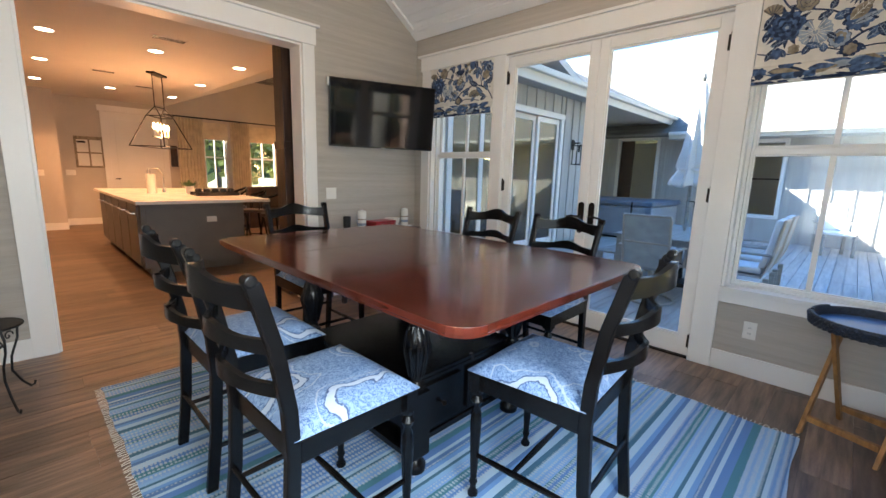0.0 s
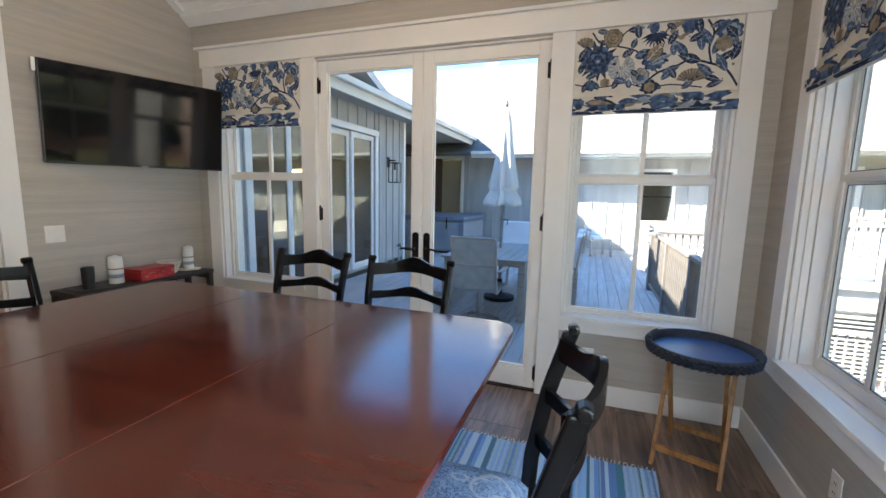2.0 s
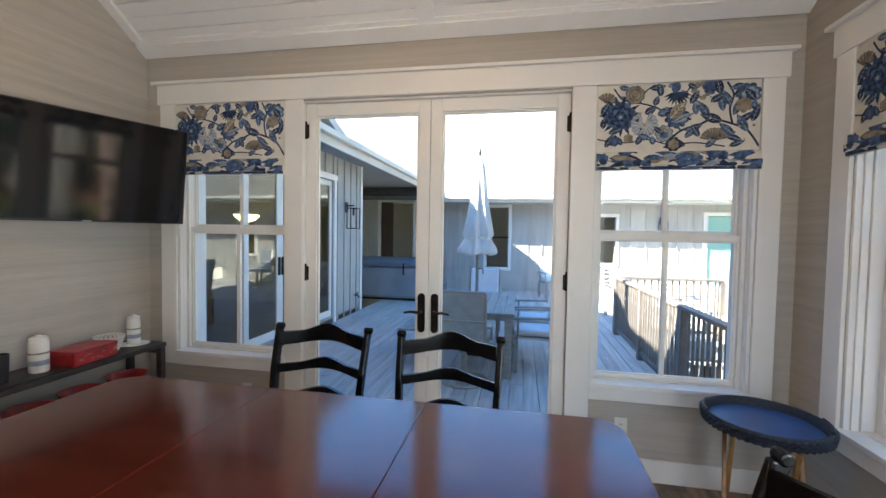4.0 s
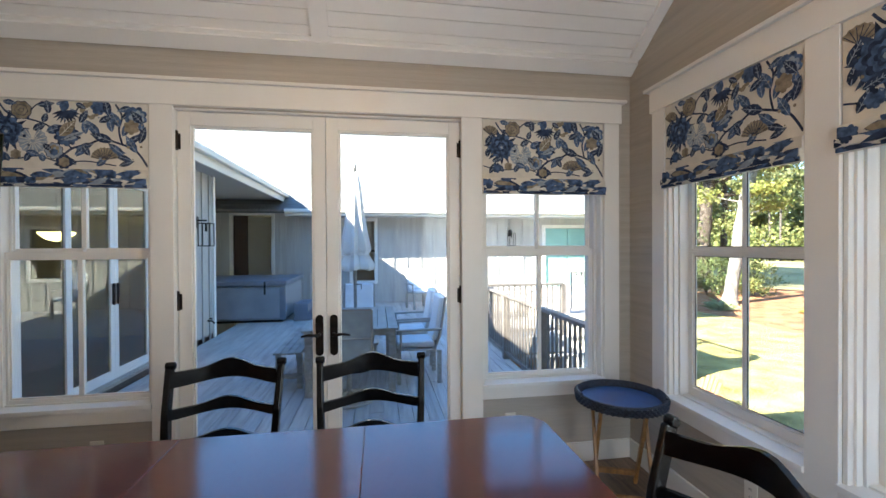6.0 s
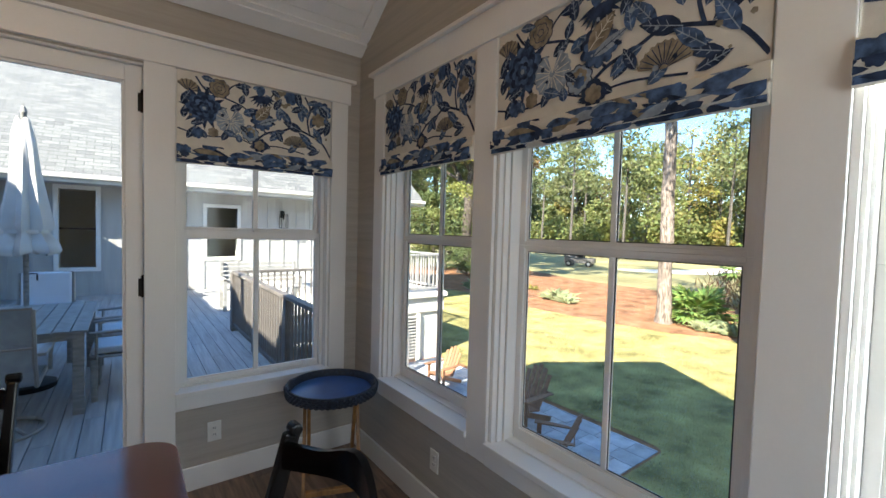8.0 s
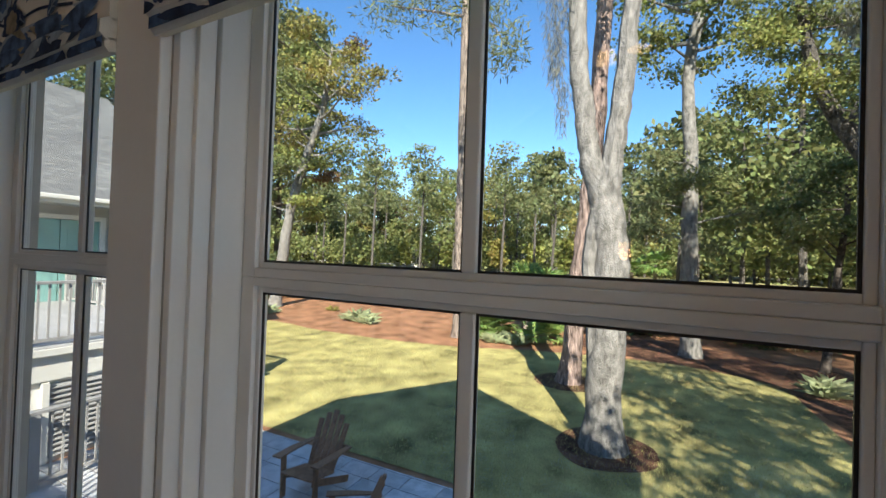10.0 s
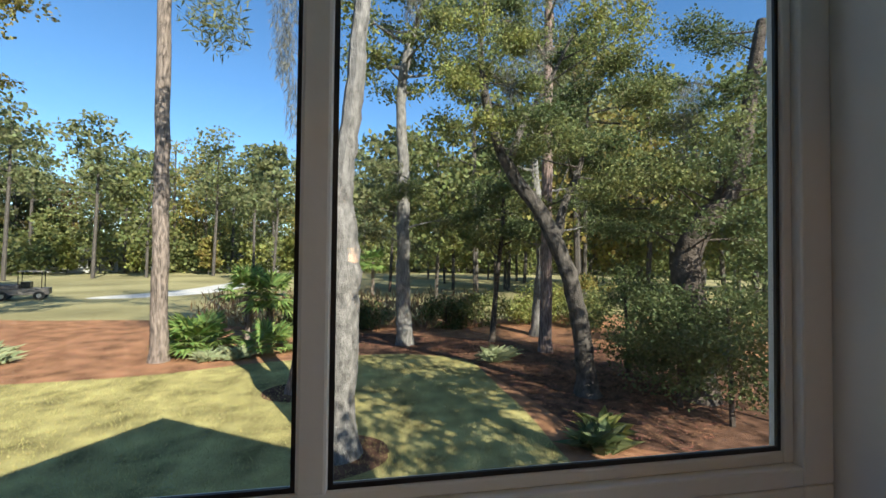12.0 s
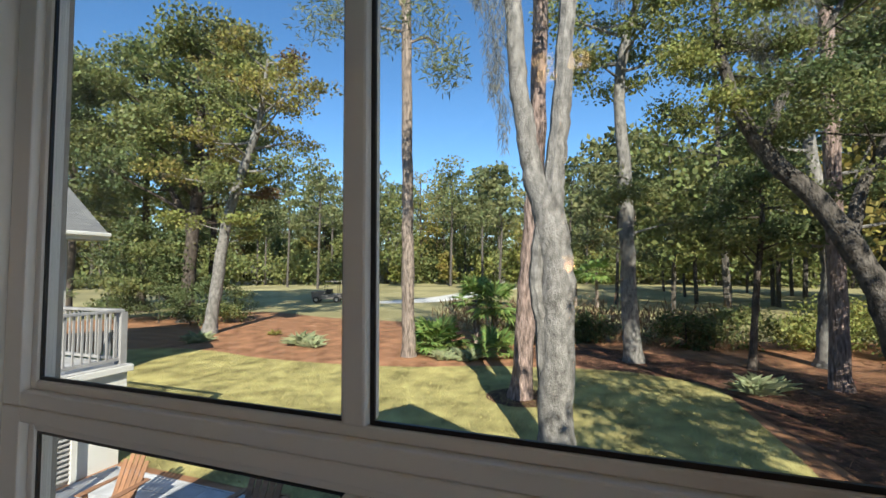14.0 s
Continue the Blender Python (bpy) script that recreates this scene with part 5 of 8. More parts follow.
# ---- the kitchen beyond the opening ----
KX, KS, KN, KZ = -12.5, -5.2, 5.5, 2.7
setting("floor", Mesh().box(KX, -4.59, KS, 0, -0.3, -0.012).box(KX, -4.85, 0, KN, -0.3, -0.012), M["darkwood"], "dark brown plank floor")
setting("ceiling", Mesh().box(KX, -4.59, KS, -0.72, KZ, KZ + 0.12), M["kceil"], "warm white kitchen ceiling")
m = Mesh()
m.prism([(-0.72, KZ + 0.12), (-0.72, KZ), (2.4, KZ + 1.3), (KN, KZ + 0.2), (KN, KZ + 0.35), (2.4, KZ + 1.45)], KX, -4.85, "x")
setting("ceiling", m, M["kceil"], "sloped living-room ceiling")
# west end
m = Mesh()
for a, b, c, d in holes(KS, KN, -0.3, 4.3, [(0.05, 0.60, 0.75, 2.40), (1.17, 1.92, 0.75, 2.40)]):
    m.box(KX - 0.2, KX, a, b, c, d)
setting("wall_west_end", m, M["plaster"], "beige kitchen end wall with two windows")
setting("wall_pantry", Mesh().box(KX, KX + 0.75, KS, -2.74, 0, KZ), M["plaster"], "beige plastered wall")
setting("wall_south_kitchen", Mesh().box(KX, -4.59, KS - 0.2, KS, -0.3, KZ), M["plaster"], "beige kitchen wall")
setting("wall_kitchen", Mesh().box(-4.70, -4.592, KS, -3.8, 0, KZ).box(-4.70, -4.592, -1.27, -0.72, 0, KZ).box(-4.70, -4.592, -3.8, -1.27, 2.5, KZ), M["plaster"], "beige kitchen wall")
trim("baseboard", [(KX, KX + 0.016, -2.73, -2.0, 0, 0.14)])
trim("baseboard", [(KX + 0.75, KX + 0.766, KS, -2.735, 0, 0.14)])
# white panel door
dr = tagged(new("door_3"), "tall white panelled door, closed", "", "", "structure")
dr.location = (KX, -1.35, 0)
part("door_frame", Mesh().box(0, 0.03, -0.62, -0.5, 0, 2.45).box(0, 0.03, 0.5, 0.62, 0, 2.45).box(0, 0.036, -0.66, 0.66, 2.451, 2.58), M["white"], dr, bevel=0.003)
leaf = part("door_leaf", Mesh().box(0.004, 0.022, -0.499, 0.499, 0.01, 2.449), M["white"], dr)
part("panel", Mesh().box(0.022, 0.028, -0.38, 0.38, 1.15, 2.3), M["white"], leaf, bevel=0.004)
part("panel", Mesh().box(0.022, 0.028, -0.38, 0.38, 0.25, 0.98), M["white"], leaf, bevel=0.004)
part("door_handle", Mesh().tube([(0.022, -0.44, 1.0), (0.07, -0.44, 1.0), (0.07, -0.36, 1.0)], 0.012, 8), M["bronze"], leaf, smooth=True)
for a, b in ((0.05, 0.60), (1.17, 1.92)):
    win_count += 1
    r = tagged(new(f"window_{win_count}"), "white living-room window with four panes", "", "", "structure")
    mi = (a + b) / 2
    m = Mesh().box(KX - 0.12, KX - 0.05, a, a + 0.045, 0.75, 2.4).box(KX - 0.12, KX - 0.05, b - 0.045, b, 0.75, 2.4).box(KX - 0.12, KX - 0.05, a + 0.045, b - 0.045, 0.75, 0.8).box(KX - 0.12, KX - 0.05, a + 0.045, b - 0.045, 2.35, 2.4)
    part("window_frame", m, M["white"], r)
    part("muntin", Mesh().box(KX - 0.11, KX - 0.06, mi - 0.012, mi + 0.012, 0.8, 2.35).box(KX - 0.11, KX - 0.06, a + 0.045, b - 0.045, 1.55, 1.585), M["white"], r)
    p = part("pane", Mesh().box(KX - 0.087, KX - 0.083, a + 0.02, b - 0.02, 0.78, 2.38), M["glass"], r)
    p.visible_shadow = False
    s = thing("roller_shade", "half-lowered beige woven window shade", "window shade", "living-room shades", pose(KX + 0.03, mi, 2.02))
    part("cloth", Mesh().box(-0.006, 0.0, -(b - a) / 2 - 0.03, (b - a) / 2 + 0.03, 0, 0.4), M["curtain"], s)
    part("hem_bar", Mesh().box(-0.01, 0.006, -(b - a) / 2 - 0.03, (b - a) / 2 + 0.03, -0.02, 0.0), M["curtain"], s)
o = thing("curtain_rod", "long dark metal curtain rod", "curtain rod", "", pose(KX + 0.12, 0, 2.5))
part("rod", Mesh().tube([(0, -0.75, 0), (0, 2.4, 0)], 0.016, 8), M["iron"], o)
for y in (-0.78, 2.43):
    part("finial", Mesh().lathe([(0.0, -0.03), (0.03, 0.0), (0.0, 0.03)], 0, y, 10), M["iron"], o, smooth=True)
for y in (-0.6, 0.9, 2.3):
    part("bracket", Mesh().box(-0.118, 0.0, y - 0.012, y + 0.012, -0.03, -0.015), M["iron"], o)
for y0, y1 in ((-0.55, 0.02), (0.66, 1.14), (1.95, 2.3)):
    o = thing("curtain", "floor-length cream linen curtain panel", "curtain", "living-room curtains", pose(KX + 0.12, 0, 0))
    m = Mesh()
    k = 40
    for i in range(k + 1):
        y = y0 + (y1 - y0) * i / k
        dx = 0.035 * math.sin(i * 1.25)
        m.v += [(dx, y, 0.03), (dx, y, 2.47), (dx + 0.004, y, 2.47), (dx + 0.004, y, 0.03)]
    for i in range(k):
        for j in range(4):
            a, b = 4 * i + j, 4 * i + (j + 1) % 4
            m.f.append((a, b, b + 4, a + 4))
    part("panel", m, M["curtain"], o, smooth=True)
# dark timber post beside the opening
o = thing("timber_post", "dark stained square timber post", "post", "", pose(-4.83, -1.39, 0))
part("shaft", Mesh().box(-0.1, 0.1, -0.075, 0.075, 0.0, KZ), M["post"], o, bevel=0.006)
part("band", Mesh().box(-0.112, 0.112, -0.087, 0.087, 1.52, 1.60), M["post"], o, bevel=0.006)
part("plinth", Mesh().box(-0.112, 0.112, -0.087, 0.087, 0.0, 0.2), M["post"], o, bevel=0.006)

IX0, IX1, IY0, IY1 = -9.65, -6.50, -2.42, -1.25
o = thing("kitchen_island", "dark grey panelled kitchen island", "kitchen island", "", pose(0, 0, 0))
part("body", Mesh().box(IX0, IX1, IY0, IY1, 0.09, 0.87).box(IX0 + 0.05, IX1 - 0.05, IY0 + 0.06, IY1 - 0.02, 0.0, 0.089), M["cabinet"], o, bevel=0.003)
part("end_panel", Mesh().box(IX1, IX1 + 0.012, IY0 + 0.05, IY1 - 0.05, 0.16, 0.81), M["cabinet"], o, bevel=0.004)
for i in range(5):
    x = IX0 + 0.08 + i * 0.6
    d = part("cabinet_door", Mesh().box(x, x + 0.55, IY0 - 0.02, IY0 - 0.001, 0.13, 0.84), M["cabinet"], o, bevel=0.004)
    part("handle", Mesh().tube([(x + 0.1, IY0 - 0.02, 0.74), (x + 0.1, IY0 - 0.055, 0.74), (x + 0.45, IY0 - 0.055, 0.74), (x + 0.45, IY0 - 0.02, 0.74)], 0.006, 6), M["steel"], d)
part("outlet_plate", Mesh().box(IX1 + 0.0125, IX1 + 0.019, -1.72, -1.6, 0.62, 0.69), M["plate"], o, bevel=0.002)
o = thing("countertop", "pale quartz island countertop", "countertop", "", pose(0, 0, 0))
part("slab", Mesh().box(IX0 - 0.05, -6.31, -2.49, -0.96, 0.871, 0.911), M["quartz"], o, bevel=0.004)
o = thing("faucet", "tall brushed steel gooseneck faucet", "faucet", "", pose(-8.3, -1.78, 0.911))
part("spout", Mesh().tube([(0, 0, 0), (0, 0, 0.28), (0, -0.04, 0.36), (0, -0.12, 0.38), (0, -0.19, 0.35), (0, -0.2, 0.27)], 0.012, 8), M["steel"], o, smooth=True)
part("base", Mesh().lathe([(0.028, 0), (0.028, 0.01), (0.018, 0.05)], 0, 0, 12), M["steel"], o)
part("lever", Mesh().tube([(0.018, 0, 0.06), (0.09, 0, 0.09)], 0.006, 6), M["steel"], o)
o = thing("paper_towel", "white paper towel roll on a stand", "paper towel", "", pose(-8.0, -2.0, 0.911))
part("roll", Mesh().lathe([(0.06, 0.012), (0.06, 0.28), (0.02, 0.28)], 0, 0, 18), M["plate"], o, smooth=True)
part("stand", Mesh().lathe([(0.075, 0), (0.075, 0.011), (0.008, 0.012)], 0, 0, 18).lathe([(0.008, 0.28), (0.008, 0.32), (0.014, 0.33)], 0, 0, 8), M["steel"], o)
o = thing("potted_plant", "small leafy plant in a white pot", "plant", "", pose(-7.8, -1.55, 0.911))
part("pot", Mesh().lathe([(0.05, 0), (0.065, 0.12), (0.058, 0.12), (0.05, 0.1), (0, 0.1)], 0, 0, 16, cap=False), M["plate"], o, smooth=True)
LEAF_SMALL = mat("pot_leaf", (0.07, 0.14, 0.04), 0.6, vary=0.2, scale=20, island=True, obrand=0.35)
m = Mesh()
rnd = random.Random(9)
for i in range(70):
    a, el, ln = rnd.uniform(0, 6.28), rnd.uniform(0.3, 1.4), rnd.uniform(0.06, 0.15)
    p0 = Vector((0.03 * math.cos(a), 0.03 * math.sin(a), 0.1))
    d = Vector((math.cos(a) * math.cos(el), math.sin(a) * math.cos(el), math.sin(el)))
    s = d.cross(Vector((0, 0, 1))).normalized() * 0.014
    n = len(m.v)
    m.v += [tuple(p0), tuple(p0 + d * ln * .6 + s), tuple(p0 + d * ln), tuple(p0 + d * ln * .6 - s)]
    m.f.append((n, n + 1, n + 2, n + 3))
part("leaves", m, LEAF_SMALL, o)
o = thing("serving_tray", "dark tray holding small jars on the island", "tray", "", pose(-7.3, -1.35, 0.911))
part("base", Mesh().box(-0.14, 0.14, -0.28, 0.28, 0, 0.02).box(-0.15, -0.14, -0.29, 0.29, 0, 0.05).box(0.14, 0.15, -0.29, 0.29, 0, 0.05), M["darkwood"], o, bevel=0.003)
for i in range(5):
    y = -0.22 + i * 0.11
    part("jar", Mesh().lathe([(0.04, 0.021), (0.045, 0.03), (0.045, 0.09), (0.03, 0.1)], 0, y, 12), M["plastic"], o, smooth=True)
# lantern pendant
o = thing("lantern_pendant", "open steel-frame lantern pendant with glowing candle bulbs", "lamp", "", pose(-8.42, -1.72, 0, 0, 0, 52))
part("canopy", Mesh().box(-0.06, 0.06, -0.18, 0.18, KZ - 0.03, KZ), M["bronze"], o, bevel=0.004)
for y in (-0.14, 0.14):
    part("chain", Mesh().tube([(0, y, KZ - 0.03), (0, y, 2.2)], 0.007, 6), M["bronze"], o)
m = Mesh()
A, B, z0, z1 = 0.24, 0.44, 1.60, 2.06
ring = lambda a, b, z: [(-a, -b, z), (a, -b, z), (a, b, z), (-a, b, z), (-a, -b, z)]
A2, B2 = 0.10, 0.20
for q in (ring(A, B, z0), ring(A2, B2, z1)):
    for i in range(4):
        m.tube([q[i], q[i + 1]], 0.008, 5)
for sx in (-1, 1):
    for sy in (-1, 1):
        m.tube([(sx * A, sy * B, z0), (sx * A2, sy * B2, z1)], 0.009, 5)
        m.tube([(sx * A2, sy * B2, z1), (0, sy * 0.14, 2.2)], 0.008, 5)
m.tube([(0, -0.14, 2.2), (0, 0.14, 2.2)], 0.008, 5)
part("cage", m, M["bronze"], o)
for i in range(5):
    y = -0.2 + 0.1 * i
    part("candle", Mesh().lathe([(0.012, 1.76), (0.012, 1.86)], 0, y, 8), M["plate"], o)
    part("bulb", Mesh().lathe([(0.008, 1.861), (0.026, 1.885), (0.018, 1.935), (0.0, 1.965)], 0, y, 8, cap=False), M["bulb"], o, smooth=True)
part("candle_bar", Mesh().box(-0.012, 0.012, -0.24, 0.24, 1.745, 1.759), M["bronze"], o)
for i, (x, y) in enumerate(((-6.9, -3.03), (-8.7, -3.0), (-10.6, -3.0), (-6.93, -2.03), (-10.6, -2.0), (-7.0, -1.02), (-8.85, -1.0), (-10.8, -0.97))):
    o = thing("downlight", "round recessed downlight, glowing warm white", "lamp", "recessed downlights", pose(x, y, KZ))
    part("rim", Mesh().lathe([(0.075, -0.001), (0.088, -0.006), (0.09, -0.001)], 0, 0, 20, cap=False), M["plate"], o, smooth=True)
    part("lens", Mesh().lathe([(0.074, -0.002), (0.0, -0.004)], 0, 0, 20, cap=False), M["down"], o)
    lamp("downlight_lamp", x, y, KZ - 0.03, 13, WARM, 0.06, 130)
lamp("pendant_lamp", -8.42, -1.72, 1.72, 7, WARM, 0.12)
for x, y, w in ((-6.2, -2.05, 0.34), (-8.9, -2.3, 0.3), (-9.9, -1.6, 0.3)):
    o = thing("ceiling_vent", "white slotted ceiling air vent", "vent", "ceiling vents", pose(x, y, KZ))
    part("frame", Mesh().box(-0.07, 0.07, -w / 2, w / 2, -0.008, -0.001), M["kceil"], o, bevel=0.002)
    for i in range(5):
        part("slat", Mesh().box(-0.052 + i * 0.024, -0.042 + i * 0.024, -w / 2 + 0.02, w / 2 - 0.02, -0.011, -0.0085), M["cabinet"], o)
# wall things
o = thing("wall_calendar", "framed planner board on the far wall", "calendar", "", pose(KX, -2.2, 1.56))
part("frame", Mesh().box(0, 0.02, -0.25, 0.25, -0.33, 0.33), M["taupe"], o, bevel=0.003)
for i in range(2):
    for j in range(2):
        part("note", Mesh().box(0.0205, 0.023, -0.21 + i * 0.22, -0.02 + i * 0.22, -0.29 + j * 0.29, -0.03 + j * 0.29), M["fascia"], o)
part("heading", Mesh().box(0.0232, 0.0245, -0.2, -0.06, 0.19, 0.23), M["bronze"], o)
for y, x in ((-3.35, KX + 0.75),):
    o = thing("picture_frame", "small framed picture on the kitchen wall", "picture", "", pose(x, y, 1.62))
    part("frame", Mesh().box(0, 0.02, -0.2, 0.2, -0.26, 0.26), M["white"], o, bevel=0.003)
    part("print", Mesh().box(0.0205, 0.022, -0.16, 0.16, -0.22, 0.22), M["paleblue"], o)
switch("light_switch", "ivory rocker switches on the kitchen wall", pose(KX, -2.55, 1.12, 0, 0, 90), 0.16, 0.115, 3)
switch("light_switch", "ivory rocker switches beside the pantry", pose(KX + 0.75, -3.05, 1.12, 0, 0, 90), 0.115, 0.115, 2)
# bar stools, dining set and lamp beyond the island
def stool(at):
    r = thing("bar_stool", "black round-back bar stool", "stool", "stools at the island", at)
    part("seat", Mesh().lathe([(0.17, 0.62), (0.19, 0.63), (0.185, 0.665), (0, 0.67)], 0, 0, 20), M["leather"], r, smooth=True)
    pts = [(0.2 * math.sin(a), -0.2 * math.cos(a), 0.98 - 0.1 * abs(a) / 1.4) for a in [(-1.4 + 2.8 * i / 12) for i in range(13)]]
    part("backrest", Mesh().tube(pts, 0.02, 6), M["black"], r, smooth=True)
    for a in (-1.3, -0.45, 0.45, 1.3):
        part("spindle", Mesh().tube([(0.17 * math.sin(a), -0.17 * math.cos(a), 0.64), (0.2 * math.sin(a), -0.2 * math.cos(a), 0.98 - 0.1 * abs(a) / 1.4)], 0.008, 5), M["black"], r)
    for sx in (-1, 1):
        for sy in (-1, 1):
            part("leg", Mesh().tube([(sx * 0.11, sy * 0.11, 0.63), (sx * 0.19, sy * 0.19, 0.0)], 0.014, 6), M["black"], r)
    part("footring", Mesh().tube([(0.165 * math.cos(a), 0.165 * math.sin(a) , 0.24) for a in [2 * math.pi * i / 16 for i in range(17)]], 0.008, 5), M["black"], r)
    return r


st = stool(pose(-6.75, -0.72, 0, 0, 0, 190))
copy_thing(st, pose(-7.5, -0.74, 0, 0, 0, 175))
copy_thing(st, pose(-8.3, -0.74, 0, 0, 0, 183))
def sofa(at):
    r = thing("sofa", "brown leather sofa in the living room", "sofa", "", at)
    part("base", Mesh().box(-0.9, 0.9, -0.4, 0.4, 0.0, 0.42), M["leather"], r, bevel=0.03)
    part("backrest", Mesh().box(-0.9, 0.9, -0.45, -0.22, 0.425, 0.92), M["leather"], r, bevel=0.06)
    for s in (-1, 1):
        part("armrest", Mesh().box(*sorted((s * 0.9, s * 1.08)), -0.42, 0.42, 0.08, 0.64), M["leather"], r, bevel=0.05)
    for s in (-0.45, 0.45):
        part("cushion", Mesh().box(s - 0.43, s + 0.43, -0.2, 0.38, 0.43, 0.56), M["leather"], r, bevel=0.04)


sofa(pose(-10.6, 1.0, 0, 0, 0, 100))
o = thing("side_table", "small dark wood side table", "table", "", pose(-11.6, 1.75, 0))
part("tabletop", Mesh().box(-0.25, 0.25, -0.25, 0.25, 0.58, 0.61), M["darkwood"], o, bevel=0.004)
for sx in (-1, 1):
    for sy in (-1, 1):
        part("leg", Mesh().box(*sorted((sx * 0.2, sx * 0.24)), *sorted((sy * 0.2, sy * 0.24)), 0, 0.579), M["darkwood"], o)
o = thing("table_lamp", "table lamp with a glowing cream shade", "lamp", "", pose(-11.6, 1.75, 0.61))
part("base", Mesh().lathe([(0.07, 0), (0.07, 0.015), (0.02, 0.03), (0.05, 0.12), (0.05, 0.2), (0.012, 0.27), (0.012, 0.34)], 0, 0, 16), M["bronze"], o, smooth=True)
part("shade", Mesh().lathe([(0.19, 0.34), (0.15, 0.6)], 0, 0, 20, cap=False), glow("shade_glow", (1.0, 0.55, 0.2), 0.6), o, smooth=True)
lamp("table_lamp_light", -11.6, 1.75, 1.35, 3, WARM, 0.08)
o = thing("bowl_pendant", "amber glass bowl pendant in the living room", "lamp", "", pose(-6.5, 4.1, 0))
part("rod", Mesh().tube([(0, 0, 3.2), (0, 0, 1.86)], 0.01, 6), M["bronze"], o)
part("bowl", Mesh().lathe([(0.0, 1.66), (0.12, 1.69), (0.2, 1.76), (0.22, 1.8)], 0, 0, 20, cap=False), M["bulb"], o, "glowing amber bowl", smooth=True)
lamp("living_lamp", -6.5, 4.1, 1.95, 2.5, WARM, 0.15)
o = thing("wall_shelf", "small wooden wall box beside the door", "shelf", "", pose(KX, -0.62, 1.55))
part("back", Mesh().box(0, 0.015, -0.07, 0.07, -0.25, 0.25), M["post"], o)
part("shelf", Mesh().box(0.015, 0.09, -0.07, 0.07, -0.25, -0.235).box(0.015, 0.09, -0.07, 0.07, 0.0, 0.015), M["post"], o)

# ---- the house outside ----
DZ = -0.10
def siding(name, boxes, label, battens=()):
    r = setting(name, (lambda m: [m.box(*b) for b in boxes] and m)(Mesh()), M["siding"], label)
    for b in battens:
        part("batten", Mesh().box(*b), M["siding"], r)
    return r


WX = -4.85
bat = [(WX, WX + 0.022, y, y + 0.045, DZ, 2.86) for y in [0.25 + 0.3 * i for i in range(3)] + [4.32 + 0.3 * i for i in range(4)]]
bat += [(WX, WX + 0.022, y, y + 0.045, 2.54, 2.86) for y in [1.15 + 0.3 * i for i in range(11)]]
siding("wall_wing", [(WX - 0.2, WX, a, b, c, d) for a, b, c, d in holes(0.0, 5.5, -0.3, 2.9, [(1.08, 4.17, -0.3, 2.42)])] + [(-9.5, WX - 0.2, 5.3, 5.5, -0.3, 2.9), (WX, -4.59, 0, 0.2, -0.3, 2.9)],
       "pale grey board-and-batten wall with a sliding door", bat)
trim("trim", [(WX, WX + 0.03, 1.0, 1.08, DZ, 2.42), (WX, WX + 0.03, 4.17, 4.27, DZ, 2.42), (WX, WX + 0.035, 0.98, 4.29, 2.42, 2.52)])
trim("trim", [(WX, WX + 0.03, 5.4, 5.5, DZ, 2.86)])
sl = tagged(new("door_4"), "white four-panel glass sliding door", "", "", "structure")
for i in range(4):
    a, b = 1.085 + i * 0.771, 1.085 + (i + 1) * 0.771 - 0.002
    dx = WX - 0.06 - (0.045 if i in (1, 2) else 0)
    fr = part("door_panel", Mesh().box(dx, dx + 0.04, a, a + 0.075, 0.02, 2.41).box(dx, dx + 0.04, b - 0.075, b, 0.02, 2.41).box(dx, dx + 0.04, a + 0.075, b - 0.075, 0.02, 0.13).box(dx, dx + 0.04, a + 0.075, b - 0.075, 2.32, 2.41), M["white"], sl, bevel=0.003)
    p = part("pane", Mesh().box(dx + 0.018, dx + 0.022, a + 0.07, b - 0.07, 0.12, 2.33), M["dimglass"], fr)
    p.visible_shadow = False
    if i in (1, 2):
        yy = b - 0.04 if i == 1 else a + 0.04
        part("handle", Mesh().box(dx + 0.04, dx + 0.07, yy - 0.012, yy + 0.012, 0.9, 1.15), M["iron"], fr, bevel=0.003)
part("track", Mesh().box(WX - 0.16, WX + 0.02, 1.085, 4.165, -0.02, 0.018), M["alu"], sl)
# wing roof with its deep eave
def slope_roof(name, label, x0, x1, y0, y1, prof, axis):
    """prof: the roof's section as (across, height) pairs, low edge first."""
    m = Mesh()
    k = len(prof)
    for t in (0.0, 0.10):
        for a, z in prof:
            for c in ((y0, y1) if axis == "y" else (x0, x1)):
                m.v.append((a, c, z + t) if axis == "y" else (c, a, z + t))
    for i in range(k - 1):
        m.f += [(2 * i, 2 * i + 1, 2 * i + 3, 2 * i + 2), (2 * k + 2 * i, 2 * k + 2 * i + 2, 2 * k + 2 * i + 3, 2 * k + 2 * i + 1)]
        for e in (0, 1):
            m.f.append((2 * i + e, 2 * i + 2 + e, 2 * k + 2 * i + 2 + e, 2 * k + 2 * i + e))
    for i in (0, k - 1):
        m.f.append((2 * i, 2 * i + 1, 2 * k + 2 * i + 1, 2 * k + 2 * i))
    r = setting(name, m, M["shingle"], label)
    me = r.data
    uv = me.uv_layers.new()
    for lp in me.loops:
        v = me.vertices[lp.vertex_index].co
        uv.data[lp.index].uv = (v.y, math.hypot(v.x, v.z)) if axis == "y" else (v.x, math.hypot(v.y, v.z))
    return r


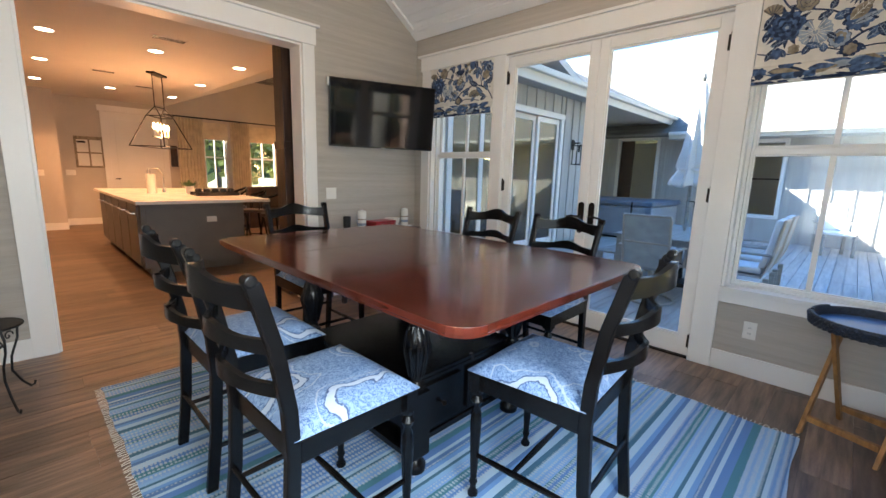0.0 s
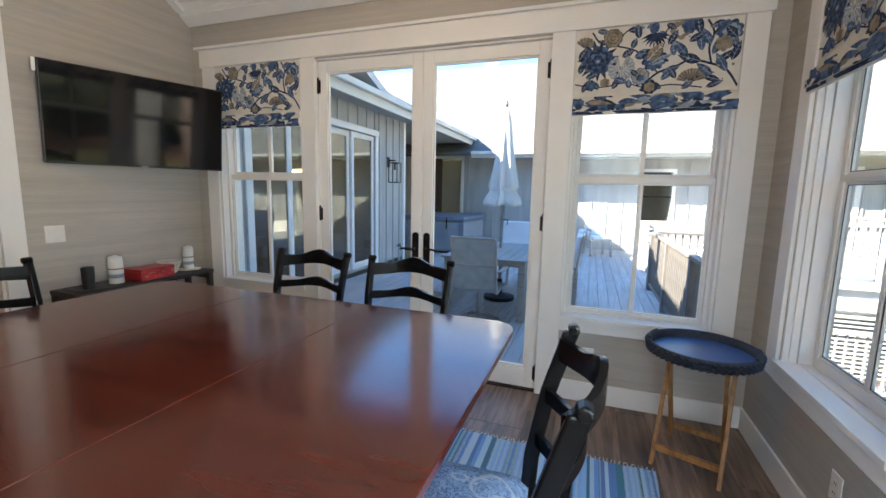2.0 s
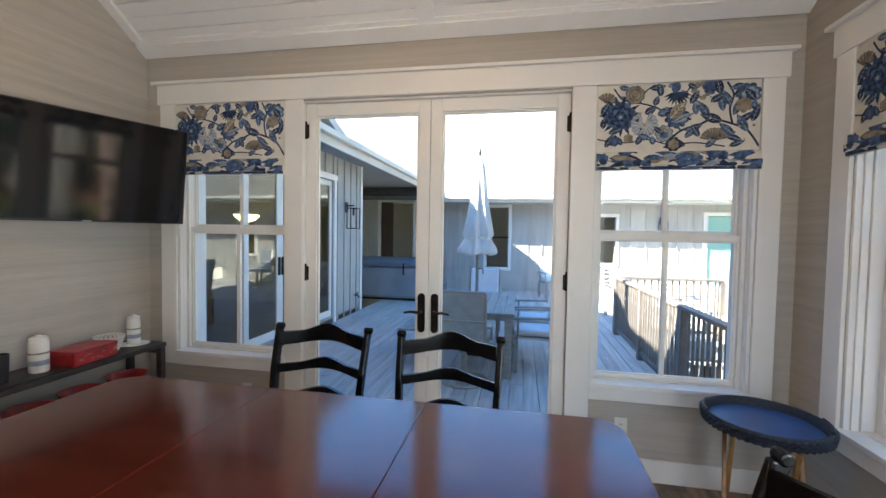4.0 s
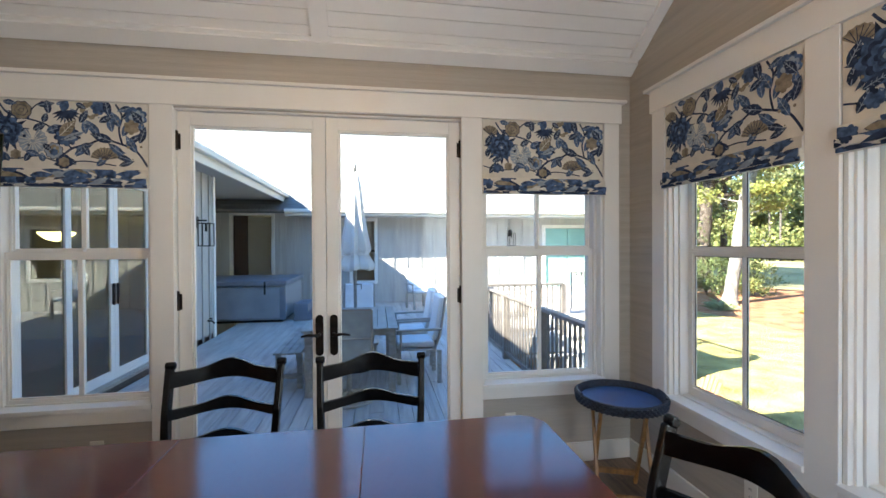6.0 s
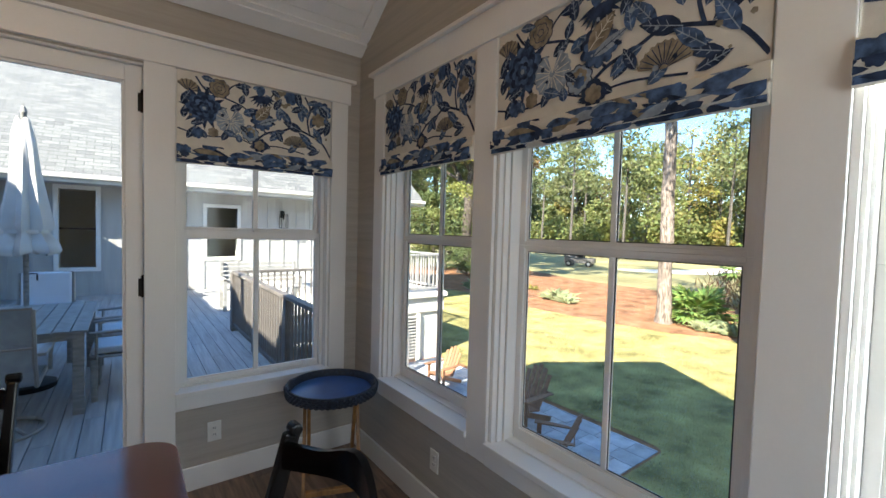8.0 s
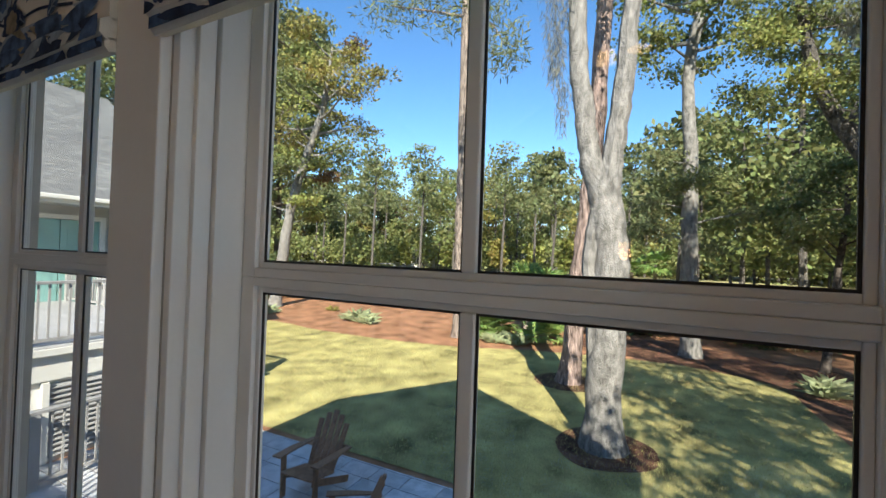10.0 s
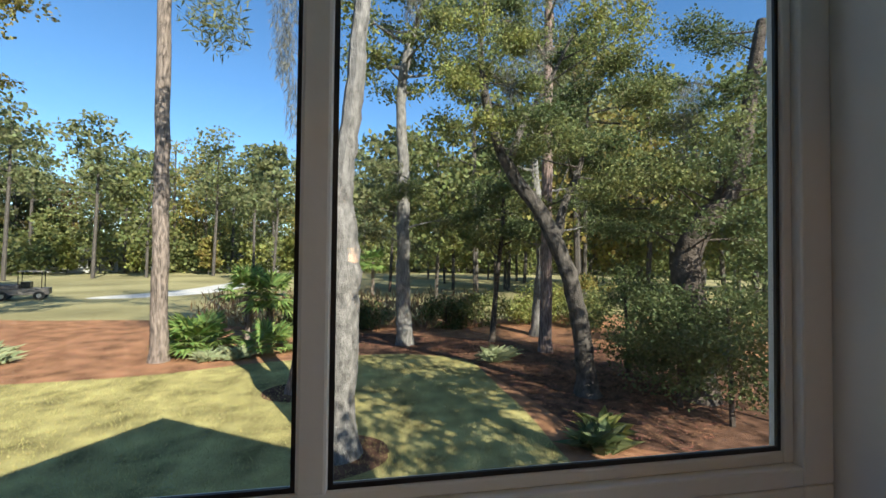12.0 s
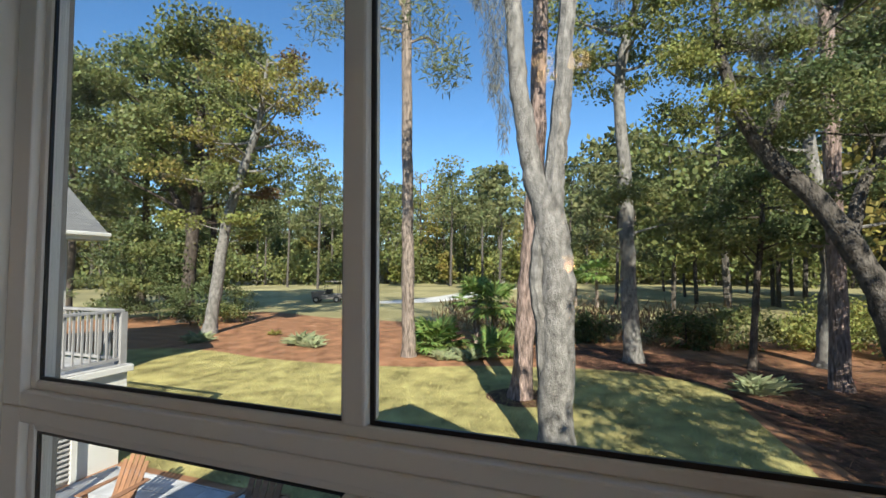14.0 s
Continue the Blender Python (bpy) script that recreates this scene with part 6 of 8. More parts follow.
slope_roof("roof_wing", "blue-grey shingled roof over the wing", 0, 0, 0.62, 10.2, [(-4.42, 2.93), (-9.2, 5.4), (-13.2, 3.2)], "y")
# unseen main roof, stretched south and raised to keep the sun out
slope_roof("roof_main", "unseen grey shingled main roof, raised to block the sun", 0, 0, -9.0, 0.6, [(-4.62, 3.35), (-8.7, 6.4), (-13.2, 3.4)], "y")
setting("trim", Mesh().box(-4.42, -4.385, 0.62, 10.2, 2.80, 3.02), M["fascia"], "cream fascia board and gutter", 0.004)
setting("trim", Mesh().box(-4.384, -4.29, 0.62, 10.2, 2.93, 3.03), M["fascia"], "cream metal gutter", 0.02)
setting("soffit", Mesh().box(-9.2, -4.425, 0.62, 9.58, 2.86, 2.90), M["soffit"], "grey eave soffit")
# unseen house end added under it, also against the sun
setting("wall_gable", Mesh().prism([(-4.7, 2.7), (-13.0, 2.7), (-8.7, 6.3)], -8.9, -8.75, "y").box(-13, -4.6, -8.9, -8.7, -1.3, 2.7).box(-4.75, -4.6, -8.7, -5.4, -1.3, 3.3), M["siding"], "unseen grey main house wall, added to block the sun")

# north building
NY = 9.6
n_open = [(-5.83, -4.81, -1.3, 2.45), (-2.56, -1.93, 0.55, 2.3), (0.30, 1.02, 0.75, 2.05), (3.35, 4.85, -1.3, 2.1)]
nb = [(-9.4 + 0.4 * i) for i in range(39)]
bt = []
for x in nb:
    hit_o = [o for o in n_open if o[0] - 0.12 < x < o[1] + 0.08]
    if hit_o:
        o = hit_o[0]
        if o[2] > 0.2:
            bt.append((x, x + 0.045, NY - 0.022, NY, DZ, o[2] - 0.1))
    else:
        bt.append((x, x + 0.045, NY - 0.022, NY, DZ, 2.5))
siding("wall_north_wing", [(a, b, NY, NY + 0.2, c, d) for a, b, c, d in holes(-9.5, 6.2, -1.3, 2.6, n_open)] + [(6.0, 6.2, NY + 0.2, 16.5, -1.3, 2.6)], "grey board-and-batten wall of the north wing", bt)
setting("wall_backing", Mesh().box(-9.5, 6.0, 12.5, 12.6, -0.3, 2.6).box(-9.5, 6.0, NY + 0.2, 12.5, -0.3, -0.11), M["plaster"], "plain inner wall")
setting("wall_gable", Mesh().prism([(9.6, 2.6), (17.4, 2.6), (13.5, 5.95)], 6.0, 6.2, "x"), M["siding"], "grey gable wall")
slope_roof("roof_north", "pale grey shingled roof of the north wing", -13.0, 6.65, 0, 0, [(8.9, 2.46), (13.5, 6.1), (18.1, 2.46)], "x")
setting("trim", Mesh().box(-4.3, 6.65, 8.87, 8.9, 2.40, 2.57), M["fascia"], "cream fascia board", 0.004)
setting("trim", Mesh().box(-4.3, 6.65, 8.78, 8.869, 2.48, 2.575), M["fascia"], "cream metal gutter", 0.02)
setting("soffit", Mesh().box(-4.3, 6.62, 8.91, NY, 2.40, 2.44), M["soffit"], "grey eave soffit")
for o in (n_open[1], n_open[2]):
    win_count += 1
    r = tagged(new(f"window_{win_count}"), "white-framed window in the north wing", "", "", "structure")
    a, b, c, d = o
    part("window_frame", Mesh().box(a - 0.09, a, NY - 0.03, NY + 0.05, c - 0.09, d + 0.09).box(b, b + 0.09, NY - 0.03, NY + 0.05, c - 0.09, d + 0.09).box(a, b, NY - 0.03, NY + 0.05, d, d + 0.09).box(a, b, NY - 0.03, NY + 0.05, c - 0.09, c), M["white"], r, bevel=0.003)
    part("muntin", Mesh().box(a, b, NY + 0.03, NY + 0.06, (c + d) / 2 - 0.02, (c + d) / 2 + 0.02), M["bronze"], r)
    p = part("pane", Mesh().box(a, b, NY + 0.065, NY + 0.069, c, d), M["glass"], r)
    p.visible_shadow = False
r = tagged(new("door_5"), "stained wooden glazed door in the north wing", "", "", "structure")
part("door_frame", Mesh().box(-5.92, -5.83, NY - 0.03, NY + 0.05, DZ, 2.54).box(-4.81, -4.72, NY - 0.03, NY + 0.05, DZ, 2.54).box(-5.83, -4.81, NY - 0.03, NY + 0.05, 2.45, 2.54), M["fascia"], r)
part("door_leaf", Mesh().box(-5.82, -5.45, NY + 0.03, NY + 0.07, 0, 2.44), M["post"], r)
p = part("pane", Mesh().box(-5.45, -4.82, NY + 0.045, NY + 0.049, 0, 2.44), M["glass"], r)
p.visible_shadow = False
r = tagged(new("door_6"), "teal painted double door in the north wing", "", "", "structure")
for a, b in ((3.36, 4.09), (4.11, 4.84)):
    lf = part("door_leaf", Mesh().box(a, b, NY + 0.02, NY + 0.06, 0, 2.09), M["teal"], r, bevel=0.003)
    part("panel", Mesh().box(a + 0.12, b - 0.12, NY + 0.012, NY + 0.0195, 0.2, 1.9), M["teal"], lf, bevel=0.003)
part("door_frame", Mesh().box(3.25, 3.355, NY - 0.03, NY + 0.05, DZ, 2.2).box(4.845, 4.95, NY - 0.03, NY + 0.05, DZ, 2.2).box(3.36, 4.84, NY - 0.03, NY + 0.05, 2.1, 2.2), M["white"], r)


def wall_lantern(at):
    o = thing("wall_lantern", "black metal box lantern fixed to the siding", "lamp", "outdoor lanterns", at)
    part("backplate", Mesh().box(0.0, 0.015, -0.06, 0.06, 0.1, 0.3), M["iron"], o, bevel=0.003)
    part("arm", Mesh().box(0.015, 0.16, -0.012, 0.012, 0.22, 0.245), M["iron"], o)
    m = Mesh()
    for x in (0.06, 0.24):
        for y in (-0.09, 0.09):
            m.box(x - 0.007, x + 0.007, y - 0.007, y + 0.007, -0.2, 0.19)
    for z in (-0.2, 0.176):
        m.box(0.067, 0.233, -0.097, -0.083, z, z + 0.014).box(0.067, 0.233, 0.083, 0.097, z, z + 0.014).box(0.053, 0.067, -0.083, 0.083, z, z + 0.014).box(0.233, 0.247, -0.083, 0.083, z, z + 0.014)
    part("cage", m, M["iron"], o)
    part("bulb_holder", Mesh().lathe([(0.02, 0.05), (0.02, 0.19)], 0.15, 0, 8), M["iron"], o)


wall_lantern(pose(WX + 0.022, 4.68, 1.78))
wall_lantern(pose(2.2, NY - 0.022, 1.75, 0, 0, -90))
o = thing("hose_tap", "outdoor tap on the siding near the corner", "tap", "", pose(WX + 0.001, 5.15, 0.25))
part("pipe", Mesh().tube([(0.0, 0, 0), (0.08, 0, 0), (0.12, 0, -0.05)], 0.014, 6), M["bronze"], o)
part("wheel", Mesh().lathe([(0.03, 0.03), (0.035, 0.04), (0.03, 0.05)], 0.06, 0, 10), M["bronze"], o)

# decks
r = setting("deck_frame", Mesh().box(WX, 0.06, 0.2, NY, -0.42, DZ - 0.032).box(0.06, 1.6, 4.5, NY, -0.42, DZ - 0.032), M["soffit"], "wooden deck frame")
setting("deck_step", Mesh().box(1.6, 4.25, 4.5, NY, -0.15, 0.248), M["fascia"], "raised deck with a white skirt")
setting("trim", Mesh().box(1.58, 4.29, 4.42, 4.5, 0.17, 0.26), M["fascia"], "white deck edge board", 0.006)


def railing(p, q, z0, z1, material, label):
    p, q = Vector((*p, 0)), Vector((*q, 0))
    ln = (q - p).length
    ang = math.degrees(math.atan2(q.y - p.y, q.x - p.x))
    o = thing("deck_railing", label, "railing", "", pose(p.x, p.y, z0, 0, 0, ang))
    h = z1 - z0
    part("top_rail", Mesh().box(0, ln, -0.045, 0.045, h - 0.04, h), material, o, bevel=0.006)
    part("bottom_rail", Mesh().box(0, ln, -0.025, 0.025, 0.08, 0.125), material, o, bevel=0.004)
    n = max(2, round(ln / 1.5) + 1)
    me = Mesh().box(-0.045, 0.045, -0.045, 0.045, 0.0, h - 0.041).data("post", material)
    for i in range(n):
        ob = new("post", me)
        ob.parent, ob.location = o, (ln * i / (n - 1), 0, 0)
    me = Mesh().box(-0.011, 0.011, -0.011, 0.011, 0.126, h - 0.041).data("baluster", material)
    k = int(ln / 0.105)
    for i in range(1, k):
        x = ln * i / k
        if min(abs(x - ln * j / (n - 1)) for j in range(n)) > 0.05:
            ob = new("baluster", me)
            ob.parent, ob.location = o, (x, 0, 0)
    return o


railing((0.02, 0.28), (0.02, 4.5), DZ, 0.86, M["rail"], "dark painted deck railing with square balusters")
railing((0.02, 4.56), (1.6, 4.56), DZ, 0.86, M["rail"], "short dark deck railing beside the step")
railing((1.66, 4.56), (4.2, 4.56), 0.25, 1.09, M["rail2"], "grey deck railing with square balusters")
railing((4.2, 4.62), (4.2, 9.4), 0.25, 1.09, M["rail2"], "grey side deck railing")
# louvred skirt below the raised deck
o = setting("wall_skirt", Mesh().box(1.6, 4.2, 4.56, 4.75, -1.25, -0.15), M["fascia"], "white foundation wall below the raised deck")
for i in range(14):
    z = -1.12 + i * 0.066
    part("louver", Mesh().prism([(4.50, z), (4.56, z + 0.045), (4.56, z + 0.055), (4.50, z + 0.012)], 2.1, 3.55, "x"), M["rail2"], o)
part("louver_frame", Mesh().box(2.03, 2.1, 4.48, 4.56, -1.18, -0.17).box(3.55, 3.62, 4.48, 4.56, -1.18, -0.17), M["fascia"], o)
setting("wall_foundation", Mesh().box(-4.5, 0.19, -4.05, 0.19, -1.4, -0.3), M["siding"], "grey foundation wall")
railing((0.6, 3.9), (2.9, 3.9), -1.2, -0.3, M["rail2"], "low grey railing on the patio")

# deck furniture
def slats(o, x0, x1, y0, y1, z, n, along, material, name="slat", gap=0.008):
    for i in range(n):
        if along == "y":
            w = (x1 - x0) / n
            part(name, Mesh().box(x0 + i * w + gap / 2, x0 + (i + 1) * w - gap / 2, y0, y1, z - 0.022, z), material, o, bevel=0.002)
        else:
            w = (y1 - y0) / n
            part(name, Mesh().box(x0, x1, y0 + i * w + gap / 2, y0 + (i + 1) * w - gap / 2, z - 0.022, z), material, o, bevel=0.002)


o = thing("patio_table", "weathered grey slatted outdoor table with a parasol hole", "table", "", pose(-2.15, 2.72, DZ))
slats(o, -0.53, 0.53, -0.85, 0.85, 0.75, 9, "y", M["teak"])
part("frame", Mesh().box(-0.5, 0.5, -0.8, -0.75, 0.66, 0.727).box(-0.5, 0.5, 0.75, 0.8, 0.66, 0.727).box(-0.5, -0.46, -0.75, 0.75, 0.66, 0.727).box(0.46, 0.5, -0.75, 0.75, 0.66, 0.727), M["teak"], o)
for sx in (-1, 1):
    for sy in (-1, 1):
        part("leg", Mesh().box(*sorted((sx * 0.42, sx * 0.5)), *sorted((sy * 0.72, sy * 0.8)), 0, 0.66), M["teak"], o, bevel=0.004)
o = thing("bench", "weathered grey slatted wooden bench", "bench", "", pose(-2.88, 2.9, DZ))
slats(o, -0.16, 0.16, -0.75, 0.75, 0.45, 4, "y", M["teak"])
for y in (-0.62, 0.62):
    part("leg_frame", Mesh().box(-0.15, -0.09, y - 0.03, y + 0.03, 0, 0.427).box(0.09, 0.15, y - 0.03, y + 0.03, 0, 0.427).box(-0.09, 0.09, y - 0.03, y + 0.03, 0.12, 0.17), M["teak"], o)
o = thing("parasol", "closed cream canvas patio umbrella", "umbrella", "", pose(-2.15, 2.95, DZ))
part("pole", Mesh().lathe([(0.022, 0.0), (0.022, 2.72), (0.03, 2.73), (0.012, 2.79)], 0, 0, 12), M["teak"], o, smooth=True)
part("base", Mesh().lathe([(0.22, 0), (0.22, 0.05), (0.05, 0.09), (0.04, 0.3)], 0, 0, 20), M["iron"], o, smooth=True)
m = Mesh()
k = 32
prof = [(0.05, 2.66), (0.085, 2.5), (0.10, 2.2), (0.14, 1.85), (0.18, 1.62), (0.15, 1.56), (0.21, 1.45), (0.23, 1.38), (0.21, 1.35)]
for r0, z in prof:
    for i in range(k):
        a = 2 * math.pi * i / k
        rr = r0 * (1 + 0.22 * math.cos(a * 8) * min(1, (2.7 - z))) + 0.01 * math.sin(3 * a + z * 4)
        m.v.append((rr * math.cos(a), rr * math.sin(a), z + 0.02 * math.sin(a * 4)))
for j in range(len(prof) - 1):
    for i in range(k):
        a, b = j * k + i, j * k + (i + 1) % k
        m.f.append((a, b, b + k, a + k))
part("canopy", m, M["canvas"], o, "gathered cream canvas", smooth=True)
part("tie", Mesh().lathe([(0.17, 1.55), (0.172, 1.57), (0.17, 1.59)], 0, 0, 20, cap=False), M["canvas"], o)
part("crank", Mesh().tube([(0.02, 0, 1.15), (0.08, 0, 1.15), (0.08, 0, 1.08)], 0.008, 6), M["iron"], o)


def sling_chair(at, swivel, pad, label):
    o = thing("patio_chair", label, "chair", "outdoor chairs", at)
    for s in (-1, 1):
        x = s * 0.25
        part("side_frame", Mesh().tube([(x, 0.26, 0.42), (x, -0.2, 0.40), (x, -0.27, 0.6), (x, -0.33, 1.02)], 0.016, 6), M["alu"], o, smooth=True)
        part("armrest", Mesh().strip([(s * 0.29, -0.28, 0.66), (s * 0.30, 0.0, 0.66), (s * 0.29, 0.27, 0.65)], (0.05, 0, 0), (0, 0, 0.025)), M["teak"] if pad else M["alu"], o, bevel=0.004)
        part("arm_post", Mesh().tube([(s * 0.28, 0.22, 0.41), (s * 0.29, 0.22, 0.645)], 0.015, 6), M["alu"], o)
        if not swivel:
            for y in (-0.25, 0.24):
                part("leg", Mesh().box(x - 0.025, x + 0.025, y - 0.025, y + 0.025, 0, 0.40), M["teak"], o, bevel=0.003)
    prof = [(0.27, 0.43), (0.1, 0.405), (-0.16, 0.40), (-0.22, 0.44), (-0.27, 0.62), (-0.31, 0.85), (-0.335, 1.03)]
    m = Mesh()
    m.strip([(0, y, z) for y, z in prof], (0.48, 0, 0), (0, 0.012, 0.012))
    part("sling", m, M["sling"], o, "grey mesh sling", smooth=False)
    part("back_bar", Mesh().tube([(-0.25, -0.335, 1.03), (0.25, -0.335, 1.03)], 0.016, 6), M["alu"], o)
    part("back_bar", Mesh().tube([(-0.25, -0.292, 0.72), (0.25, -0.292, 0.72)], 0.012, 6), M["alu"], o)
    if pad:
        part("seat_pad", Mesh().box(-0.23, 0.23, -0.2, 0.26, 0.43, 0.50), M["cushion"], o, "pale blue-white seat cushion", bevel=0.02)
        m = Mesh().strip([(0, -0.19, 0.505), (0, -0.25, 0.75), (0, -0.29, 1.04)], (0.46, 0, 0), (0, 0.07, 0))
        part("back_pad", m, M["cushion"], o, "pale back cushion", bevel=0.02)
    if swivel:
        part("stem", Mesh().lathe([(0.03, 0.06), (0.03, 0.39)], 0, 0, 10), M["alu"], o)
        part("base_ring", Mesh().tube([(0.27 * math.cos(a), 0.27 * math.sin(a), 0.015) for a in [2 * math.pi * i / 28 for i in range(29)]], 0.015, 6), M["alu"], o, smooth=True)
        for i in range(4):
            a = math.pi / 4 + math.pi / 2 * i
            part("spoke", Mesh().tube([(0, 0, 0.1), (0.15 * math.cos(a), 0.15 * math.sin(a), 0.07), (0.26 * math.cos(a), 0.26 * math.sin(a), 0.02)], 0.014, 6), M["alu"], o, smooth=True)
    return o


sling_chair(pose(-2.16, 1.80, DZ), True, False, "grey mesh sling swivel chair at the outdoor table")
ch = sling_chair(pose(-1.36, 2.45, DZ, 0, 0, 90), False, True, "grey wooden patio chair with pale cushions")
copy_thing(ch, pose(-1.36, 3.2, DZ, 0, 0, 90))
copy_thing(ch, pose(-2.15, 4.0, DZ, 0, 0, 180))
copy_thing(ch, pose(-0.75, 8.3, DZ, 0, 0, 200))
o = thing("hot_tub", "covered grey hot tub on the deck", "hot tub", "", pose(-4.88, 7.8, DZ))
part("cabinet", Mesh().box(-1.02, 1.02, -1.02, 1.02, 0.05, 0.80), M["tub"], o, bevel=0.06)
part("plinth", Mesh().box(-0.95, 0.95, -0.95, 0.95, 0.0, 0.049), M["iron"], o)
for s in (-1, 1):
    part("cover_half", Mesh().box(-1.06, 1.06, *sorted((s * 0.01, s * 1.06)), 0.805, 0.92), M["cover"], o, "folding vinyl cover", bevel=0.03)
for s in (-1, 1):
    part("corner_trim", Mesh().box(*sorted((s * 0.9, s * 1.03)), -1.035, -1.021, 0.06, 0.79), M["cover"], o, bevel=0.005)
    part("strap", Mesh().box(s * 0.6 - 0.02, s * 0.6 + 0.02, -1.066, -1.061, 0.62, 0.9), M["iron"], o)
o = thing("spa_step", "dark plastic two-tread spa step", "step", "", pose(-3.5, 7.3, DZ))
part("tread", Mesh().box(-0.2, 0.1, -0.4, 0.4, 0, 0.38), M["cover"], o, bevel=0.01)
part("tread", Mesh().box(0.1, 0.4, -0.4, 0.4, 0, 0.19), M["cover"], o, bevel=0.01)
o = thing("garden_bench", "weathered wooden garden bench on the deck", "bench", "", pose(0.9, 6.4, DZ, 0, 0, 180))
slats(o, -0.75, 0.75, -0.22, 0.22, 0.43, 5, "x", M["teak"])
for i in range(5):
    part("back_slat", Mesh().box(-0.75, 0.75, -0.27, -0.25, 0.5 + i * 0.09, 0.56 + i * 0.09), M["teak"], o)
for s in (-1, 1):
    part("side_frame", Mesh().box(*sorted((s * 0.7, s * 0.76)), -0.25, -0.2, 0, 0.95).box(*sorted((s * 0.7, s * 0.76)), 0.16, 0.22, 0, 0.62).box(*sorted((s * 0.7, s * 0.76)), -0.2, 0.22, 0.6, 0.64), M["teak"], o)


def adirondack(at):
    o = thing("adirondack_chair", "reddish-brown wooden adirondack chair on the patio", "chair", "adirondack chairs", at)
    for i in range(5):
        x = -0.22 + i * 0.11
        top = 1.0 - 0.05 * abs(i - 2) ** 1.5
        m = Mesh().strip([(x * 0.85, -0.18, 0.26), (x, -0.36, 0.62), (x * 1.06, -0.36 - 0.34 * (top - 0.62) / 0.72, top)], (0.09, 0, 0), (0, 0.018, 0.006))
        part("back_slat", m, M["adiron"], o, bevel=0.003)
    for i in range(6):
        y = -0.16 + i * 0.085
        part("seat_slat", Mesh().box(-0.27, 0.27, y, y + 0.075, 0.27 + 0.018 * i, 0.29 + 0.018 * i), M["adiron"], o, bevel=0.002)
    for s in (-1, 1):
        part("armrest", Mesh().strip([(s * 0.33, -0.42, 0.55), (s * 0.34, 0.0, 0.57), (s * 0.33, 0.36, 0.58)], (0.13, 0, 0), (0, 0, 0.022), [0.6, 1.0, 1.1]), M["adiron"], o, bevel=0.003)
        part("front_leg", Mesh().box(*sorted((s * 0.27, s * 0.295)), 0.22, 0.31, 0, 0.568), M["adiron"], o, bevel=0.003)
        part("back_leg", Mesh().strip([(s * 0.26, -0.5, 0.03), (s * 0.26, 0.3, 0.33)], (0.024, 0, 0), (0, -0.03, 0.09)), M["adiron"], o, bevel=0.003)
    part("back_rail", Mesh().box(-0.33, 0.33, -0.415, -0.39, 0.52, 0.57), M["adiron"], o)
    return o


SMALL = Matrix.Diagonal((0.8, 0.8, 0.8, 1.0))
ad = adirondack(pose(3.26, 1.236, -1.185, 0, 0, 93) @ SMALL)
copy_thing(ad, pose(2.775, 0.322, -1.185, 0, 0, 35) @ SMALL)
copy_thing(ad, pose(3.2, 3.1, -1.185, 0, 0, 100) @ SMALL)

# ---- garden ----
GZ = -1.2


def leaf_mat(name, colour, vary=0.42, through=0.42):
    m = bpy.data.materials.new(name)
    m.use_nodes = True
    nt = m.node_tree
    N, L = nt.nodes, nt.links
    b = N["Principled BSDF"]
    geo = N.new("ShaderNodeNewGeometry")
    hsv = N.new("ShaderNodeHueSaturation")
    hsv.inputs["Color"].default_value = (*colour, 1)
    v, h = N.new("ShaderNodeMapRange"), N.new("ShaderNodeMapRange")
    v.inputs[3].default_value, v.inputs[4].default_value = 1 - vary, 1 + vary
    h.inputs[3].default_value, h.inputs[4].default_value = 0.462, 0.528
    wn2 = N.new("ShaderNodeTexWhiteNoise")
    wn2.noise_dimensions = "1D"
    L.new(geo.outputs["Random Per Island"], v.inputs[0])
    L.new(geo.outputs["Random Per Island"], wn2.inputs["W"])
    L.new(wn2.outputs["Value"], h.inputs[0])
    L.new(v.outputs[0], hsv.inputs["Value"])
    L.new(h.outputs[0], hsv.inputs["Hue"])
    L.new(hsv.outputs[0], b.inputs["Base Color"])
    b.inputs["Roughness"].default_value = 0.6
    b.inputs["Specular IOR Level"].default_value = 0.3
    tl, mx = N.new("ShaderNodeBsdfTranslucent"), N.new("ShaderNodeMixShader")
    L.new(hsv.outputs[0], tl.inputs[0])
    mx.inputs[0].default_value = through
    L.new(b.outputs[0], mx.inputs[1])
    L.new(tl.outputs[0], mx.inputs[2])
    L.new(mx.outputs[0], N["Material Output"].inputs[0])
    return m


LF = dict(oak=leaf_mat("oak_leaf", (0.195, 0.22, 0.078)), dark=leaf_mat("holly_leaf", (0.12, 0.155, 0.06)), pine=leaf_mat("pine_needle", (0.185, 0.205, 0.09)),
          gold=leaf_mat("autumn_leaf", (0.28, 0.25, 0.07)), rust=leaf_mat("rust_leaf", (0.17, 0.115, 0.055)), lime=leaf_mat("lime_leaf", (0.26, 0.28, 0.08)),
          palm=leaf_mat("palm_frond", (0.21, 0.31, 0.09)), moss=leaf_mat("hanging_moss", (0.21, 0.21, 0.175), 0.2), pale=leaf_mat("variegated_leaf", (0.38, 0.42, 0.24), 0.25), reed=leaf_mat("dry_reed", (0.30, 0.21, 0.11), 0.3))
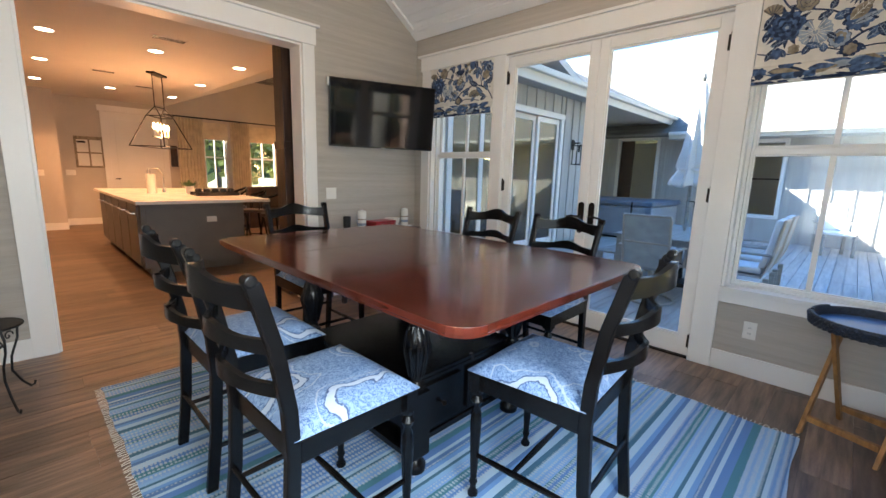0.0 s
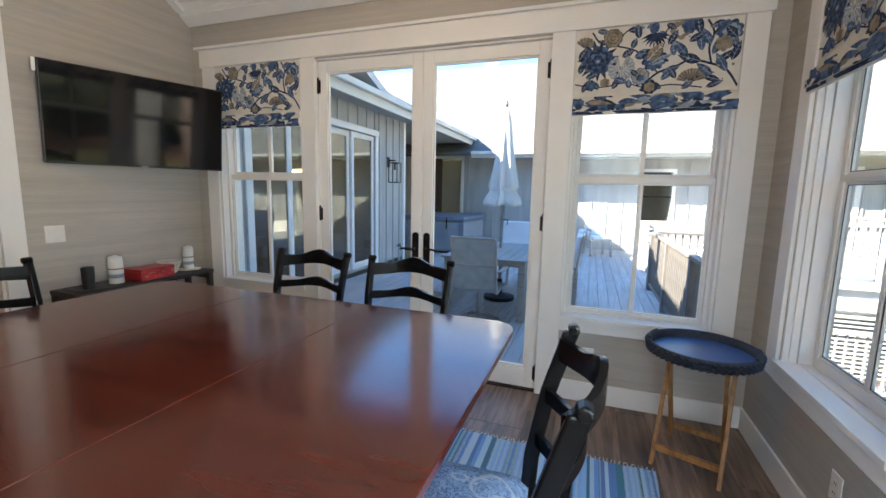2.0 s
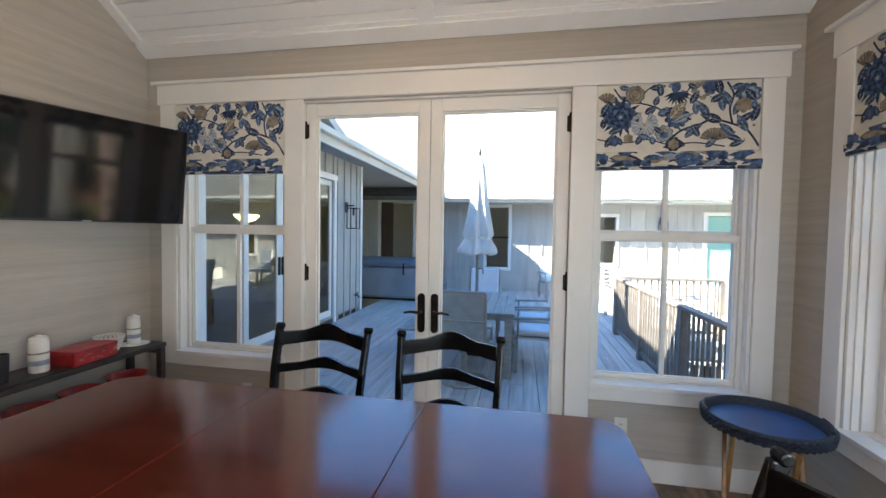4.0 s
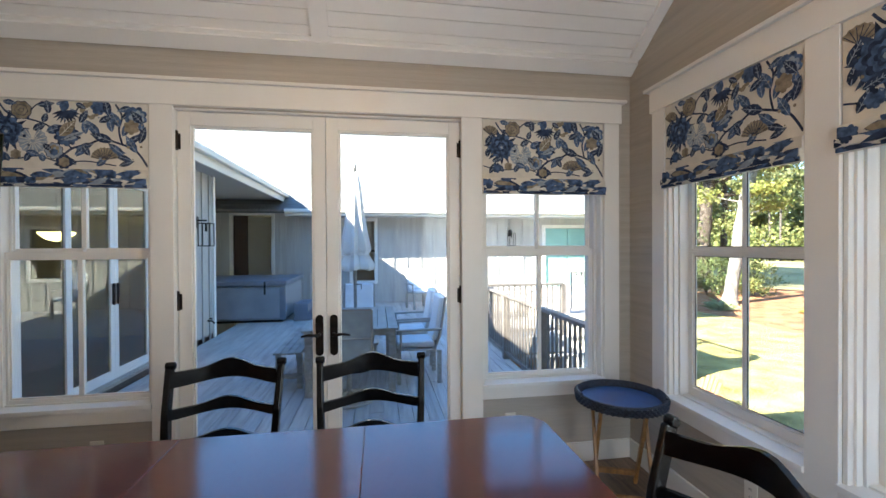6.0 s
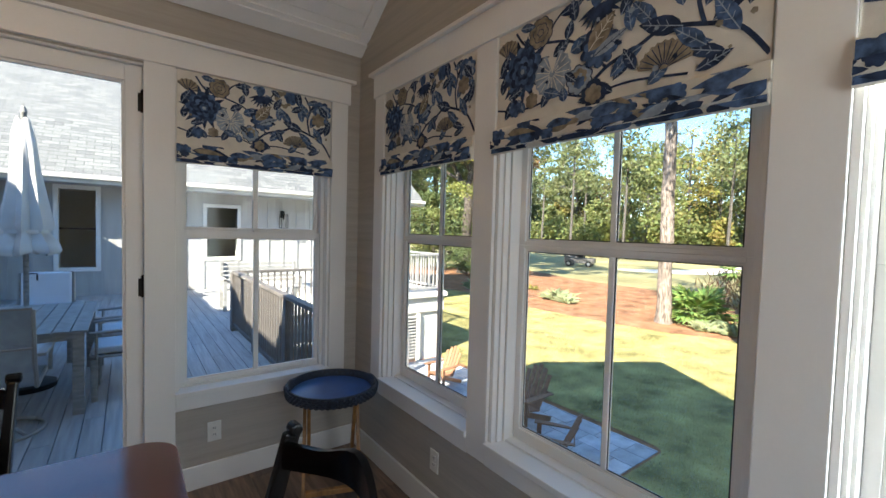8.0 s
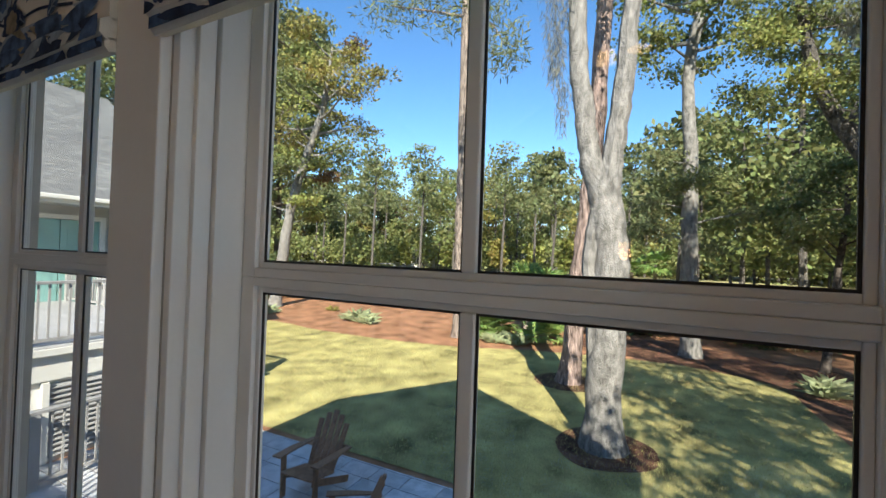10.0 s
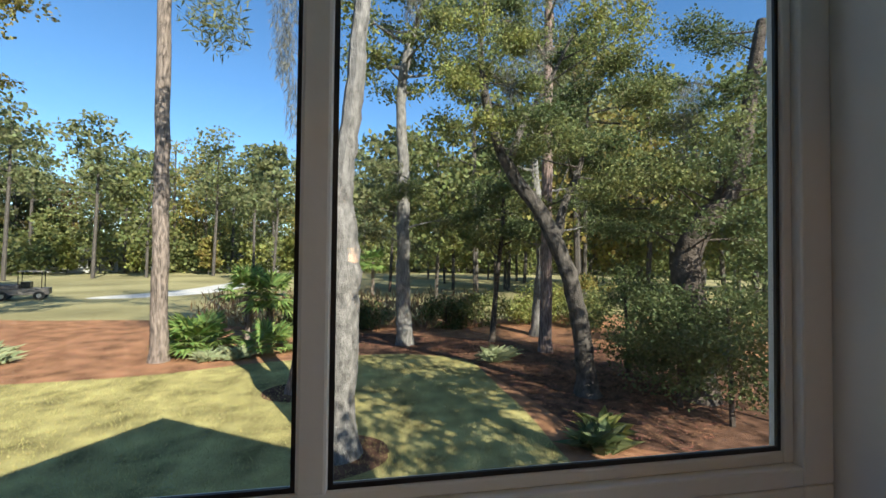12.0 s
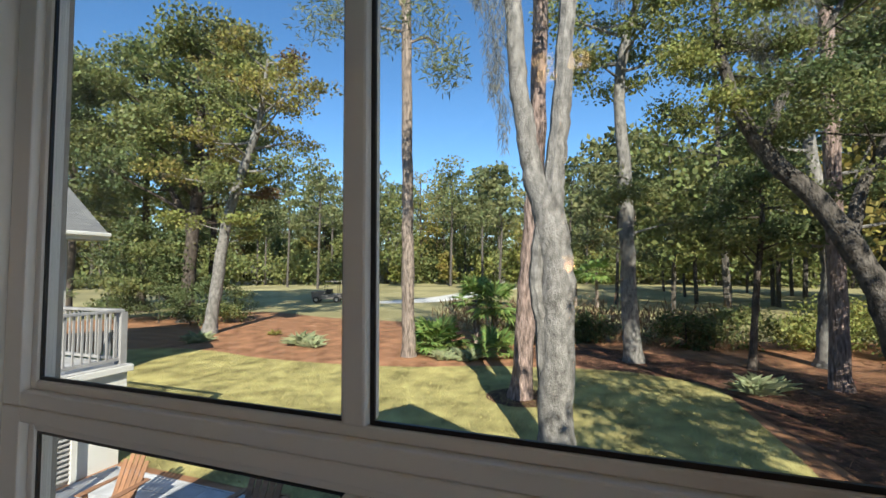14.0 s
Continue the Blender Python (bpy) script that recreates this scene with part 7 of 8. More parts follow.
G = dict(lawn=mat("lawn", (0.42, 0.37, 0.15), 0.95, vary=0.26, scale=1.6, bump=0.8, bscale=90, fine=0.22, spec=0.1),
         straw=mat("pine_straw", (0.38, 0.195, 0.105), 0.95, vary=0.22, scale=1.6, bump=0.9, bscale=70, fine=0.25, spec=0.1),
         mulch=mat("dark_mulch", (0.14, 0.075, 0.048), 0.95, vary=0.3, scale=4, bump=1.0, bscale=45, fine=0.3, spec=0.1),
         fair=mat("fairway", (0.36, 0.32, 0.16), 0.95, vary=0.18, scale=0.12, bump=0.3, bscale=20, fine=0.15, spec=0.1),
         sand=mat("pale_path", (0.62, 0.60, 0.55), 0.9, vary=0.06, scale=0.6, bump=0.2, bscale=30),
         bark=mat("pine_bark", (0.31, 0.25, 0.21), 0.95, vary=0.3, scale=9, bump=1.0, bscale=16, depth=0.06, stretch=(2.2, 2.2, 0.5), fine=0.25, spec=0.1),
         pink=mat("red_pine_bark", (0.34, 0.25, 0.215), 0.95, vary=0.3, scale=9, bump=1.0, bscale=16, depth=0.06, stretch=(2.2, 2.2, 0.5), fine=0.25, spec=0.1),
         grey=mat("grey_bark", (0.255, 0.24, 0.22), 0.95, vary=0.22, scale=7, bump=0.9, bscale=30, depth=0.035, stretch=(1.6, 1.6, 0.8), fine=0.24, spec=0.1),
         # bark colour with the thicket's and wood's shade put in
         shadebark=mat("shaded_bark", (0.11, 0.09, 0.075), 0.95, vary=0.25, scale=6, bump=0.9, bscale=24, depth=0.05, fine=0.25, spec=0.1),
         # darkened in colour for foliage shade that doesn't fall on the bent trunk
         livebark=mat("shaded_live_oak_bark", (0.13, 0.115, 0.10), 0.95, vary=0.28, scale=8, bump=1.0, bscale=24, depth=0.05, stretch=(1.6, 1.6, 0.8), fine=0.3, spec=0.1))


def sheet(name, pts, z, material, label, smooth=3):
    """A flat piece of ground with a softly rounded outline."""
    for _ in range(smooth):
        q = []
        for i in range(len(pts)):
            (a, b), (c, d) = pts[i], pts[(i + 1) % len(pts)]
            q += [(a * .75 + c * .25, b * .75 + d * .25), (a * .25 + c * .75, b * .25 + d * .75)]
        pts = q
    m = Mesh()
    m.v = [(x, y, z) for x, y in pts]
    m.f = [tuple(range(len(pts)))]
    return setting(name, m, material, label)


setting("ground", Mesh().box(-900, 1500, -1200, 1200, GZ - 1.0, GZ), G["fair"], "pale green and tan fairway grass")
sheet("ground_bed", [(-3, 22), (9, 30), (18, 24), (23.5, 19), (21, 13), (21, 8), (19.5, 4.5), (17.5, 2), (18, -2), (19, -7), (21, -14), (18, -24), (8, -26), (-3, -20)], GZ + 0.006, G["straw"], "red-brown pine-straw bed", 2)
sheet("ground_bed", [(14.5, 1.5), (12.9, -1.5), (12.0, -4.6), (8.6, -5.4), (5.6, -5.6), (4.8, -9), (8, -14), (13, -9.5), (15, -5), (16.5, -2)], GZ + 0.012, G["mulch"], "dark mulch bed under trees", 2)
LAWN = [(0.3, -0.36), (0.3, -1.5), (0.3, -4.9), (5.6, -4.9), (7.4, -5.05), (9.5, -5.0), (11.6, -5.0), (12.6, -3.3), (12.5, -1.2), (11.9, 1.2), (11.1, 3.0), (10.75, 5.4), (10.7, 8.2), (11.2, 10.4), (11.0, 13.0), (9, 15), (4.25, 15), (4.25, 5), (4.25, 0.6), (4.25, 0.0), (4.22, -0.36), (3.9, -0.36), (3.0, -0.36)]
sheet("ground_lawn", LAWN, GZ + 0.018, G["lawn"], "yellow-green autumn lawn", 2)
sheet("ground_ring", [(6.2 + 0.75 * math.cos(a) * (1 + 0.1 * math.sin(3 * a)), -1.65 + 0.72 * math.sin(a)) for a in [2 * math.pi * i / 16 for i in range(16)]], GZ + 0.024, G["mulch"], "dark mulch ring round the oak", 1)
sheet("ground_ring", [(9.3 + 0.7 * math.cos(a), -0.6 + 0.8 * math.sin(a)) for a in [2 * math.pi * i / 12 for i in range(12)]], GZ + 0.024, G["mulch"], "dark mulch ring round the pine", 1)
sheet("path_cart", [(31, 17.5), (31, 13), (36, 9), (52, 9.6), (62, 7), (62, 9), (50, 12.5), (37, 13)], GZ + 0.02, G["sand"], "pale sandy cart path", 2)
setting("patio", Mesh().box(0.19, 4.15, -0.33, 4.55, GZ - 0.3, GZ - 0.001), G["mulch"], "grey paver patio")

rng = np.random.default_rng(5)


def cloud(name, material, parent, clumps, size, shape=0.34, droop=0.0, label=""):
    """Many small leaves. clumps: rows of centre, spread (3) and number of leaves."""
    P, S = [], []
    for (cx, cy, cz), (sx, sy, sz), n in clumps:
        p = rng.normal(0, 1, (n, 3))
        p /= np.maximum(1.0, np.linalg.norm(p, axis=1, keepdims=True) / 1.9)
        P.append(p * (sx, sy, sz) + (cx, cy, cz))
    P = np.concatenate(P)
    n = len(P)
    d = rng.normal(0, 1, (n, 3))
    d[:, 2] -= droop
    d /= np.linalg.norm(d, axis=1, keepdims=True)
    s = np.cross(d, rng.normal(0, 1, (n, 3)))
    s /= np.linalg.norm(s, axis=1, keepdims=True)
    ln = (size * rng.uniform(0.6, 1.4, n))[:, None]
    wd = ln * shape
    v = np.stack([P, P + d * ln * .5 + s * wd, P + d * ln, P + d * ln * .5 - s * wd], 1).reshape(-1, 3)
    me = bpy.data.meshes.new(name)
    me.vertices.add(4 * n)
    me.vertices.foreach_set("co", v.ravel())
    me.loops.add(4 * n)
    me.loops.foreach_set("vertex_index", np.arange(4 * n, dtype=np.int32))
    me.polygons.add(n)
    me.polygons.foreach_set("loop_start", np.arange(0, 4 * n, 4, dtype=np.int32))
    me.materials.append(material)
    me.update(calc_edges=True)
    ob = new(name, me)
    if parent:
        ob.parent = parent
    ob["kind"] = "stuff"
    if label:
        ob["label"] = label
    return ob


def bend(pts, radii, n=5, wob=0.04, seed=0):
    """A smooth, slightly uneven line through points."""
    r = random.Random(seed)
    P = [Vector(p) for p in pts]
    out, rad = [], []
    for i in range(len(P) - 1):
        a, b, c, d = P[max(i - 1, 0)], P[i], P[i + 1], P[min(i + 2, len(P) - 1)]
        for j in range(n):
            t = j / n
            q = 0.5 * (2 * b + (c - a) * t + (2 * a - 5 * b + 4 * c - d) * t * t + (3 * b - a - 3 * c + d) * t ** 3)
            rr = radii[i] + (radii[i + 1] - radii[i]) * t
            out.append(q + Vector((r.uniform(-1, 1), r.uniform(-1, 1), 0)) * wob * rr)
            rad.append(rr * (1 + r.uniform(-0.06, 0.06)))
    out.append(P[-1])
    rad.append(radii[-1])
    return out, rad


def clumpy(center, spread, count, each, size, seed):
    """Clumps of leaves scattered through an egg-shaped crown, leaving gaps."""
    r = np.random.default_rng(seed)
    out = []
    for i in range(count):
        p = r.normal(0, 1, 3)
        p = p / np.linalg.norm(p) * r.uniform(0.45, 1.0)
        c = np.array(center) + p * np.array(spread)
        out.append((tuple(c), (size, size, size * 0.55), int(each * r.uniform(0.6, 1.4))))
    return out


def grow(o, bark, axis, n, reach, rise, clump, each, seed, lo=0.35, thick=0.05, kinds=("oak",), size=0.1, shape=0.32, flat=0.5, twigs=4, side=None):
    """Limbs with twigs along an axis, tufts of leaves at the twigs' ends; gaps stay open between them."""
    r = random.Random(seed)
    P = [Vector(p) for p in axis]
    cl = {}
    for i in range(n):
        f = lo + (1 - lo) * (i + 0.5) / n
        u = f * (len(P) - 1)
        k = min(int(u), len(P) - 2)
        p = P[k].lerp(P[k + 1], u - k)
        a = i * 2.4 + r.uniform(-0.5, 0.5) if side is None else side + r.uniform(-1.3, 1.3)
        ln = reach * (1 - 0.5 * max(0.0, (f - 0.45) / 0.55) ** 2) * r.uniform(0.6, 1.1)
        e = rise + r.uniform(-0.25, 0.35) + 0.5 * max(0.0, f - 0.6)
        d = Vector((math.cos(a) * math.cos(e), math.sin(a) * math.cos(e), math.sin(e)))
        bow = Vector((r.uniform(-1, 1), r.uniform(-1, 1), r.uniform(-0.6, 0.3))) * ln * 0.12
        tip = p + d * ln + Vector((0, 0, 0.06 * ln))
        line = [p, p.lerp(tip, 0.3) + bow * 0.8, p.lerp(tip, 0.62) + bow, tip]
        t = thick * (0.5 + ln / reach)
        m = Mesh().tube([tuple(q) for q in line], [t, t * 0.7, t * 0.45, 0.008], 6)
        lf = kinds[r.randrange(len(kinds))]
        spots = cl.setdefault(lf, [])
        for j in range(twigs):
            g = 0.3 + 0.7 * (j + r.random()) / twigs
            q = line[1].lerp(line[3], g)
            b = a + (1 if j % 2 else -1) * r.uniform(0.4, 1.3)
            t2 = q + Vector((math.cos(b), math.sin(b), r.uniform(-0.25, 0.55))) * ln * r.uniform(0.18, 0.38)
            m.tube([tuple(q), tuple(q.lerp(t2, 0.5) + bow * 0.15), tuple(t2)], [t * 0.3, t * 0.2, 0.005], 4)
            for w in (0.55, 1.0):
                c = q.lerp(t2, w)
                z = clump * r.uniform(0.6, 1.25)
                spots.append((tuple(c), (z, z, z * flat), int(each * r.uniform(0.5, 1.3) * (1.0 if w == 1 else 0.6))))
        part("limb", m, bark, o)
    for lf, spots in cl.items():
        cloud("crown", LF[lf], o, spots, size, shape)


def tree(name, label, stems, bark, crowns, category="tree", grown=()):
    """stems: (points, radii); crowns: (leaf, clumps, leaf length, leaf shape); grown: arguments for grow()."""
    x, y, z = stems[0][0][0]
    o = thing(name, label, category, "", pose(0, 0, 0))
    for i, (pts, radii) in enumerate(stems):
        q, r = bend(pts, radii, 6, 0.10, i + int(abs(x) * 10))
        if i == 0:
            r[0] *= 1.35
            r[1] *= 1.12
            q[0].z = GZ - 0.05
        part("trunk" if i == 0 else "limb", Mesh().tube([tuple(p) for p in q], r, 12 if i == 0 else 8), bark, o, smooth=True)
    for lf, clumps, size, shape in crowns:
        cloud("crown", LF[lf], o, clumps, size, shape)
    for g in grown:
        grow(o, bark, **g)
    return o


def moss(parent, spots, seed):
    r = np.random.default_rng(seed)
    cl = []
    for (x, y, z), ln in spots:
        for k in range(12):
            f = k / 12
            cl.append(((x + r.normal(0, .05), y + r.normal(0, .05), z - f * ln), (0.15 * (1 - f) + 0.04, 0.15 * (1 - f) + 0.04, ln * 0.06), 120))
    cloud("hanging_moss", LF["moss"], parent, cl, 0.13, 0.035, 3.0, "grey hanging moss")


# the forked oak near the house
oak = tree("oak_tree", "forked grey-barked oak on the lawn", [
    ([(6.2, -1.6, GZ), (6.2, -1.63, 0.65), (6.2, -1.65, 1.65), (6.2, -1.54, 2.49), (6.2, -1.34, 3.1), (6.2, -1.22, 3.81), (6.2, -1.11, 4.72), (6.25, -1.03, 5.91), (6.4, -0.7, 8.5)], [0.27, 0.255, 0.25, 0.235, 0.165, 0.15, 0.14, 0.13, 0.09]),
    ([(6.2, -1.6, 2.35), (6.2, -1.62, 2.9), (6.22, -1.70, 3.59), (6.22, -1.78, 4.44), (6.3, -1.88, 5.73), (6.5, -2.3, 8.5)], [0.19, 0.16, 0.145, 0.14, 0.125, 0.09]),
    ([(6.17, -1.52, -0.2), (6.14, -1.44, 0.9), (6.12, -1.36, 1.55), (6.16, -1.48, 2.3)], [0.14, 0.12, 0.11, 0.13])], G["grey"],
    [("oak", clumpy((7.0, -1.7, 9.6), (3.0, 3.4, 1.9), 90, 150, 0.45, 3), 0.11, 0.3)])
moss(oak, [((6.2, -0.86, 6.2), 2.6), ((6.15, -0.75, 6.6), 2.2), ((6.3, -2.6, 7.2), 1.6), ((6.4, -0.4, 7.6), 1.5)], 4)
tree("pine_tree", "reddish pine trunk behind the oak", [
    ([(9.3, -0.58, GZ), (9.3, -0.80, 1.38), (9.3, -0.92, 2.9), (9.3, -1.02, 3.92), (9.35, -1.14, 7.82), (9.4, -1.2, 15)], [0.235, 0.21, 0.20, 0.19, 0.165, 0.12])], G["pink"],
    [("pine", clumpy((9.4, -1.2, 14.5), (2.4, 2.4, 2.0), 40, 90, 0.4, 8), 0.22, 0.07)])
pine_limbs = [([(12.6, 3.68, 9.4), (12.7, 2.9, 9.5), (12.6, 2.3, 8.6)], [0.05, 0.035, 0.015]), ([(12.6, 3.68, 9.8), (12.8, 5.3, 10.5), (12.7, 6.9, 11.0)], [0.06, 0.04, 0.02]), ([(12.6, 3.68, 10.4), (12.9, 4.2, 11.4), (12.8, 4.6, 12)], [0.05, 0.04, 0.02])]
pine_cl = [((12.6, 2.25, 8.2), (0.38, 0.38, 0.34), 380), ((12.6, 2.5, 9.0), (0.4, 0.5, 0.42), 380), ((12.6, 4.4, 9.9), (0.4, 0.5, 0.4), 340), ((12.7, 7.2, 10.9), (0.55, 0.65, 0.45), 460), ((12.7, 6.2, 11.1), (0.5, 0.6, 0.45), 420), ((12.7, 5.0, 11.2), (0.6, 0.6, 0.4), 420), ((12.6, 3.0, 10.4), (0.5, 0.6, 0.4), 400)]
tree("pine_tree", "tall straight pine with a bare trunk", [
    ([(12.6, 3.60, GZ), (12.6, 3.63, 1.5), (12.6, 3.65, 4.1), (12.6, 3.69, 9.5), (12.65, 3.75, 17)], [0.22, 0.205, 0.19, 0.165, 0.11])] + pine_limbs, G["bark"],
    [("pine", pine_cl + clumpy((12.6, 3.7, 15.5), (2.6, 2.6, 2.4), 50, 90, 0.4, 9), 0.26, 0.08)])
GUM = [(14.0, -3.29, GZ), (14.0, -3.24, 0.5), (14.0, -3.21, 2.1), (14.0, -3.19, 4.8), (14.0, -3.07, 6.99), (14.05, -3.22, 8.44), (14.1, -3.6, 9.9), (14.2, -4.3, 12)]
tree("gum_tree", "crooked pale grey tree beyond the lawn", [(GUM, [0.27, 0.24, 0.22, 0.2, 0.17, 0.15, 0.12, 0.08])], G["grey"], [], grown=[
    dict(axis=GUM[3:], n=15, reach=2.5, rise=0.15, clump=0.34, each=120, seed=12, lo=0.3, kinds=("oak", "oak", "lime", "dark"), size=0.13),
    dict(axis=GUM[1:4], n=7, reach=1.9, rise=0.0, clump=0.32, each=110, seed=13, lo=0.4, thick=0.025, kinds=("pine", "oak"), size=0.16, shape=0.16)])
GREY = [(15.0, -8.5, GZ), (15.0, -8.62, 0.8), (15.0, -8.68, 1.6), (15.0, -8.5, 3.7), (15.2, -8.2, 7)]
tree("oak_tree", "grey tree in the shaded mulch bed", [(GREY, [0.27, 0.24, 0.22, 0.2, 0.12])], G["grey"], [], grown=[
    dict(axis=GREY[1:], n=14, reach=2.8, rise=0.1, clump=0.34, each=100, seed=15, lo=0.42, kinds=("dark", "dark", "oak"), size=0.12)])
THIN = [(14.0, -6.36, GZ), (14.0, -6.55, 1.1), (14.0, -6.74, 2.9), (14.1, -6.8, 4.6)]
tree("young_tree", "thin dark understorey tree", [(THIN, [0.10, 0.085, 0.07, 0.04])], G["shadebark"], [], grown=[
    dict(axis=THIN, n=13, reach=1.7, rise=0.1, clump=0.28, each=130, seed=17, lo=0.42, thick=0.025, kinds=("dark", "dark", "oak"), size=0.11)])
BENT = [(8.2, -6.75, GZ), (8.2, -6.61, 0.02), (8.2, -6.34, 1.24), (8.2, -5.75, 2.57), (8.2, -4.98, 3.57), (8.2, -4.53, 4.57), (8.2, -4.28, 5.98), (8.3, -4.4, 7.2)]
bent = tree("live_oak", "leaning live oak with a bent grey trunk", [
    (BENT, [0.23, 0.20, 0.18, 0.165, 0.135, 0.10, 0.07, 0.035]),
    ([(8.2, -6.01, 2.21), (8.4, -6.3, 3.0), (8.8, -6.9, 4.0), (9.0, -7.2, 5.4)], [0.12, 0.09, 0.06, 0.03]),
    ([(8.2, -4.9, 3.7), (8.5, -5.4, 4.8), (8.9, -6.2, 6.0), (9.0, -6.8, 7.2)], [0.09, 0.07, 0.05, 0.03])], G["livebark"], [], grown=[
    dict(axis=BENT[3:], n=14, reach=1.4, rise=0.1, clump=0.19, each=144, seed=21, lo=0.25, thick=0.015, kinds=("oak", "dark", "oak", "lime"), size=0.062, twigs=6),
    dict(axis=[(8.4, -6.3, 3.0), (8.8, -6.9, 4.0), (9.0, -7.2, 5.4), (9.0, -7.4, 6.6)], n=12, reach=1.9, rise=0.1, clump=0.22, each=150, seed=22, lo=0.0, thick=0.018, kinds=("oak", "dark", "oak"), size=0.062, twigs=6),
    dict(axis=[(8.5, -5.4, 4.8), (8.9, -6.2, 6.0), (9.0, -6.8, 7.2)], n=11, reach=1.9, rise=0.15, clump=0.21, each=140, seed=23, lo=0.0, thick=0.018, kinds=("oak", "dark", "oak", "lime"), size=0.062, twigs=6)])
moss(bent, [((8.2, -5.0, 5.9), 0.8), ((8.5, -5.6, 6.4), 0.9), ((7.6, -8.9, 5.6), 2.0), ((7.7, -8.7, 5.4), 1.7)], 6)
BIG = [(7.6, -9.0, GZ), (7.7, -8.95, 0.3), (7.8, -8.85, 1.5), (7.8, -9.2, 2.5), (7.6, -9.9, 3.6), (7.4, -10.4, 7)]
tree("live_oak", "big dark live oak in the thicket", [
    (BIG, [0.36, 0.32, 0.29, 0.25, 0.2, 0.1])], G["shadebark"], [], grown=[
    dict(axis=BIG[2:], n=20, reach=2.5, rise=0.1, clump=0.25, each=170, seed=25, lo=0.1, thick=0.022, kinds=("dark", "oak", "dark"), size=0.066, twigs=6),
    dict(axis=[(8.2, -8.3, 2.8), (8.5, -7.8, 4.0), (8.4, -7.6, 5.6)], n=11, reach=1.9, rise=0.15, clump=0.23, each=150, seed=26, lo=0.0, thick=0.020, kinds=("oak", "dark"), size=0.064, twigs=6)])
PX = [(12.3, -7.6, GZ), (12.3, -7.62, 2.0), (12.3, -7.65, 5.0), (12.4, -7.7, 9.0), (12.5, -7.8, 13.0)]
tree("pine_tree", "pinkish pine trunk among the live oaks", [(PX, [0.2, 0.18, 0.165, 0.14, 0.08])], G["pink"], [], grown=[
    dict(axis=PX[2:], n=12, reach=2.2, rise=0.1, clump=0.36, each=120, seed=28, lo=0.3, kinds=("pine",), size=0.22, shape=0.08)])
# an unseen tree added south of the house to shade part of the lawn
for x, y, h, sd in ((-2.4, -8.9, 8.0, 72),):
    ax = [(x, y, GZ), (x + 0.1, y, h * 0.35), (x, y + 0.2, h * 0.7), (x + 0.1, y, h)]
    tree("live_oak", "unseen live oak added south of the house for lawn shade", [(ax, [0.3, 0.25, 0.17, 0.06])], G["livebark"], [], grown=[
        dict(axis=ax, n=15, reach=2.8, rise=0.12, clump=0.5, each=100, seed=sd, lo=0.5, kinds=("oak", "dark"), size=0.17)])
for i, (c, s, n, sd) in enumerate((((7.2, -8.2, 0.1), (1.1, 1.3, 1.1), 60, 31), ((6.2, -8.4, 0.3), (1.0, 1.0, 1.2), 55, 32), ((9.2, -8.4, 0.4), (1.2, 1.4, 1.3), 50, 33), ((5.6, -9.6, 1.2), (1.2, 1.2, 1.9), 50, 34))):
    o = thing("holly_bush", "dense dark green holly bush", "bush", "bushes in the thicket", pose(0, 0, 0))
    q, r = bend([(c[0], c[1], GZ - 0.05), (c[0] + 0.05, c[1], 0.0), (c[0], c[1] + 0.1, c[2] + 0.6)], [0.05, 0.04, 0.02], 4, 0.1, i)
    part("stem", Mesh().tube([tuple(p) for p in q], r, 6), G["shadebark"], o)
    cloud("foliage", LF["dark"], o, clumpy(c, s, n, 120, 0.24, sd), 0.065, 0.34)
# left side
MAPLE = [(14.2, 14.16, GZ), (14.2, 13.73, 1.1), (14.2, 13.3, 3.66), (14.2, 12.39, 6.15), (14.2, 11.63, 7.85), (14.2, 11.35, 9.1), (14.3, 11.2, 11)]
tree("maple_tree", "leaning pale-trunked tree with autumn leaves", [(MAPLE, [0.30, 0.25, 0.22, 0.19, 0.15, 0.11, 0.05])], G["grey"], [], grown=[
    dict(axis=MAPLE[2:], n=19, reach=2.8, rise=0.2, clump=0.36, each=95, seed=41, lo=0.12, kinds=("gold", "oak", "gold", "lime", "rust"), size=0.14),
    dict(axis=MAPLE[1:4], n=7, reach=1.8, rise=0.0, clump=0.34, each=110, seed=44, lo=0.3, thick=0.03, kinds=("lime", "oak"), size=0.14)])
LEFT = [(17.0, 19.0, GZ), (17.0, 18.9, 1.6), (17.0, 18.6, 4.2), (17.0, 18.42, 6.65), (17.0, 18.33, 10.5), (17.2, 18.6, 14)]
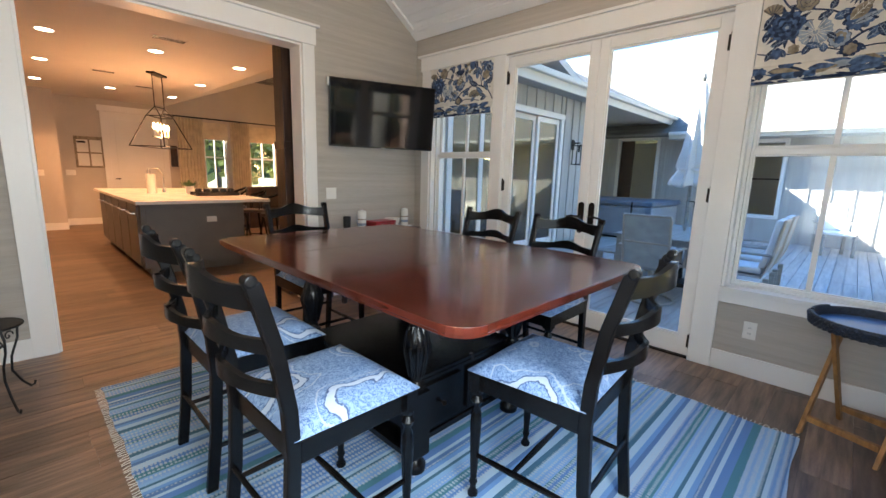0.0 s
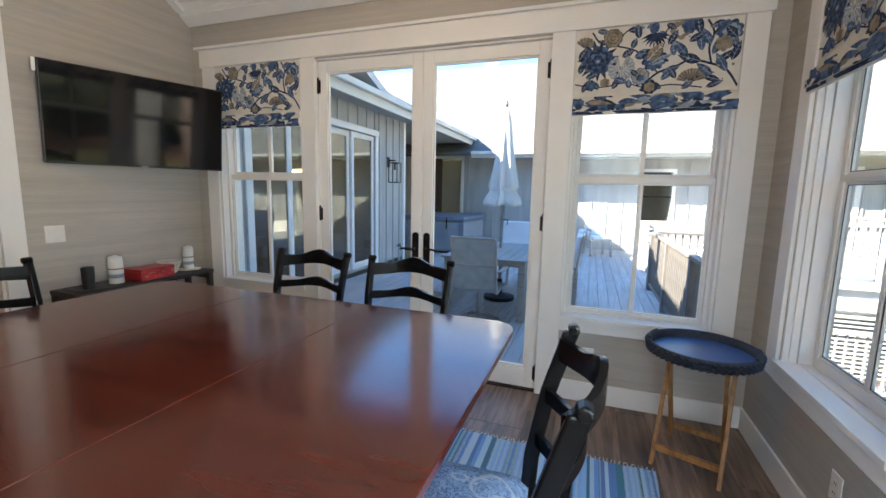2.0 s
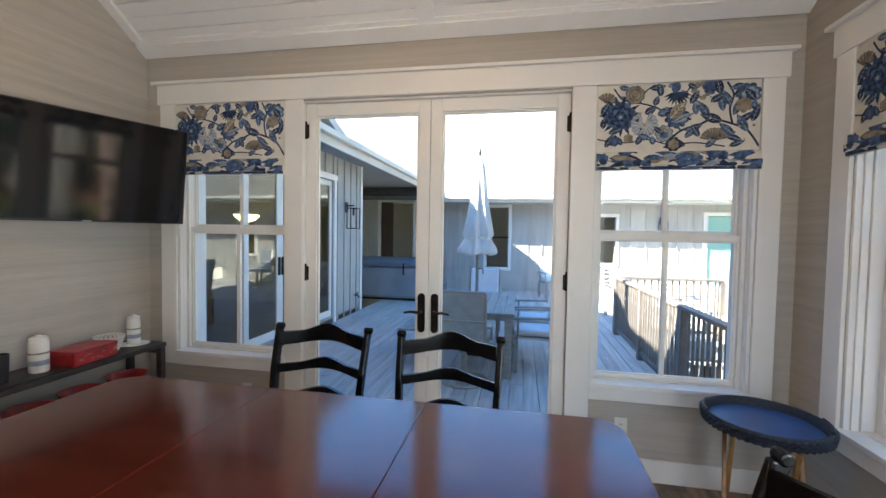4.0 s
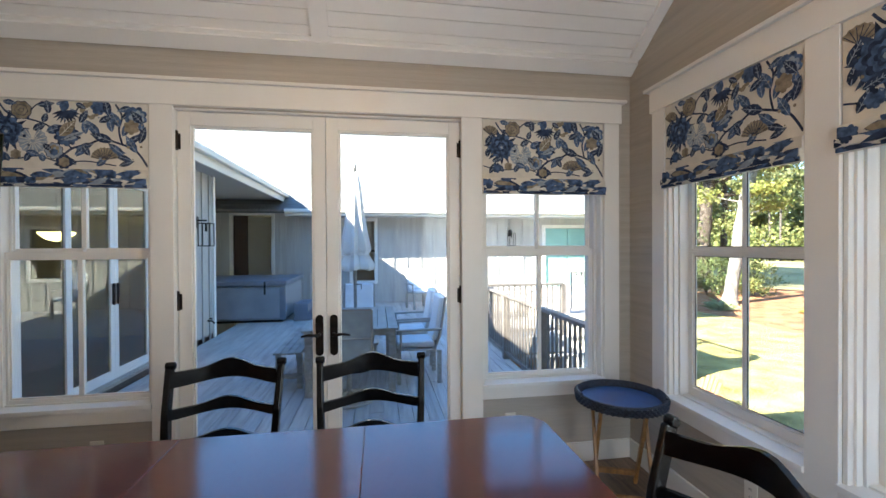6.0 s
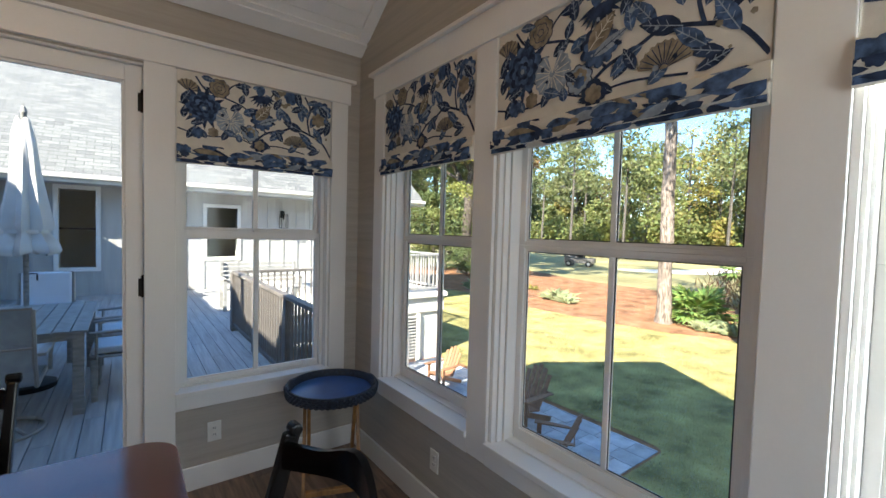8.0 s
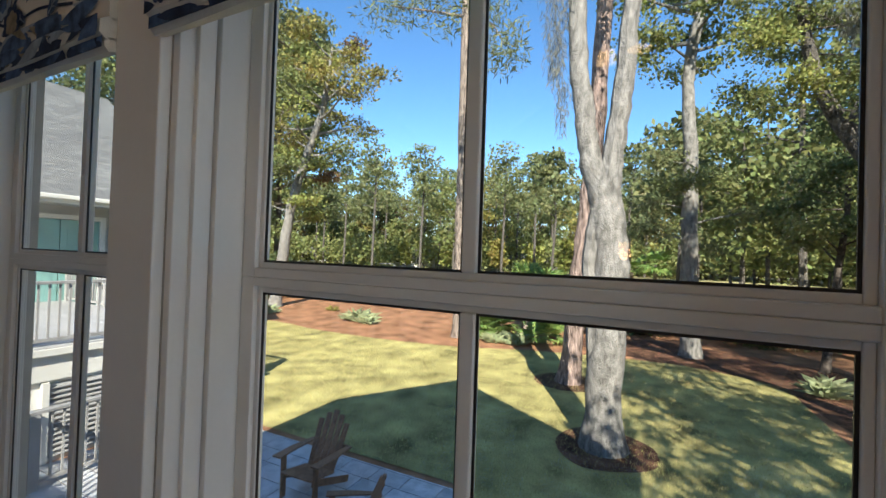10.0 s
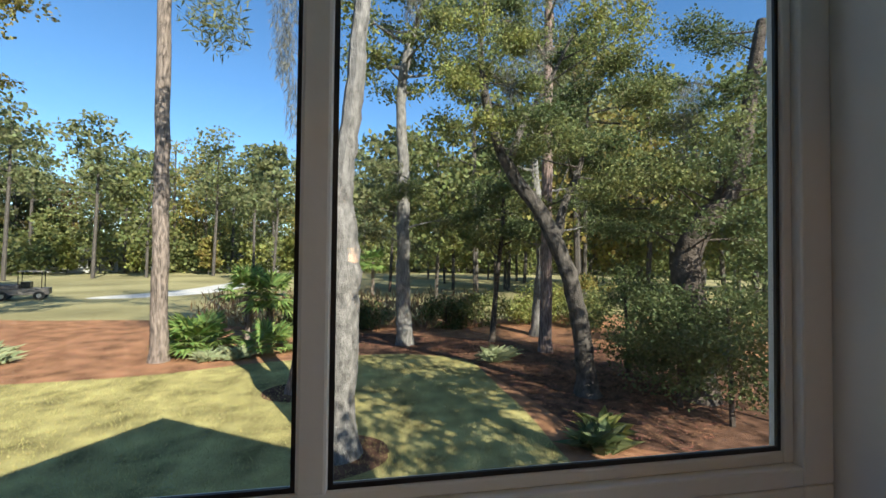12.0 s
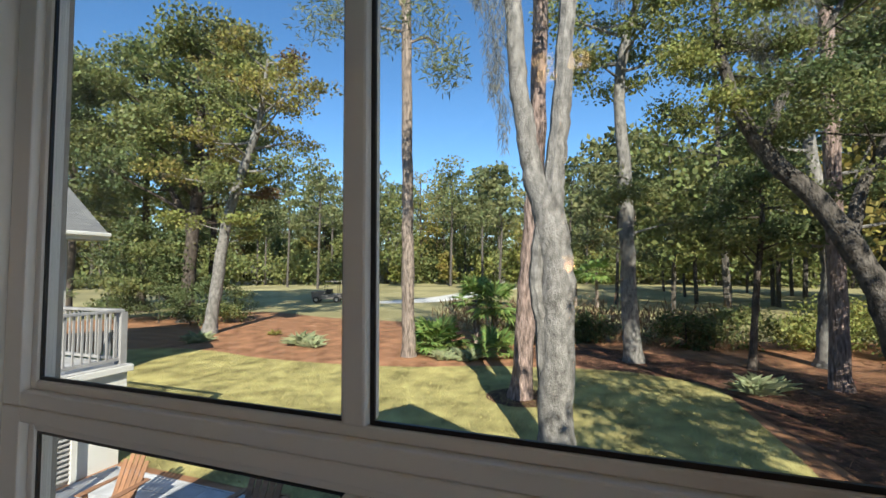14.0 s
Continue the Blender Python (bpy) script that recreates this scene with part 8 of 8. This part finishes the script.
tree("live_oak", "big dark-trunked live oak by the north wing", [
    (LEFT, [0.42, 0.36, 0.32, 0.28, 0.2, 0.1]),
    ([(17.0, 18.7, 3.6), (17.2, 20.5, 6.0), (17.4, 22.5, 8.2), (17.4, 23.6, 11)], [0.24, 0.18, 0.12, 0.05]),
    ([(17.0, 18.4, 6.0), (16.8, 17.2, 8.6), (16.6, 16.4, 11.4)], [0.16, 0.11, 0.05])], G["shadebark"], [], grown=[
    dict(axis=LEFT[2:], n=24, reach=4.4, rise=0.15, clump=0.5, each=100, seed=51, lo=0.0, thick=0.09, kinds=("oak", "dark", "oak"), size=0.2),
    dict(axis=[(17.2, 20.5, 6.0), (17.4, 22.5, 8.2), (17.4, 23.6, 12)], n=20, reach=3.8, rise=0.15, clump=0.55, each=120, seed=52, lo=0.0, thick=0.07, kinds=("dark", "oak", "oak"), size=0.2),
    dict(axis=[(16.8, 17.2, 8.0), (16.6, 16.4, 11.4), (16.6, 16.0, 13.2)], n=16, reach=3.0, rise=0.2, clump=0.5, each=120, seed=53, lo=0.0, thick=0.06, kinds=("oak", "pine", "oak"), size=0.2),
    dict(axis=[(17.5, 21.5, GZ), (17.5, 21.5, 3.6)], n=18, reach=3.2, rise=0.1, clump=0.5, each=130, seed=54, lo=0.1, thick=0.04, kinds=("dark", "dark", "oak"), size=0.18)])
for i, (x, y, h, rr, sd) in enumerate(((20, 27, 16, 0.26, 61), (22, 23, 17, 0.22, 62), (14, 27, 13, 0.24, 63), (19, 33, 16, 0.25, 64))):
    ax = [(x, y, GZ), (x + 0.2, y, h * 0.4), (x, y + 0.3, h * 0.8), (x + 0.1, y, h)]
    tree("woodland_tree", "tall mixed tree at the edge of the woods", [(ax, [rr, rr * 0.85, rr * 0.6, 0.05])], G["shadebark"], [], grown=[
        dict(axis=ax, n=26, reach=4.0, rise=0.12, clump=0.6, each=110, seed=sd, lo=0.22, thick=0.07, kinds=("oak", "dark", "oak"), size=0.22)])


# palms, tufts and bushes
def fan_palm(x, y, h, n, ln, label, seed):
    o = thing("palmetto", label, "palm", "palmettos in the bed", pose(x, y, GZ))
    r = random.Random(seed)
    if h > 0.3:
        m = Mesh().tube([(0, 0, -0.05), (0.03, 0, h * 0.5), (0, 0.02, h)], [0.13, 0.12, 0.10], 10)
        for k in range(26):
            a, z = k * 2.4, 0.05 + h * k / 27
            m.tube([(0.11 * math.cos(a), 0.11 * math.sin(a), z), (0.19 * math.cos(a), 0.19 * math.sin(a), z + 0.09)], [0.03, 0.01], 5)
        part("trunk", m, G["bark"], o)
    for k in range(n):
        a, e = k * 2.399, r.uniform(-0.5, 1.2)
        d = Vector((math.cos(a) * math.cos(e), math.sin(a) * math.cos(e), math.sin(e)))
        hub = Vector((0, 0, h)) + d * ln * 0.45
        side = d.cross(Vector((0, 0, 1))).normalized()
        up = side.cross(d)
        m = Mesh().tube([(0, 0, h - 0.05), tuple(hub)], [0.012, 0.007], 4)
        for j in range(15):
            b = radians(-105 + 210 * j / 14)
            q = (d * math.cos(b) + side * math.sin(b)) * ln * 0.55 * (1 - 0.12 * abs(b))
            tip = hub + q + Vector((0, 0, -0.12 * ln * r.uniform(0.3, 1)))
            w = (side * math.cos(b) - d * math.sin(b)) * 0.042 * ln
            n0 = len(m.v)
            m.v += [tuple(hub), tuple(hub + q * 0.55 + w + up * 0.02), tuple(tip), tuple(hub + q * 0.55 - w + up * 0.02)]
            m.f.append((n0, n0 + 1, n0 + 2, n0 + 3))
        part("frond", m, LF["palm"], o)


fan_palm(15.0, 1.25, 1.5, 26, 1.25, "cabbage palm with a stubby trunk", 1)
fan_palm(15.2, 2.0, 1.7, 22, 1.2, "cabbage palm with drooping fans", 2)
fan_palm(13.6, 2.95, 0.25, 26, 1.35, "low green palmetto in the bed", 3)
fan_palm(14.2, 3.4, 0.2, 22, 1.2, "low palmetto beside the pine", 4)
fan_palm(13.4, 0.9, 0.15, 20, 1.1, "small palmetto near the lawn", 5)
fan_palm(32, -2.5, 2.6, 20, 1.6, "distant cabbage palm by the fairway", 6)
fan_palm(33, -1.0, 2.2, 18, 1.5, "distant cabbage palm by the fairway", 7)


def tuft(x, y, n, ln, material, label, name="grass_clump", wide=0.02):
    o = thing(name, label, "plant", "", pose(x, y, GZ))
    r = random.Random(int(x * 31 + y * 17))
    m = Mesh()
    for k in range(n):
        a, e, l2 = r.uniform(0, 6.28), r.uniform(0.35, 1.3), ln * r.uniform(0.6, 1.1)
        d = Vector((math.cos(a) * math.cos(e), math.sin(a) * math.cos(e), math.sin(e)))
        s = d.cross(Vector((0, 0, 1))).normalized() * wide
        b = Vector((r.uniform(-1, 1), r.uniform(-1, 1), 0)) * ln * 0.3
        n0 = len(m.v)
        mid = b + d * l2 * 0.6
        tip = b + d * l2 + Vector((math.cos(a), math.sin(a), -0.6)) * l2 * 0.3
        m.v += [tuple(b - s * .6), tuple(b + s * .6), tuple(mid + s), tuple(tip), tuple(mid - s)]
        m.f.append((n0, n0 + 1, n0 + 2, n0 + 3, n0 + 4))
    part("blades", m, material, o)["kind"] = "stuff"


tuft(13.2, 8.3, 130, 0.7, LF["pale"], "pale variegated grass clump in pine straw")
tuft(12.9, 7.6, 60, 0.5, LF["pale"], "small pale grass clump in pine straw")
tuft(11.3, -5.6, 90, 0.55, LF["pale"], "pale spiky grass clump in mulch")
tuft(11.7, -6.0, 70, 0.5, LF["pale"], "pale spiky grass clump in mulch")
tuft(12.6, 1.6, 110, 0.55, LF["pale"], "pale grass clump below the palms")
tuft(12.5, 2.3, 80, 0.5, LF["pale"], "pale grass clump below the palms")
tuft(12.3, 12.6, 110, 0.6, LF["pale"], "pale green clump beside the lawn")
tuft(5.75, -5.55, 60, 0.5, LF["dark"], "broad-leaved dark green plant by the house", "hosta", 0.11)
tuft(6.2, -5.9, 40, 0.5, LF["lime"], "bright green broad-leaved plant by the house", "hosta", 0.08)
tuft(14.8, 11.0, 40, 0.35, LF["gold"], "dry grass tuft in pine straw")
# reeds and shrubs along the bed's far edge
cl = [((18.5 + rng.uniform(-1.2, 1.6), y, GZ + 0.45), (0.6, 0.5, 0.45), 150) for y in np.arange(-7, 4.5, 0.45)]
tagged(cloud("dry_reeds", LF["reed"], None, cl, 0.45, 0.05, -2.0), "tan dry reeds along the water edge", "reeds", "", "stuff")
for i, (x, y, s, lf) in enumerate(((17, -5.3, 0.9, "dark"), (17.4, -7.0, 1.0, "oak"), (18.5, -10.3, 1.2, "lime"), (17.5, -9.2, 0.9, "lime"), (19, -12.5, 1.4, "gold"), (16.5, -11.5, 1.0, "oak"), (16.5, 0.3, 0.8, "dark"), (17.2, -1.8, 0.8, "dark"), (13.0, -12.0, 1.4, "dark"), (11.5, -13.5, 1.6, "dark"), (15.9, 17.4, 1.4, "dark"), (16.3, 20.2, 2.0, "dark"), (17.6, 16.2, 1.2, "oak"), (15.2, 22.6, 2.1, "dark"), (8.4, -9.2, 1.2, "dark"))):
    o = thing("shrub", "rounded leafy shrub at the bed edge", "bush", "shrubs in the bed", pose(0, 0, 0))
    part("stem", Mesh().tube([(x, y, GZ - 0.05), (x, y, GZ + s)], [0.04, 0.02], 6), G["shadebark"], o)
    cloud("foliage", LF[lf], o, clumpy((x, y, GZ + s * 0.8), (s, s * 1.2, s * 0.75), 26, 110, 0.26, 80 + i), 0.11, 0.34)

# grass blades on the lawn, and straw litter on the bed
def inside(px, py, poly):
    c = np.zeros(len(px), bool)
    for i in range(len(poly)):
        (x1, y1), (x2, y2) = poly[i], poly[i - 1]
        c ^= ((y1 > py) != (y2 > py)) & (px < (x2 - x1) * (py - y1) / (y2 - y1 + 1e-9) + x1)
    return c


def litter(name, poly, box, n, ln, wd, lift, material, label, stand):
    x, y = rng.uniform(box[0], box[1], n), rng.uniform(box[2], box[3], n)
    k = inside(x, y, poly)
    x, y = x[k], y[k]
    n = len(x)
    a = rng.uniform(0, 6.283, n)
    l2 = ln * rng.uniform(0.5, 1.3, n)
    lean = rng.uniform(0.2, 0.9, n)
    dx, dy = np.cos(a) * l2 * (lean if stand else 1), np.sin(a) * l2 * (lean if stand else 1)
    dz = l2 * (1 - 0.5 * lean) if stand else rng.uniform(0.0, 0.03, n)
    sx, sy = -np.sin(a) * wd, np.cos(a) * wd
    z = np.full(n, lift)
    v = np.stack([np.stack([x - sx, y - sy, z], 1), np.stack([x + sx, y + sy, z], 1), np.stack([x + dx, y + dy, z + dz], 1)], 1).reshape(-1, 3)
    me = bpy.data.meshes.new(name)
    me.from_pydata(v.tolist(), [], np.arange(3 * n).reshape(-1, 3).tolist())
    me.materials.append(material)
    return tagged(new(name, me), label, "grass", "", "stuff")


GR = leaf_mat("grass_blade", (0.52, 0.46, 0.18), 0.35, 0.3)
ST = leaf_mat("straw_needle", (0.46, 0.22, 0.12), 0.45, 0.0)
litter("grass", LAWN, (0.2, 12.6, -5.1, 13.5), 170000, 0.045, 0.004, GZ + 0.017, GR, "short yellow-green lawn grass", True)
litter("pine_straw", [(10, 16), (22, 18), (20, 4), (18, -12), (8, -12), (4.8, -5.7), (11.8, -5.2), (12.7, -2), (11, 4), (10.9, 10)], (4.8, 20, -12, 17), 60000, 0.16, 0.004, GZ + 0.014, ST, "loose red-brown pine needles", False)

# far woods
def woods(name, rows, seed, size=0.48, each=135, shape=0.36):
    r = np.random.default_rng(seed)
    trunks = Mesh()
    clumps = {"pine": [], "oak": [], "gold": [], "rust": [], "dark": [], "lime": []}
    for x, y, h, kind in rows:
        rad = h * 0.011
        top = Vector((x + r.uniform(-.5, .5), y + r.uniform(-.5, .5), GZ + h * 0.9))
        mid = Vector((x + r.uniform(-.4, .4), y + r.uniform(-.4, .4), GZ + h * 0.5))
        trunks.tube([(x, y, GZ - 0.1), tuple(mid), tuple(top)], [rad, rad * 0.8, rad * 0.3], 6)
        tall = kind == "pine"
        for k in range(13):
            f = (0.5 + 0.48 * (k + 0.5) / 13) if tall else (0.2 + 0.72 * (k + 0.5) / 13)
            a = k * 2.4 + r.uniform(-.6, .6)
            wide = h * (0.17 if tall else 0.21) * (1 - 0.6 * max(0, (f - 0.6) / 0.4) ** 2) * r.uniform(0.35, 1.05)
            c = Vector((x + wide * math.cos(a), y + wide * math.sin(a), GZ + h * f))
            root = mid.lerp(top, max(0, min(1, (f - 0.55) / 0.4)))
            trunks.tube([tuple(root), tuple(c)], [rad * 0.35, rad * 0.12], 4)
            w = h * r.uniform(0.042, 0.07)
            clumps[kind].append((tuple(c), (w, w, w * (0.38 if tall else 0.62)), int(each * r.uniform(0.7, 1.3))))
    tagged(part(name, trunks, G["livebark"]), "distant tree trunks beyond the fairway", "trees", "", "stuff")
    for k, c in clumps.items():
        if c:
            tagged(cloud(name + "_leaves", LF[k], None, c, size, shape), "distant woodland foliage beyond the fairway", "trees", "", "stuff")


rr = np.random.default_rng(11)
rows = []
for i in range(210):
    b = radians(rr.uniform(10, 150))
    d = rr.uniform(80, 122)
    rows.append((d * math.sin(b), d * math.cos(b), rr.uniform(15, 25), rr.choice(["pine", "pine", "pine", "oak", "gold", "rust", "dark"], p=[.14, .12, .1, .32, .1, .04, .18])))
for i in range(90):
    b = radians(rr.uniform(10, 150))
    d = rr.uniform(84, 110)
    rows.append((d * math.sin(b), d * math.cos(b), rr.uniform(6, 11), rr.choice(["oak", "gold", "dark"], p=[.5, .2, .3])))
mid = []
for i in range(46):
    b = radians(rr.uniform(99, 150))
    d = rr.uniform(26, 62)
    mid.append((d * math.sin(b), d * math.cos(b), rr.uniform(11, 19), rr.choice(["oak", "pine", "dark", "gold"], p=[.4, .25, .25, .1])))
for x, y, h, k in ((66, 30, 5, "lime"), (70, 22, 6, "gold"), (68, 40, 5.5, "lime"), (64, 9, 6, "lime"), (62, 2, 6.5, "lime"), (70, 52, 5, "gold"), (72, 16, 7, "lime"), (52, 36, 19, "pine"), (58, 31, 20, "pine"), (60, 26, 17, "oak"), (55, 44, 17, "pine"), (48, 8, 15, "pine"), (55, 0, 17, "pine"), (60, 5, 16, "gold"), (44, -6, 16, "pine"), (38, -10, 15, "oak"), (36, -4, 14, "pine"), (64, 14, 19, "pine"), (66, 20, 21, "pine")):
    rows.append((x, y, h, k))
woods("far_trees", rows, 12)
woods("mid_trees", mid, 13, 0.34, 190, 0.36)
# trees added out of view as a sun screen to the south, more behind the house, and low growth at the wood's foot
rows = [(rr.uniform(-12, 6), rr.uniform(-34, -24), rr.uniform(6, 10), rr.choice(["oak", "dark"])) for i in range(22)] + [(rr.uniform(-40, -22), rr.uniform(-20, 22), rr.uniform(9, 15), "oak") for i in range(20)]
woods("near_woods", rows, 14, 0.7, 50)
cl = []
for i in range(560):
    b = radians(rr.uniform(6, 154))
    d = rr.uniform(78, 96)
    cl.append(((d * math.sin(b), d * math.cos(b), GZ + rr.uniform(0.4, 5.0)), (1.7, 1.7, 1.1), 120))
tagged(cloud("undergrowth", LF["oak"], None, cl, 0.55, 0.42), "low shrubs along the far wood edge", "bushes", "", "stuff")

# a plain ring of distant forest closes the horizon
m = Mesh()
r2 = random.Random(3)
for k in range(240):
    a = 2 * math.pi * k / 240
    hgt = GZ + 9 + 2.2 * math.sin(7 * a) + 1.6 * math.sin(19 * a + 1) + r2.uniform(-1.3, 1.3)
    for z in (GZ - 1, hgt):
        m.v.append((132 * math.cos(a), 132 * math.sin(a), z))
m.f = [(2 * k, 2 * ((k + 1) % 240), 2 * ((k + 1) % 240) + 1, 2 * k + 1) for k in range(240)]
setting("backdrop", m, mat("distant_forest", (0.085, 0.10, 0.04), 0.95, vary=0.3, scale=0.35, bump=1.0, bscale=1.2, depth=0.5, fine=0.3, spec=0.0), "distant dark green forest edge")

# far houses and the utility cart
def far_house(at, w, d, h, label):
    o = thing("house", label, "house", "", at)
    part("wall", Mesh().box(-w / 2, w / 2, -d / 2, d / 2, 0, h), M["siding"], o)
    part("roof", Mesh().prism([(-d / 2 - 0.6, h), (d / 2 + 0.6, h), (0, h + d * 0.28)], -w / 2 - 0.6, w / 2 + 0.6, "x"), M["shingle"], o)
    for i in range(5):
        x = -w / 2 + w * (i + 0.5) / 5
        wn3 = part("window", Mesh().box(x - 0.6, x + 0.6, -d / 2 - 0.05, -d / 2 + 0.02, 0.8, 2.2), M["white"], o)
        part("pane", Mesh().box(x - 0.5, x + 0.5, -d / 2 - 0.06, -d / 2 - 0.051, 0.9, 2.1), M["screen"], wn3)


far_house(pose(64, 60, GZ, 0, 0, -46), 5.5, 5, 2.2, "small white house with a grey roof across the fairway")
far_house(pose(78, 45, GZ, 0, 0, -60), 11, 7, 2.0, "long low pale house among far trees")
far_house(pose(86, 19.5, GZ, 0, 0, -75), 9, 7, 2.0, "pale brown house behind far trees")
o = thing("utility_cart", "dark green utility cart parked on the fairway", "vehicle", "", pose(31, 19.6, GZ, 0, 0, -65))
part("body", Mesh().box(-1.3, 1.3, -0.6, 0.6, 0.32, 0.75).box(-1.3, -0.1, -0.6, 0.6, 0.751, 1.0), M["rail"], o, bevel=0.05)
part("seat", Mesh().box(-0.05, 0.4, -0.5, 0.5, 0.755, 1.15), M["plastic"], o, bevel=0.05)
part("roof", Mesh().box(-0.2, 1.0, -0.6, 0.6, 1.78, 1.84), M["rail"], o, bevel=0.02)
for x in (-0.15, 0.95):
    for y in (-0.55, 0.55):
        part("roof_post", Mesh().tube([(x, y, 0.74), (x, y, 1.79)], 0.025, 6), M["iron"], o)
for x in (-0.85, 0.85):
    for y in (-0.62, 0.62):
        wv = part("wheel", Mesh().tube([(x, y - 0.1, 0.28), (x, y + 0.1, 0.28)], 0.28, 16), M["plastic"], o)
        part("rim", Mesh().tube([(x, y - 0.11, 0.28), (x, y + 0.11, 0.28)], 0.13, 12), M["steel"], wv)

# ---- pieces of floors, decks and patio ----
rnd = random.Random(21)
shared = {}
fl = bpy.data.objects["floor"]


def boards(parent, name, x0, x1, y0, y1, z, w, ln, material, thick, gap):
    """Boards laid along y in staggered rows."""
    k = 0
    x = x0
    while x < x1 - 0.01:
        wx = min(w, x1 - x)
        y = y0 - rnd.uniform(0, ln)
        while y < y1:
            a, b = max(y, y0), min(y + ln, y1)
            y += ln
            if b - a < 0.012:
                continue
            real = max(0.1, round(b - a, 1))
            key = (name, round(wx, 2), real)
            if key not in shared:
                e = thick
                shared[key] = Mesh().box(-wx / 2 + gap, wx / 2 - gap, -real / 2 + gap, real / 2 - gap, -e, -0.0015).box(-wx / 2 + gap + 0.002, wx / 2 - gap - 0.002, -real / 2 + gap + 0.002, real / 2 - gap - 0.002, -0.0015, 0.0).data(name, material)
            ob = new(name, shared[key])
            ob.parent = parent
            ob.location = (x + wx / 2, (a + b) / 2, z)
            ob.scale = (1, (b - a) / real, 1)
            k += 1
        x += w
    return k


boards(fl, "plank", -W, 0, -DEPTH, 0, 0.0, 0.183, 1.22, M["plank"], 0.0115, 0.0006)
boards(fl, "plank", -W - 0.2, -W, GAP[0], GAP[1], 0.0, 0.2, 1.22, M["plank"], 0.0115, 0.0006)
m = Mesh()
for x0, x1, y0, y1 in ((KX, -4.59, KS, 0.0), (KX, WX - 0.2, 0.0, 5.3)):
    x = x0
    while x < x1:
        y = y0 - rnd.uniform(0, 1.22)
        while y < y1:
            a, b = max(y, y0), min(y + 1.22, y1)
            y += 1.22
            if b - a > 0.004:
                m.box(x + 0.0006, min(x + 0.183, x1) - 0.0006, a + 0.0006, b - 0.0006, -0.0115, 0.0)
        x += 0.183
kf = part("planks", m, M["plank2"], bpy.data.objects["floor.001"])
kf["kind"] = "stuff"
df = bpy.data.objects["deck_frame"]
boards(df, "deck_board", WX + 0.01, 0.06, 0.245, 5.0, DZ, 0.145, 4.9, M["deck"], 0.03, 0.003)
boards(df, "deck_board", WX + 0.01, 1.6, 5.0, NY - 0.01, DZ, 0.145, 4.9, M["deck"], 0.03, 0.003)
boards(bpy.data.objects["deck_step"], "deck_board", 1.6, 4.28, 4.44, NY - 0.01, 0.278, 0.145, 5.2, M["deck"], 0.028, 0.003)
pt = bpy.data.objects["patio"]
boards(pt, "paver", 0.2, 4.14, -0.32, 4.5, -1.185, 0.3, 0.45, M["stone"], 0.05, 0.005)
